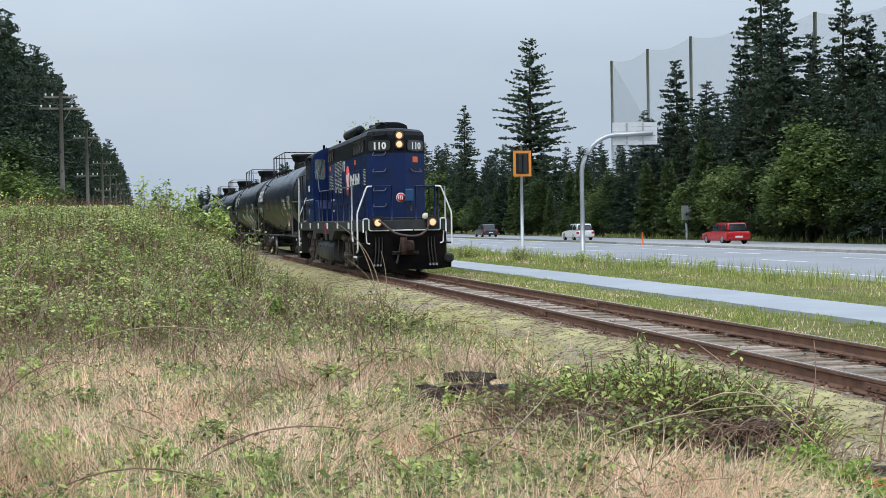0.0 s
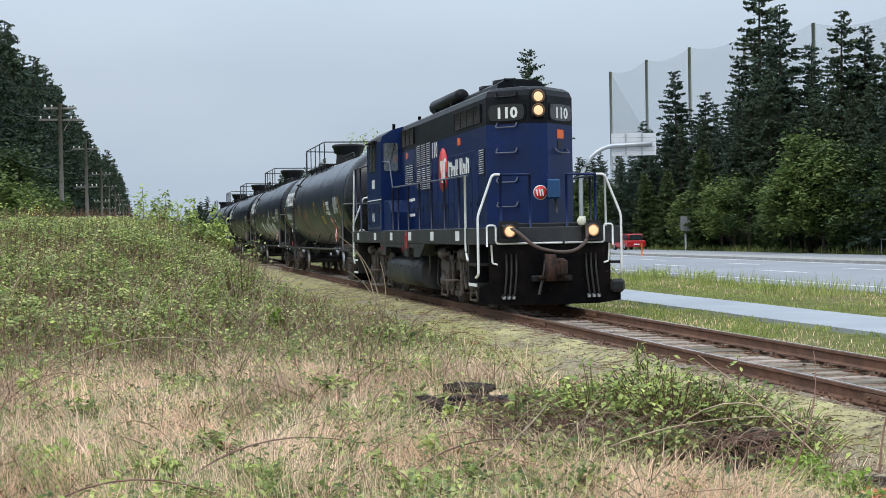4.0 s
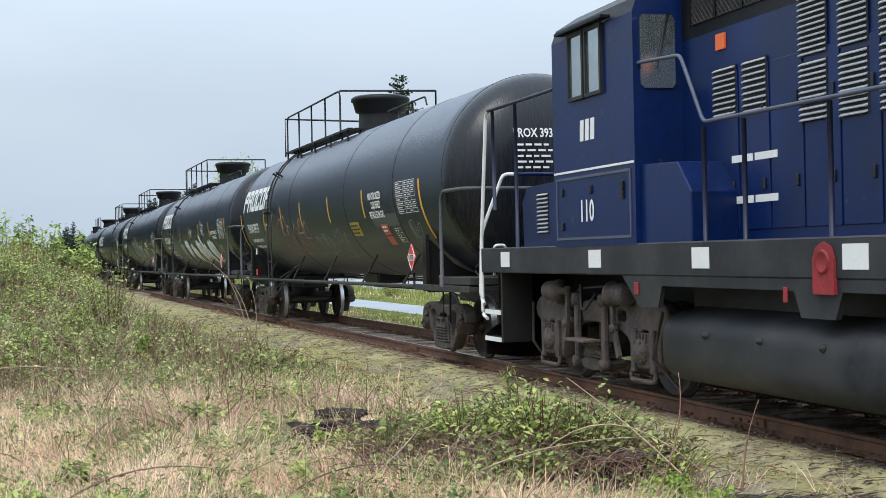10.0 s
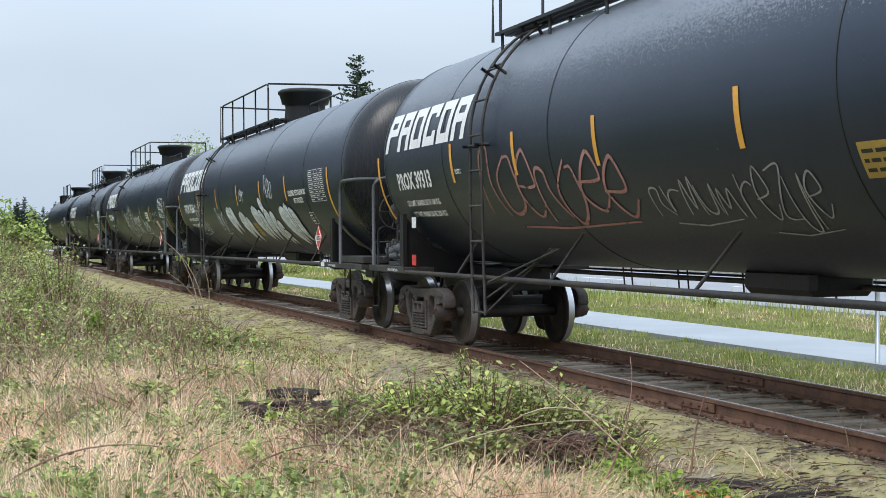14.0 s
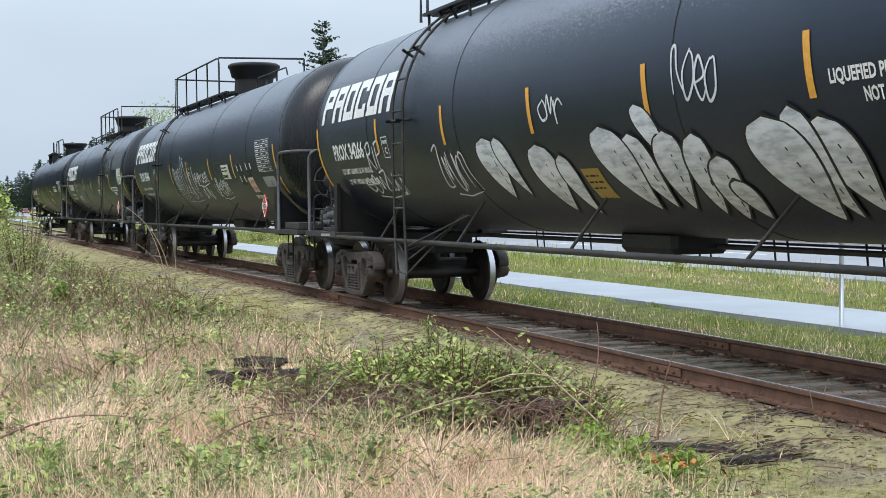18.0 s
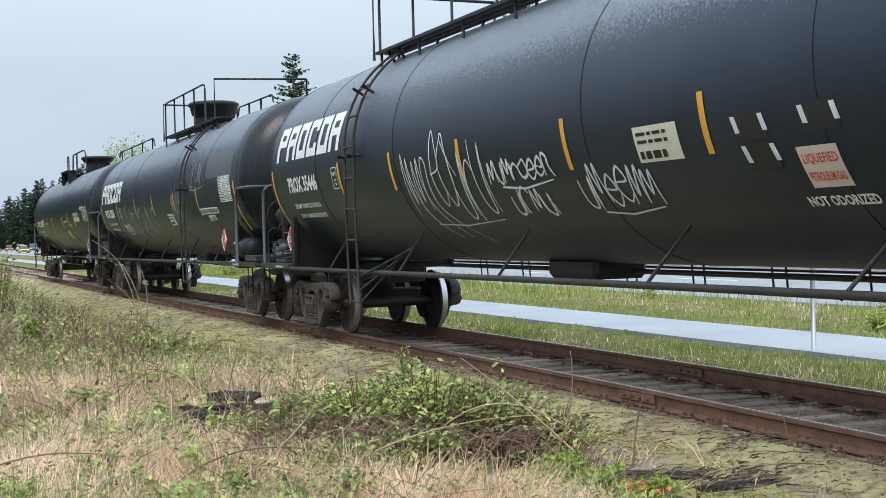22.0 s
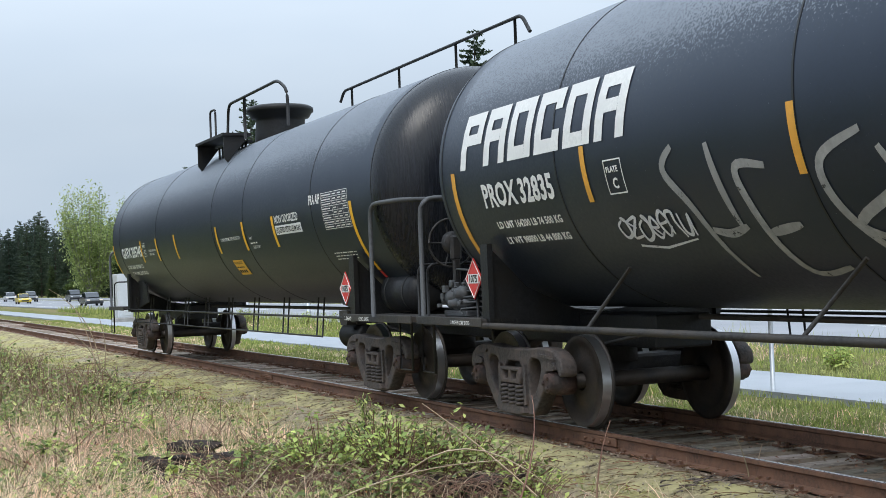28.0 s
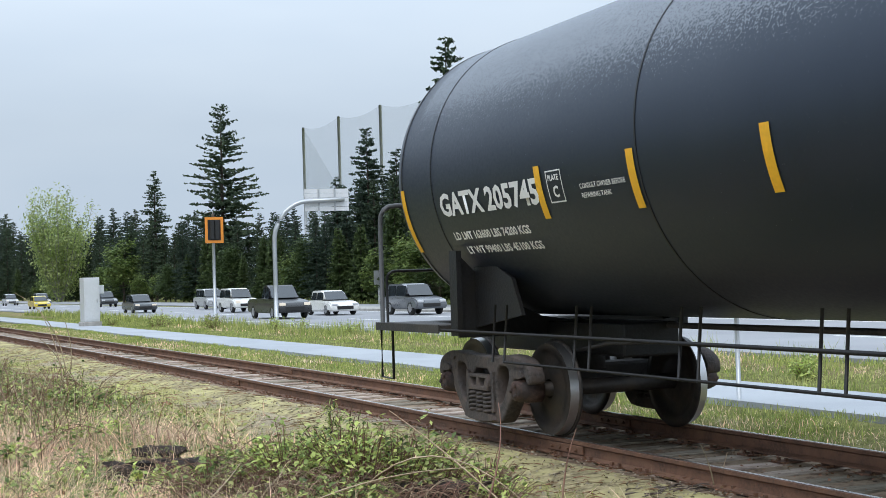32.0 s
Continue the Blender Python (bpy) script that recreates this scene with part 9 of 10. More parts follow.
M["tie_scrap"] = mat("splintered_grey_wood", (0.085, 0.066, 0.055), 0.9, vary=0.5, color2=(0.17, 0.14, 0.12), scale2=5.0, rand=0.4, spec=0.1)
rs = np.random.RandomState(21)
# straw
x, y, r = wedge(330000, 6.3, 21, -31, 21, rs, 0.9)
lat, z = grid_at(GL, x, y), grid_at(GZ, x, y)
p = patchy(x, y, 0.8, 1) * 0.6 + patchy(x, y, 0.25, 2) * 0.4
clear = np.zeros(len(x), bool)
for cx, cy, ex, ey in ((0.35, 11.5, 0.72, 0.5), (0.32, 12.62, 0.42, 0.36), (2.5, 10.3, 0.40, 0.45), (1.55, 10.5, 1.35, 0.95)):
    clear |= (rs.rand(len(x)) < 0.85) & (((x - cx) / ex) ** 2 + ((y - cy) / ey) ** 2 < 1)
keep = ~clear & (rs.rand(len(x)) < sm(2.0, 4.6, -lat + (p - 0.5) * 2.0) * (1 - 0.8 * sm(15.5, 20, r + (p - 0.5) * 6)) * (0.35 + 0.9 * p)) & (lat < -1.8)
x, y, z, r, p = (q[keep] for q in (x, y, z, r, p))
n = len(x)
L = (0.10 + 0.30 * rs.rand(n) ** 1.5) * (0.55 + 0.8 * p)
lean = np.clip(1.12 + 0.42 * rs.normal(size=n) - 0.5 * (rs.rand(n) < 0.12), 0.0, 1.58)
way = 14.0 * patchy(x, y, 0.85, 91)
dark = patchy(x, y, 1.7, 3) + 0.5 * rs.rand(n) + 0.2 * sm(11, 15, r) > 1.04
for nm, k, m_, lb in (("dry_grass", ~dark, "straw", "matted pale straw-coloured dry grass on the field"), ("dry_grass", dark, "straw_dark", "matted reddish-brown dead grass on the field")):
    lay(nm, blades(nm, x[k], y[k], z[k] - 0.01, L[k], 0.0022 + 0.00028 * r[k], lean[k], rs, M[m_], 0.25, way[k]), lb, "grass")
# short green grass between the straw
x, y, r = wedge(90000, 6.3, 24, -31, 21, rs, 0.9)
lat, z = grid_at(GL, x, y), grid_at(GZ, x, y)
p = patchy(x, y, 1.1, 5) * 0.6 + patchy(x, y, 0.35, 6) * 0.4
keep = (rs.rand(len(x)) < sm(0.42, 0.72, p + 0.12 * sm(16, 20, r)) * sm(2.2, 4.0, -lat)) & (lat < -2.0)
x, y, z, r = (q[keep] for q in (x, y, z, r))
n = len(x)
lay("field_grass", blades("field_grass", x, y, z, 0.06 + 0.16 * rs.rand(n), 0.004 + 0.0004 * r, np.abs(rs.normal(size=n)) * 0.45, rs, M["grass"]), "short green grass among the straw", "grass")
# thin weeds and moss tufts on the sandy shoulder
x, y, r = wedge(150000, 8, 48, -31, 16, rs)
lat, z = grid_at(GL, x, y), grid_at(GZ, x, y)
p = patchy(x, y, 0.6, 8)
keep = (lat < -1.4) & (lat > -4.2) & (rs.rand(len(x)) < sm(0.42, 0.75, p) * sm(-1.3, -3.4, lat))
x, y, z, r = (q[keep] for q in (x, y, z, r))
n = len(x)
lay("shoulder_weeds", blades("shoulder_weeds", x, y, z - 0.01, 0.03 + 0.09 * rs.rand(n), 0.004 + 0.0004 * r, np.abs(rs.normal(size=n)) * 0.6, rs, M["verge"]), "sparse moss and weeds on the sandy track shoulder", "weeds")

# low broad weeds and dead leaf bits scattered in the straw
x, y, r = wedge(60000, 6.4, 22, -30, 21, rs, 0.9)
lat, z = grid_at(GL, x, y), grid_at(GZ, x, y)
p = patchy(x, y, 0.45, 71) * 0.65 + patchy(x, y, 0.15, 72) * 0.35
keep = (lat < -3.0) & (p > 0.58)
lay("low_weeds", leaf_cloud(np.stack([x, y, z + 0.03 + 0.14 * rs.rand(len(x))], -1)[keep], 0.024 + 0.001 * r[keep], rs, M["bramble"], 0.5, 1.5, "low_weeds"), "low green weeds spread through the straw", "weeds")
keep = (lat < -2.6) & (p < 0.30)
lay("dead_leaves", leaf_cloud(np.stack([x, y, z + 0.02 + 0.10 * rs.rand(len(x))], -1)[keep], 0.02 + 0.0008 * r[keep], rs, M["litter"], 0.8, 1.6, "dead_leaves"), "dead brown leaf bits lying in the straw", "leaf litter")

# reddish cane thicket in front of the bank
x, y, r = wedge(7500, 7.0, 25, -14, 21, rs, 0.9)
lat, z = grid_at(GL, x, y), grid_at(GZ, x, y)
p = patchy(x, y, 1.4, 11)
keep = (lat < -3.8) & (rs.rand(len(x)) < (0.15 + 0.85 * sm(0.35, 0.65, p)) * (0.22 + 0.78 * sm(9.5, 13.5, r)))
x, y, z, r = (q[keep] for q in (x, y, z, r))
n = len(x)
P0 = np.stack([x, y, z], -1)
h = 0.16 + 0.44 * rs.rand(n) ** 1.4 * (0.35 + 0.65 * sm(9, 15, r))
bend = rs.normal(size=(n, 2)) * 0.14
P2 = P0 + np.concatenate([bend * 1.6, h[:, None]], 1)
P1 = P0 + np.concatenate([bend * 0.3, h[:, None] * 0.6], 1)
red = rs.rand(n) < 0.62
for k, m_, lb in ((red, "red_cane", "thin upright red-brown bramble canes"), (~red, "tan_cane", "thin dry tan stems standing in the straw")):
    lay("bramble_canes", canes("bramble_canes", P0[k], P1[k], P2[k], 0.003 + 0.00022 * r[k], M[m_], 3), lb, "canes")
# sparse leaves on the thicket
q = rs.randint(0, n, 11000)
t = rs.rand(11000)[:, None]
P = P0[q] + (P2[q] - P0[q]) * (0.3 + 0.75 * t) + rs.normal(size=(11000, 3)) * 0.05
clump = patchy(P[:, 0], P[:, 1], 0.9, 14) > 0.52
lay("bramble_leaves", leaf_cloud(P[clump], 0.030 + 0.0008 * r[q][clump], rs, M["bramble"], 0.6, 1.4, "bramble_leaves"), "scattered green bramble leaves on the canes", "leaves")

# long arching canes
n = 110
x, y, r = wedge(n, 9.5, 24, 0, 20, rs, 0.9)
z = grid_at(GZ, x, y)
a, L = rs.rand(n) * 6.283, 0.5 + 1.1 * rs.rand(n)
P0 = np.stack([x, y, z], -1)
P2 = P0 + np.stack([np.cos(a) * L, np.sin(a) * L * 0.7, 0.02 + 0.25 * rs.rand(n)], -1)
P1 = (P0 + P2) / 2 + np.stack([0 * L, 0 * L, 0.45 * L + 0.15], -1)
for k, m_, lb in ((rs.rand(n) < 0.55, "red_cane", "long arching red-brown bramble canes"), (rs.rand(n) < 0.4, "tan_cane", "long arching dead tan canes")):
    lay("arching_canes", canes("arching_canes", P0[k], P1[k], P2[k], 0.0035 + 0.0002 * r[k], M[m_], 8), lb, "canes")
# a few chosen ones close by
for (a, b, c), m_ in ((((-2.45, 7.6, 0.0), (-1.9, 7.9, 0.42), (-1.05, 7.7, 0.0)), "red_cane"), (((-0.25, 9.0, 0.0), (0.3, 9.2, 0.42), (1.2, 9.1, -0.02)), "red_cane"), (((-1.75, 8.7, 0), (-1.3, 9.4, 0.35), (-0.5, 9.5, 0.1)), "red_cane"),
                      (((-0.1, 8.1, 0.0), (0.5, 9.0, 0.2), (0.75, 9.9, 0.35)), "tan_cane"), (((1.45, 9.6, 0.0), (2.1, 9.7, 0.75), (2.7, 8.9, 0.0)), "tan_cane"), (((0.9, 9.3, 0.0), (1.5, 9.4, 0.3), (2.3, 9.3, 0.30)), "tan_cane"),
                      (((2.6, 9.4, 0.0), (2.25, 9.7, 0.38), (1.9, 10.1, 0.66)), "tan_cane"), (((-4.3, 14.2, 0.1), (-3.6, 14.4, 0.75), (-2.2, 14.2, 0.45)), "tan_cane"), (((-4.9, 15.5, 0.1), (-4.7, 15.6, 0.7), (-4.5, 15.6, 1.1)), "tan_cane"),
                      (((-3.0, 17.5, 0.1), (-2.98, 17.5, 0.6), (-2.85, 17.4, 1.0)), "tan_cane"), (((-3.9, 16.9, 0.1), (-4.0, 17.0, 0.5), (-3.8, 17.2, 0.9)), "tan_cane"),
                      (((-1.15, 24.4, -0.15), (-1.1, 24.6, 1.1), (-2.0, 24.6, 1.65)), "tan_cane"), (((-1.2, 24.4, -0.1), (-1.25, 24.5, 0.7), (-1.55, 24.5, 1.25)), "tan_cane"), (((-1.1, 24.4, -0.1), (-1.2, 24.5, 0.6), (-1.75, 24.5, 0.95)), "tan_cane"), (((-1.1, 24.4, 0.1), (-1.0, 24.5, 0.6), (-1.15, 24.5, 1.1)), "tan_cane"),
                      (((4.74, 10.5, -0.25), (4.72, 10.5, 0.0), (4.62, 10.5, 0.2)), "tan_cane"), (((4.76, 10.5, -0.25), (4.8, 10.5, -0.05), (4.86, 10.5, 0.12)), "tan_cane"),
                      (((2.9, 9.0, -0.05), (2.95, 9.1, 0.3), (3.1, 9.2, 0.55)), "red_cane"), (((2.2, 8.7, -0.05), (2.5, 8.9, 0.4), (2.55, 9.3, 0.75)), "red_cane")):
    lay("arching_cane", canes("arching_cane", np.array([a]), np.array([b]), np.array([c]), np.array([0.006 + 0.00035 * b[1]]), M[m_], 10), "single long bent bramble cane in the straw" if m_ == "red_cane" else "single pale dead stalk in the straw", "cane", "", "bent stalks")


# the bramble bank on the left of the track
def bank_top(x, y, r, lat):
    az = np.degrees(np.arctan2(-x, y))
    f = sm(18.5, 37, r + (az - 12) * 0.35)
    rise = 0.22 + (0.45 + 1.10 * sm(5, 13, az)) * f
    return rise * sm(3.6, 7.0, -lat) + (patchy(x, y, 1.3, 17) - 0.5) * 0.50 + (patchy(x, y, 0.5, 18) - 0.5) * 0.30


x, y, r = wedge(150000, 17.5, 47, 3.5, 22, rs, 0.75)
lat = grid_at(GL, x, y)
z0 = grid_at(GZ, x, y)
keep = (lat < -3.9 - patchy(x, y, 1.1, 19) * 1.2) & (rs.rand(len(x)) < (0.30 + 0.70 * sm(0.30, 0.6, patchy(x, y, 0.55, 20))) * sm(17.5, 23, r + 4 * patchy(x, y, 1.5, 22)))
x, y, r, lat, z0 = (q[keep] for q in (x, y, r, lat, z0))
top = np.minimum(bank_top(x, y, r, lat) + 0.18, 1.62 + 0.5 - z0)
dz = np.abs(rs.normal(size=len(x))) * 0.22
P = np.stack([x, y, np.maximum(z0 + top - dz, z0 + 0.03)], -1)
new_ = (rs.rand(len(x)) < 0.30) & (dz < 0.2)
lay("bramble_bank", leaf_cloud(P[~new_], 0.052, rs, M["bramble"], 0.45, 1.4, "bramble_bank"), "dense bank of green bramble beside the track", "brambles")
lay("bramble_bank", leaf_cloud(P[new_], 0.050, rs, M["bramble_new"], 0.4, 1.4, "bramble_bank"), "light green young leaves on top of the bramble bank", "brambles")
k = rs.choice(len(x), 3000, replace=False)
n = len(k)
P0 = np.stack([x[k], y[k], z0[k]], -1)
hh = top[k] + 0.05 + 0.25 * rs.rand(n)
b = rs.normal(size=(n, 2)) * 0.25
lay("bramble_canes", canes("bramble_canes", P0, P0 + np.concatenate([b * 0.2, hh[:, None] * 0.7], 1), P0 + np.concatenate([b, hh[:, None]], 1), np.full(n, 0.0085), M["red_cane"], 4), "brown canes standing out of the bramble bank", "canes")
k = rs.choice(len(x), 1100, replace=False)
n = len(k)
P0 = np.stack([x[k], y[k], z0[k] + top[k] * 0.6], -1)
b = rs.normal(size=(n, 2)) * 0.35
lay("dry_sticks", canes("dry_sticks", P0, P0 + np.concatenate([b * 0.2, 0.3 + 0 * b[:, :1]], 1), P0 + np.concatenate([b, 0.35 + 0.4 * rs.rand(n, 1)], 1), np.full(n, 0.008), M["tan_cane"], 4), "dry pale sticks in the brambles", "canes")


def shrub(name, x, y, z, h, w, seed, material, n, size, label, category, stems=14, group="", droop=0.0, flowers=0, bare=0.25, tan=False):
    """A many-stemmed shrub: bent stems with leaves along their length."""
    q = np.random.RandomState(seed)
    e = thing(name, pose(x, y, z), label, category, group)
    a = q.rand(stems) * 6.283
    rr = w * 0.5 * np.sqrt(q.rand(stems))
    P0 = np.stack([np.cos(a) * rr * 0.25, np.sin(a) * rr * 0.25, 0 * a - 0.03], -1)
    H = h * (0.55 + 0.45 * q.rand(stems)) * (1 - 0.35 * rr / (w * 0.5))
    P2 = np.stack([np.cos(a) * rr, np.sin(a) * rr, H * (1 - droop * q.rand(stems))], -1)
    P1 = P0 * 0.5 + P2 * 0.5 + np.stack([0 * a, 0 * a, H * (0.15 + droop * 0.5)], -1)
    st = new("cane_tangle", canes("cane_tangle", P0, P1, P2, np.full(stems, 0.004 + 0.004 * h), M["tan_cane" if tan else "red_cane"], 6))
    st.parent = e
    st["kind"] = "stuff"
    k = q.randint(0, stems, n)
    t = (bare + (1.02 - bare) * q.rand(n))[:, None]
    P = P0[k] * (1 - t) ** 2 + P1[k] * 2 * t * (1 - t) + P2[k] * t * t + q.normal(size=(n, 3)) * (0.05 * h + 0.03) * (1.1 - 0.6 * t)
    lf = new("leaves", leaf_cloud(P, size, q, M[material], 0.7, 1.7, "leaves"))
    lf.parent = e
    if flowers:
        f = P[q.choice(n, flowers, replace=False)] + q.normal(size=(flowers, 3)) * 0.03
        fl = new("flowers", leaf_cloud(f, size * 0.9, q, M["flower"], 0.8, 1.1, "flowers"))
        fl.parent = e
    return e


def field_z(x, y):
    return float(grid_at(GZ, np.array([x]), np.array([y]))[0])


def polar(az, r):
    return -math.sin(radians(az)) * r, math.cos(radians(az)) * r


# shrubs that rise above the bank
for az, r, h, w, sd in ((11.0, 38, 2.6, 1.2, 1), (11.6, 39, 2.9, 1.2, 2), (12.4, 38, 2.75, 1.1, 3), (10.4, 37, 2.4, 1.0, 4), (9.7, 38, 2.2, 1.1, 5), (12.9, 40, 2.5, 1.2, 6)):
    x, y = polar(az, r)
    shrub("willow_shrub", x, y, field_z(x, y), h + 0.35, w + 0.4, sd, "bramble_new" if sd % 2 else "bramble", 2000, 0.085, "upright leafy green shoots above the brambles", "shrub", 16, "shoots above the bank")
x, y = polar(16.7, 36)
shrub("broom_bush", x, y, field_z(x, y), 2.5, 1.6, 8, "bramble_new", 1500, 0.05, "broom bush with yellow flowers in the bramble bank", "shrub", 40, flowers=420)
for az, r, h, w, sd in ((17.8, 40, 2.7, 2.2, 9), (18.6, 38, 2.6, 2.0, 10), (15.3, 41, 2.2, 2.0, 11), (14.3, 42, 2.1, 2.0, 12), (19.6, 38, 2.8, 2.4, 13)):
    x, y = polar(az, r)
    shrub("bank_shrub", x, y, field_z(x, y), h, w, sd, "bramble_new" if sd % 2 else "bramble", 2200, 0.075, "leafy green shrub at the top of the bank", "shrub", 40, "shrubs on the bank")
shrub("broom_sapling", -3.7, 24.7, field_z(-3.7, 24.7), 1.9, 1.4, 14, "bramble", 1300, 0.04, "slender dark green broom sapling with upright twigs", "shrub", 34, bare=0.35)
shrub("broom_sapling", -2.9, 24.2, field_z(-2.9, 24.2), 1.2, 0.8, 15, "bramble", 450, 0.04, "slender dark green broom sapling with upright twigs", "shrub", 18, bare=0.3)
shrub("dark_tuft", -0.77, 20.6, field_z(-0.77, 20.6), 0.42, 1.3, 16, "bramble", 700, 0.05, "dark green tuft of weeds beside the track", "weeds", 40, bare=0.1)
for x, y, h in ((-2.8, 22.1, 0.5), (-4.5, 25.6, 1.1), (-4.2, 21.2, 0.45), (-4.5, 19.3, 0.42), (-4.6, 17.9, 0.42)):
    shrub("bright_weed", x, y, field_z(x, y), h, 0.55, int(abs(x * 10)), "bright", 140, 0.085, "bright yellow-green broad-leaved weed", "weed", 9, "bright weeds", bare=0.55)

# the bush round the old ties
for x, y, h, w, sd, m_, n in ((0.95, 11.2, 0.55, 0.9, 31, "bramble", 900), (1.2, 10.8, 0.66, 1.0, 32, "bramble_new", 900), (1.65, 10.9, 0.92, 1.1, 33, "bramble", 1500), (1.75, 10.5, 0.80, 0.9, 41, "bramble_new", 900), (2.05, 10.7, 0.80, 1.1, 34, "bramble", 1200), (2.4, 10.9, 0.75, 0.9, 35, "bramble_new", 700),
                                (-0.35, 11.9, 0.32, 0.8, 36, "bramble", 260), (1.45, 9.7, 0.40, 1.0, 37, "bramble", 800), (2.75, 10.3, 0.45, 0.7, 38, "bramble_new", 400), (-0.7, 11.4, 0.30, 0.9, 39, "bramble_new", 320), (0.9, 9.3, 0.30, 0.8, 40, "bramble", 380), (2.9, 11.1, 0.5, 0.8, 42, "bramble", 350), (0.55, 10.6, 0.42, 0.8, 43, "bramble", 420)):
    shrub("bramble_bush", x, y, field_z(x, y), h * 1.12, w, sd, m_, int(n * 0.85), 0.036, "low bramble bush with arching canes round the old ties", "bush", 80, "brambles round the ties", droop=0.30, bare=0.2)
for x, y, h, w, sd, n in ((-2.75, 9.2, 0.25, 0.6, 51, 160), (-2.0, 10.2, 0.32, 0.7, 52, 200), (-3.1, 11.9, 0.38, 0.9, 53, 240), (-4.0, 13.2, 0.45, 1.0, 54, 300), (-0.9, 9.6, 0.28, 0.6, 55, 150), (-1.6, 8.1, 0.22, 0.6, 56, 150), (-0.2, 8.5, 0.22, 0.5, 57, 120),
                           (-2.6, 14.0, 0.40, 1.1, 58, 300), (-1.2, 13.4, 0.36, 0.9, 59, 220), (0.35, 9.9, 0.22, 0.5, 60, 120), (-5.0, 15.0, 0.5, 1.2, 61, 340), (-1.9, 16.5, 0.42, 1.2, 62, 280), (-0.4, 15.5, 0.32, 1.0, 63, 220), (-2.4, 7.7, 0.2, 0.5, 64, 130), (0.5, 8.4, 0.2, 0.5, 65, 140)):
    shrub("bramble_sprig", x, y, field_z(x, y), h, w, sd, "bramble_new" if sd % 3 == 0 else "bramble", n, 0.036, "small bramble sprig with green leaves in the straw", "bramble", 9, "sprigs in the straw", droop=0.5, bare=0.3)
for k in range(46):
    q = random.Random(700 + k)
    x, y = polar(q.uniform(-6, 20), 7.2 + 8.5 * q.random() ** 1.2)
    if to_line(x, y)[1] < -4.2 and not (0.3 < x < 2.8 and y > 9.4):
        shrub("bramble_sprig", x, y, field_z(x, y), q.uniform(0.16, 0.34), q.uniform(0.4, 0.9), 700 + k, q.choice(("bramble", "bramble_new", "bramble")), q.randint(90, 240), 0.034, "small bramble sprig with green leaves in the straw", "bramble", 8, "sprigs in the straw", droop=0.6, bare=0.25)
for x, y, h in ((2.50, 9.15, 0.36), (2.66, 9.0, 0.28), (2.40, 9.35, 0.30), (2.80, 8.55, 0.20), (2.60, 9.55, 0.30), (3.05, 8.85, 0.2)):
    shrub("green_shoots", x, y, field_z(x, y), h, 0.32, int(x * 100), "bright", 170, 0.038, "bright green leafy shoots growing from the ground", "weed", 9, "bright shoots", bare=0.2)


def seedling(x, y, h):
    q = np.random.RandomState(5)
    e = thing("pine_seedling", pose(x, y, field_z(x, y)), "small dark green pine seedling in the bush", "tree")
    bm = bmesh.new()
    tube(bm, [(0, 0, -0.02), (0.01, 0, h * 0.5), (0, 0, h)], [0.012, 0.009, 0.004], 6)
    for k in range(14):
        a, t = q.rand() * 6.283, 0.25 + 0.7 * q.rand()
        tube(bm, [(0, 0, h * t), (math.cos(a) * 0.16 * (1.1 - t), math.sin(a) * 0.16 * (1.1 - t), h * t + 0.1)], [0.006, 0.003], 4)
    part("stem", bm, M["bark"], e)
    P = []
    for t0, rr0, n in ((0.92, 0.05, 30), (0.76, 0.11, 45), (0.58, 0.15, 55), (0.40, 0.19, 60)):
        for j in range(5):
            a = q.rand() * 6.283
            for i in range(n // 5 * 2):
                f = q.rand()
                P.append((math.cos(a) * rr0 * f + q.normal() * 0.018, math.sin(a) * rr0 * f + q.normal() * 0.018, h * t0 + 0.10 * f + q.normal() * 0.02))
    nd = new("needles", leaf_cloud(np.array(P), 0.013, q, M["bramble"], 1.2, 5.5, "needles"))
    nd.parent = e


seedling(1.70, 11.9, 0.70)
# brown tangle of dead canes in the bush
n = 1000
x, y = rs.uniform(0.3, 2.8, n), rs.uniform(9.6, 11.5, n)
P0 = np.stack([x, y, grid_at(GZ, x, y)], -1)
a, L = rs.rand(n) * 6.283, 0.15 + 0.5 * rs.rand(n)
P2 = P0 + np.stack([np.cos(a) * L, np.sin(a) * L * 0.7, 0.04 + 0.30 * rs.rand(n)], -1)
P1 = (P0 + P2) / 2 + np.stack([0 * L, 0 * L, 0.35 * L + 0.08], -1)
k = rs.rand(n) < 0.75
# leaf sheet coloured dark to give the bush its inner shade
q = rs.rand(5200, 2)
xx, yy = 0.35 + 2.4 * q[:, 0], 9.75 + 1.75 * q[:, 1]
lay("dead_leaves", leaf_cloud(np.stack([xx, yy, grid_at(GZ, xx, yy) + 0.02 + 0.12 * rs.rand(5200) ** 2], -1), 0.045, rs, M["litter_shade"], 0.6, 1.5, "dead_leaves"), "dark leaf sheet put in for the shade under the brambles", "leaf litter")
lay("dead_canes", canes("dead_canes", P0[k], P1[k], P2[k], np.full(k.sum(), 0.0045), M["red_cane"], 6), "tangle of dead brown bramble canes round the old ties", "canes")
lay("dead_canes", canes("dead_canes", P0[~k], P1[~k], P2[~k], np.full((~k).sum(), 0.004), M["tan_cane"], 6), "pale dead canes in the tangle round the old ties", "canes")


def shoulder_z(x, y, lat):
    """Top of the ground or of the ballast bed, whichever is higher."""
    u = np.clip((-lat - 1.35) / 0.6, 0, 1)
    bed = np.where(lat > -1.95, -0.146 - 0.12 * u * u * (3 - 2 * u), -9.0)
    return np.maximum(grid_at(GZ, x, y), bed)


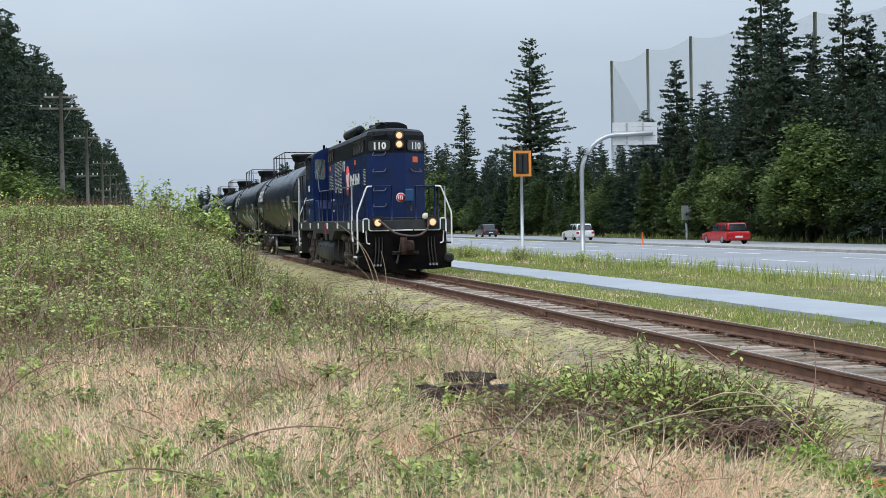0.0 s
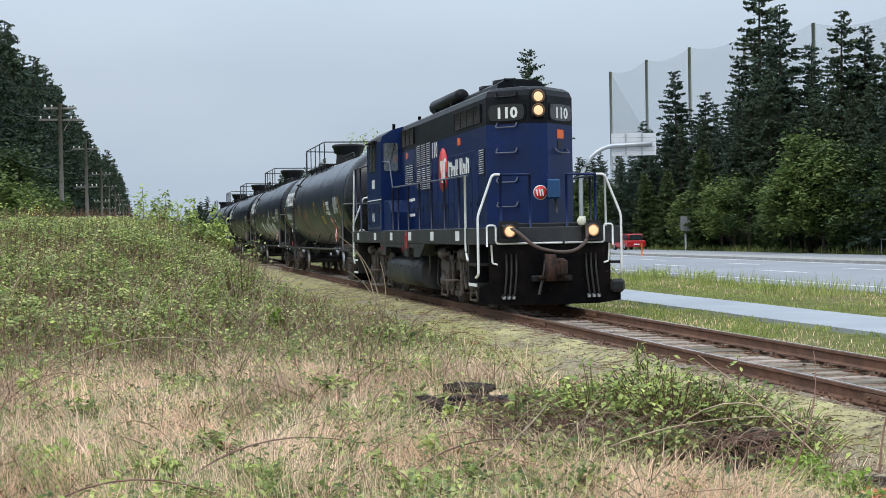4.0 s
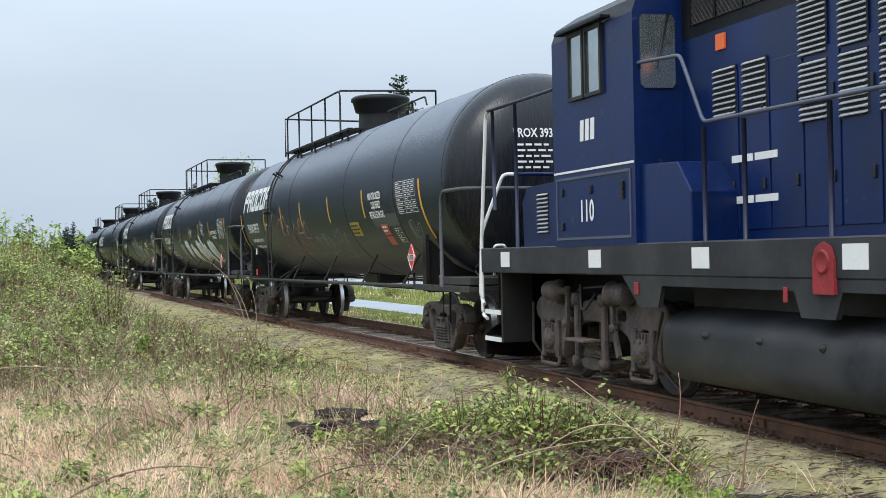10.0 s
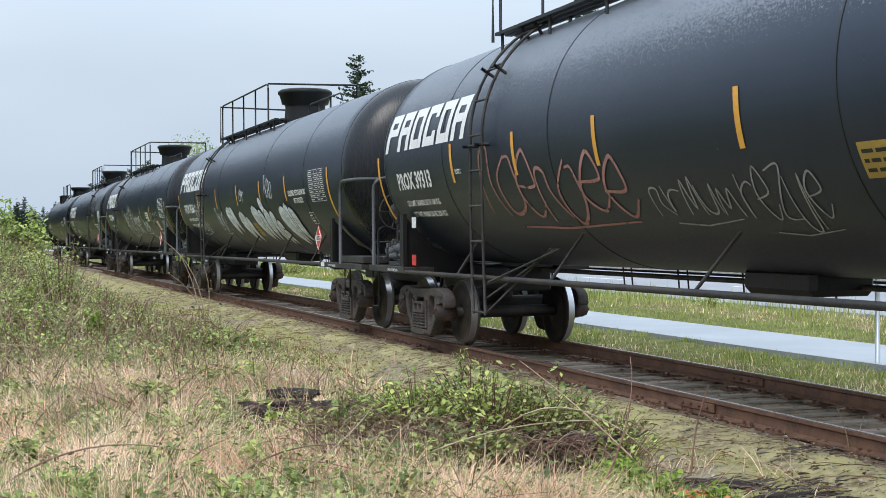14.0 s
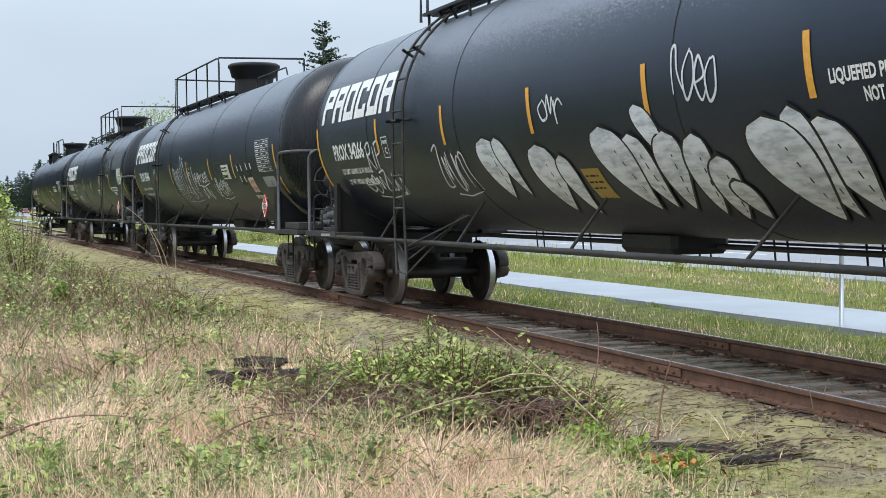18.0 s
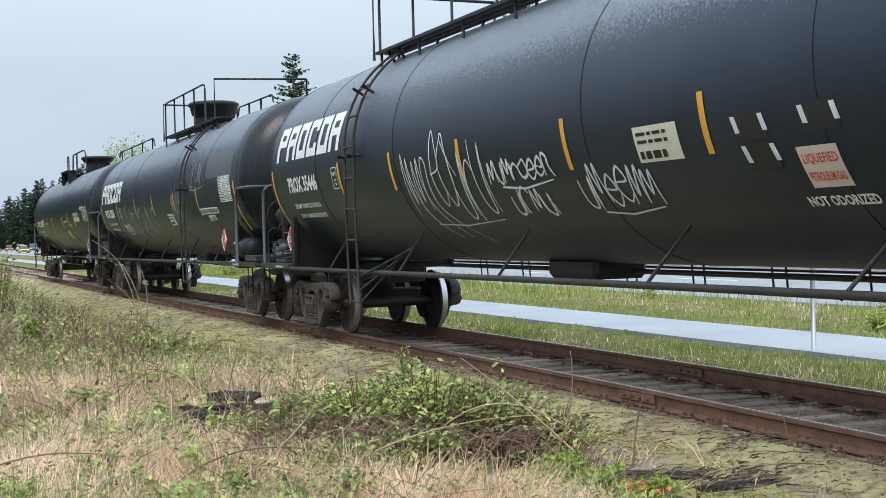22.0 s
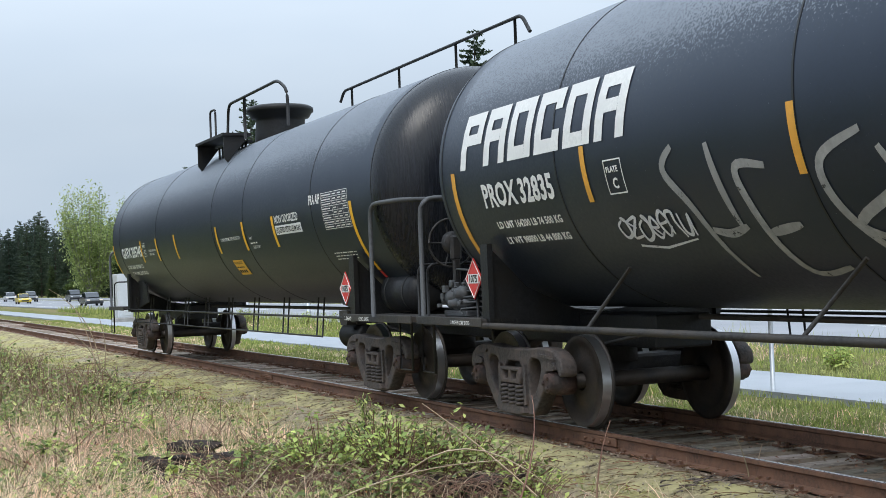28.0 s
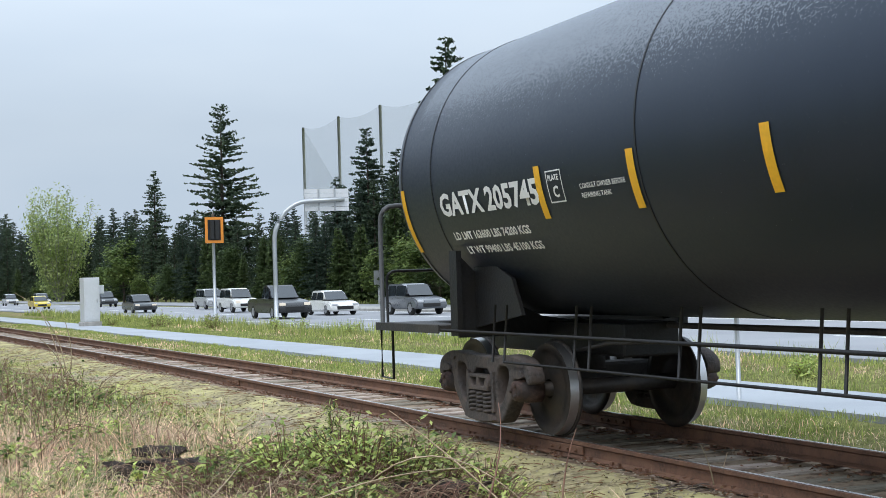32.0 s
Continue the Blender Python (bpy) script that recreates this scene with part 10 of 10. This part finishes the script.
# old ties and planks rotting in the field
def timber(x, y, l, w, h, rz, tilt=0.0, seed=0, z=None, sides=0, label="rotten dark wooden railway tie lying in the straw"):
    q = random.Random(seed)
    bm = bmesh.new()
    nx = 12
    rows = []
    for i in range(nx + 1):
        u = -l / 2 + l * i / nx
        ring = []
        for k in range(12):
            c = k / 12 * 2 * math.pi
            cy, cz = math.cos(c), math.sin(c)
            m_ = max(abs(cy), abs(cz))
            f = 1 - 0.10 * q.random() - (0.10 if i in (0, nx) else 0)
            ring.append(bm.verts.new((u + (0.10 * q.uniform(-1, 1) if i in (0, nx) else 0), cy / m_ * w / 2 * f, h / 2 + cz / m_ * h / 2 * f + 0.012 * q.uniform(-1, 1))))
        rows.append(ring)
    for a, b in zip(rows, rows[1:]):
        for k in range(12):
            bm.faces.new((a[k], a[(k + 1) % 12], b[(k + 1) % 12], b[k]))
    bm.faces.new(rows[0][::-1])
    bm.faces.new(rows[-1])
    bmesh.ops.recalc_face_normals(bm, faces=bm.faces)
    ob = part("old_tie", bm, M["old_tie"])
    zz = field_z(x, y) - 0.03 if z is None else z
    ob.matrix_world = pose(x, y, zz, 0, tilt, rz)
    return tagged(ob, label, "railway tie", "old ties in the field")


timber(0.22, 12.85, 0.36, 0.24, 0.26, 8, 4, 1)
timber(0.25, 11.80, 1.05, 0.20, 0.19, -9, 3, 2)
timber(0.40, 11.50, 1.20, 0.15, 0.14, 6, -3, 3, label="split dark plank of an old tie in the straw")
timber(0.55, 11.25, 0.75, 0.12, 0.10, -18, -5, 4, label="split dark plank of an old tie in the straw")
timber(0.05, 11.95, 0.8, 0.16, 0.12, 16, 0, 5, label="split dark plank of an old tie in the straw")
timber(1.36, 10.25, 0.75, 0.20, 0.17, 10, 0, 6)
timber(1.97, 10.52, 1.42, 0.25, 0.25, -15, 0, 7, label="long dark old tie half hidden under the bush")
timber(0.60, 11.62, 0.8, 0.16, 0.13, -4, -2, 8, z=0.05, label="split dark plank lying on the heap of old ties")
timber(0.36, 11.75, 0.7, 0.14, 0.10, 12, 2, 12, z=0.08, label="split dark plank lying on the heap of old ties")
timber(3.34, 9.58, 0.62, 0.15, 0.06, -34, 0, 9, label="flat broken plank on the sandy shoulder")
timber(4.37, 11.12, 0.62, 0.09, 0.05, 14, 0, 10, label="flat broken plank on the sandy shoulder")
timber(3.70, 9.04, 0.55, 0.13, 0.06, 4, 0, 11, label="flat broken plank on the sandy shoulder")
timber(4.70, 10.05, 0.55, 0.13, 0.06, 6, 0, 13, label="flat broken plank on the sandy shoulder")
for x, y, n in ((3.28, 9.62, 70), (3.62, 9.12, 80), (3.95, 9.4, 30), (4.2, 10.4, 35)):
    q = np.stack([x + rs.normal(size=n) * 0.17, y + rs.normal(size=n) * 0.14], -1)
    zq = shoulder_z(q[:, 0], q[:, 1], grid_at(GL, q[:, 0], q[:, 1])) + 0.012
    b = np.stack([np.cos(0.2 + rs.normal(size=n) * 0.5), np.sin(0.2 + rs.normal(size=n) * 0.5)], -1) * (0.05 + 0.12 * rs.rand(n))[:, None]
    P0 = np.stack([q[:, 0], q[:, 1], zq], -1)
    P2 = P0 + np.concatenate([b, 0.02 * rs.rand(n, 1)], 1)
    lay("bark_strips", canes("bark_strips", P0, (P0 + P2) / 2 + np.array([0, 0, 0.012]), P2, 0.004 + 0.007 * rs.rand(n), M["tie_scrap"], 2), "dark splintered bark and rotten wood strips on the sand", "bark", group="splintered bark")
for x, y, n in ((1.3, 10.0, 26), (2.84, 8.80, 55), (2.92, 8.72, 24)):
    q = np.stack([x + rs.normal(size=n) * 0.06, y + rs.normal(size=n) * 0.06, field_z(x, y) + 0.05 + 0.08 * rs.rand(n)], -1)
    lay("orange_leaves", leaf_cloud(q, 0.04, rs, M["orange_leaf"], 0.5, 1.3, "orange_leaves"), "small heap of bright orange dead leaves", "leaves", group="orange leaves")

# ---- verges on the far side ----
LS = np.arange(-799, 3200) * STEP
LH = np.array([heading(s) for s in LS])


def at_np(s, lat):
    h = np.interp(s, LS, LH)
    return np.interp(s, LS, SG[:, 0]) + lat * np.cos(h), np.interp(s, LS, SG[:, 1]) + lat * np.sin(h)


def verge(name, n, s0, s1, l0, l1, h0, h1, material, label, power=1.8, thin=0.3, lean=0.4, seed=1, size=0.9):
    q = np.random.RandomState(seed)
    s, lat = s0 + (s1 - s0) * q.rand(n) ** power, l0 + (l1 - l0) * q.rand(n)
    x, y = at_np(s, lat)
    p = patchy(x, y, size, seed + 40)
    k = q.rand(n) < thin + (1 - thin) * sm(0.35, 0.65, p)
    s, lat, x, y, p = s[k], lat[k], x[k], y[k], p[k]
    d = np.hypot(x, y)
    g = -0.26 + 0 * x
    m_ = len(x)
    L = h0 + (h1 - h0) * q.rand(m_) ** 1.5 * (0.4 + 0.9 * p)
    return lay(name, blades(name, x, y, g, L + 0.03, 0.004 + 0.0004 * d, np.abs(q.normal(size=m_)) * lean, q, M[material]), label, "grass")


verge("verge_grass", 60000, -7, 75, 1.9, 4.3, 0.03, 0.10, "verge", "short green grass strip between the track and the path", seed=3, thin=0.15)
verge("verge_straw", 16000, -7, 75, 1.5, 3.6, 0.03, 0.10, "straw", "dry grass along the track's far shoulder", seed=4, lean=0.9)
verge("verge_grass", 80000, -8, 90, 6.35, 11.4, 0.04, 0.14, "verge", "short green grass strip between the path and the road", seed=5, thin=0.35)
verge("tall_weeds", 14000, 0, 110, 8.8, 11.3, 0.15, 0.60, "verge", "taller weeds along the road's edge", seed=6, thin=0.05, power=1.2, lean=0.25, size=1.6)
verge("verge_straw", 9000, -8, 60, 8.0, 11.3, 0.05, 0.18, "straw", "dry grass along the road's edge", seed=7, lean=0.7, thin=0.1)
verge("forest_grass", 9000, 0, 120, 36.4, 39.5, 0.2, 0.7, "grass", "long grass at the forest's edge", seed=8, lean=0.3, power=1.0)
for s, lat, h in ((56, 7.6, 0.9), (57.5, 8.3, 1.0), (59, 8.9, 0.8), (50, 8.8, 0.9), (52, 9.2, 0.8), (41, 9.6, 0.8), (37, 10.2, 0.7), (33, 10.4, 0.65), (9.5, 7.6, 0.5), (5.2, 7.4, 0.55), (4.0, 7.6, 0.65), (3.2, 7.4, 0.6), (62, 6.8, 0.8), (45, 10.0, 0.7), (21, 10.0, 0.5)):
    p_ = at(s, lat, -0.25)
    shrub("tall_weed", p_.x, p_.y, -0.26, h, h * 1.3, int(s * 10), "bramble_new" if int(s) % 2 else "verge", 420, 0.05, "clump of tall green weeds on the verge", "weed", 26, "weed clumps on the verge", bare=0.1)

# dead leaves, bark and twigs along the rails
n = 6500
s, lat = -7 + 50 * rs.rand(n) ** 1.6, np.where(rs.rand(n) < 0.6, rs.choice([-0.95, -0.6, 0.6, 0.95], n) + rs.normal(size=n) * 0.10, rs.uniform(-1.9, 1.7, n))
x, y = at_np(s, lat)
zz = np.where(np.abs(lat) < 1.2, -0.165, -0.215) + 0.02 * rs.rand(n)
lay("leaf_litter", leaf_cloud(np.stack([x, y, zz], -1), 0.03, rs, M["litter"], 0.35, 1.5, "leaf_litter"), "dead brown leaves and bark along the rails", "leaf litter")
n = 2600
s, lat = -7 + 45 * rs.rand(n) ** 1.5, rs.uniform(-3.8, -1.0, n)
x, y = at_np(s, lat)
P0 = np.stack([x, y, shoulder_z(x, y, lat) + 0.014], -1)
b = rs.normal(size=(n, 2)) * np.array([0.13, 0.05])
lay("twigs", canes("twigs", P0, P0 + np.concatenate([b * 0.5, 0 * b[:, :1] + 0.03], 1), P0 + np.concatenate([b, 0 * b[:, :1]], 1), np.full(n, 0.005), M["litter"], 2), "small dead twigs on the sandy shoulder", "twigs")
n = 20000
s, lat = -7 + 45 * rs.rand(n) ** 1.5, rs.uniform(-4.2, -0.9, n)
x, y = at_np(s, lat)
lay("gravel", leaf_cloud(np.stack([x, y, shoulder_z(x, y, lat) + 0.006], -1), 0.016 + 0.02 * rs.rand(n) ** 3, rs, M["gravel"], 0.8, 1.2, "gravel"), "loose small stones on the sandy shoulder", "gravel")


def nose_at(t):
    i = min(31, int(t))
    k = t - i
    p0, p1, p2, p3 = (NOSE[max(0, i - 1)], NOSE[i], NOSE[i + 1], NOSE[min(32, i + 2)])
    return p1 + 0.5 * k * (p2 - p0 + k * (2 * p0 - 5 * p1 + 4 * p2 - p3 + k * (3 * (p1 - p2) + p3 - p0)))


def motions():
    for ob, front, rear in CARS:
        rows = []
        for i in range(65):
            u = nose_at(i * 0.5)
            rows.append((i * 0.5, consist_pose(u + front, u + rear)))
        walk(ob, rows)
    for ob, x, z, r in WHEELS:
        rows = []
        for i in range(321):
            t = i * 0.1
            turn = math.degrees((nose_at(t) - NOSE[0]) / r)
            rows.append((t, pose(x, 0, z, 0, turn, 0)))
        walk(ob, rows)

    for mv in MOVERS:
        if mv[1] == "car":
            ob, _, lat, s0, v, _ = mv
            rows = []
            for i in range(33):
                s = min(790, max(-150, s0 + v * i))
                rows.append((i, along(s, lat, -0.2) @ pose(0, 0, 0, 0, 0, 0 if v > 0 else 180)))
            walk(ob, rows)


motions()
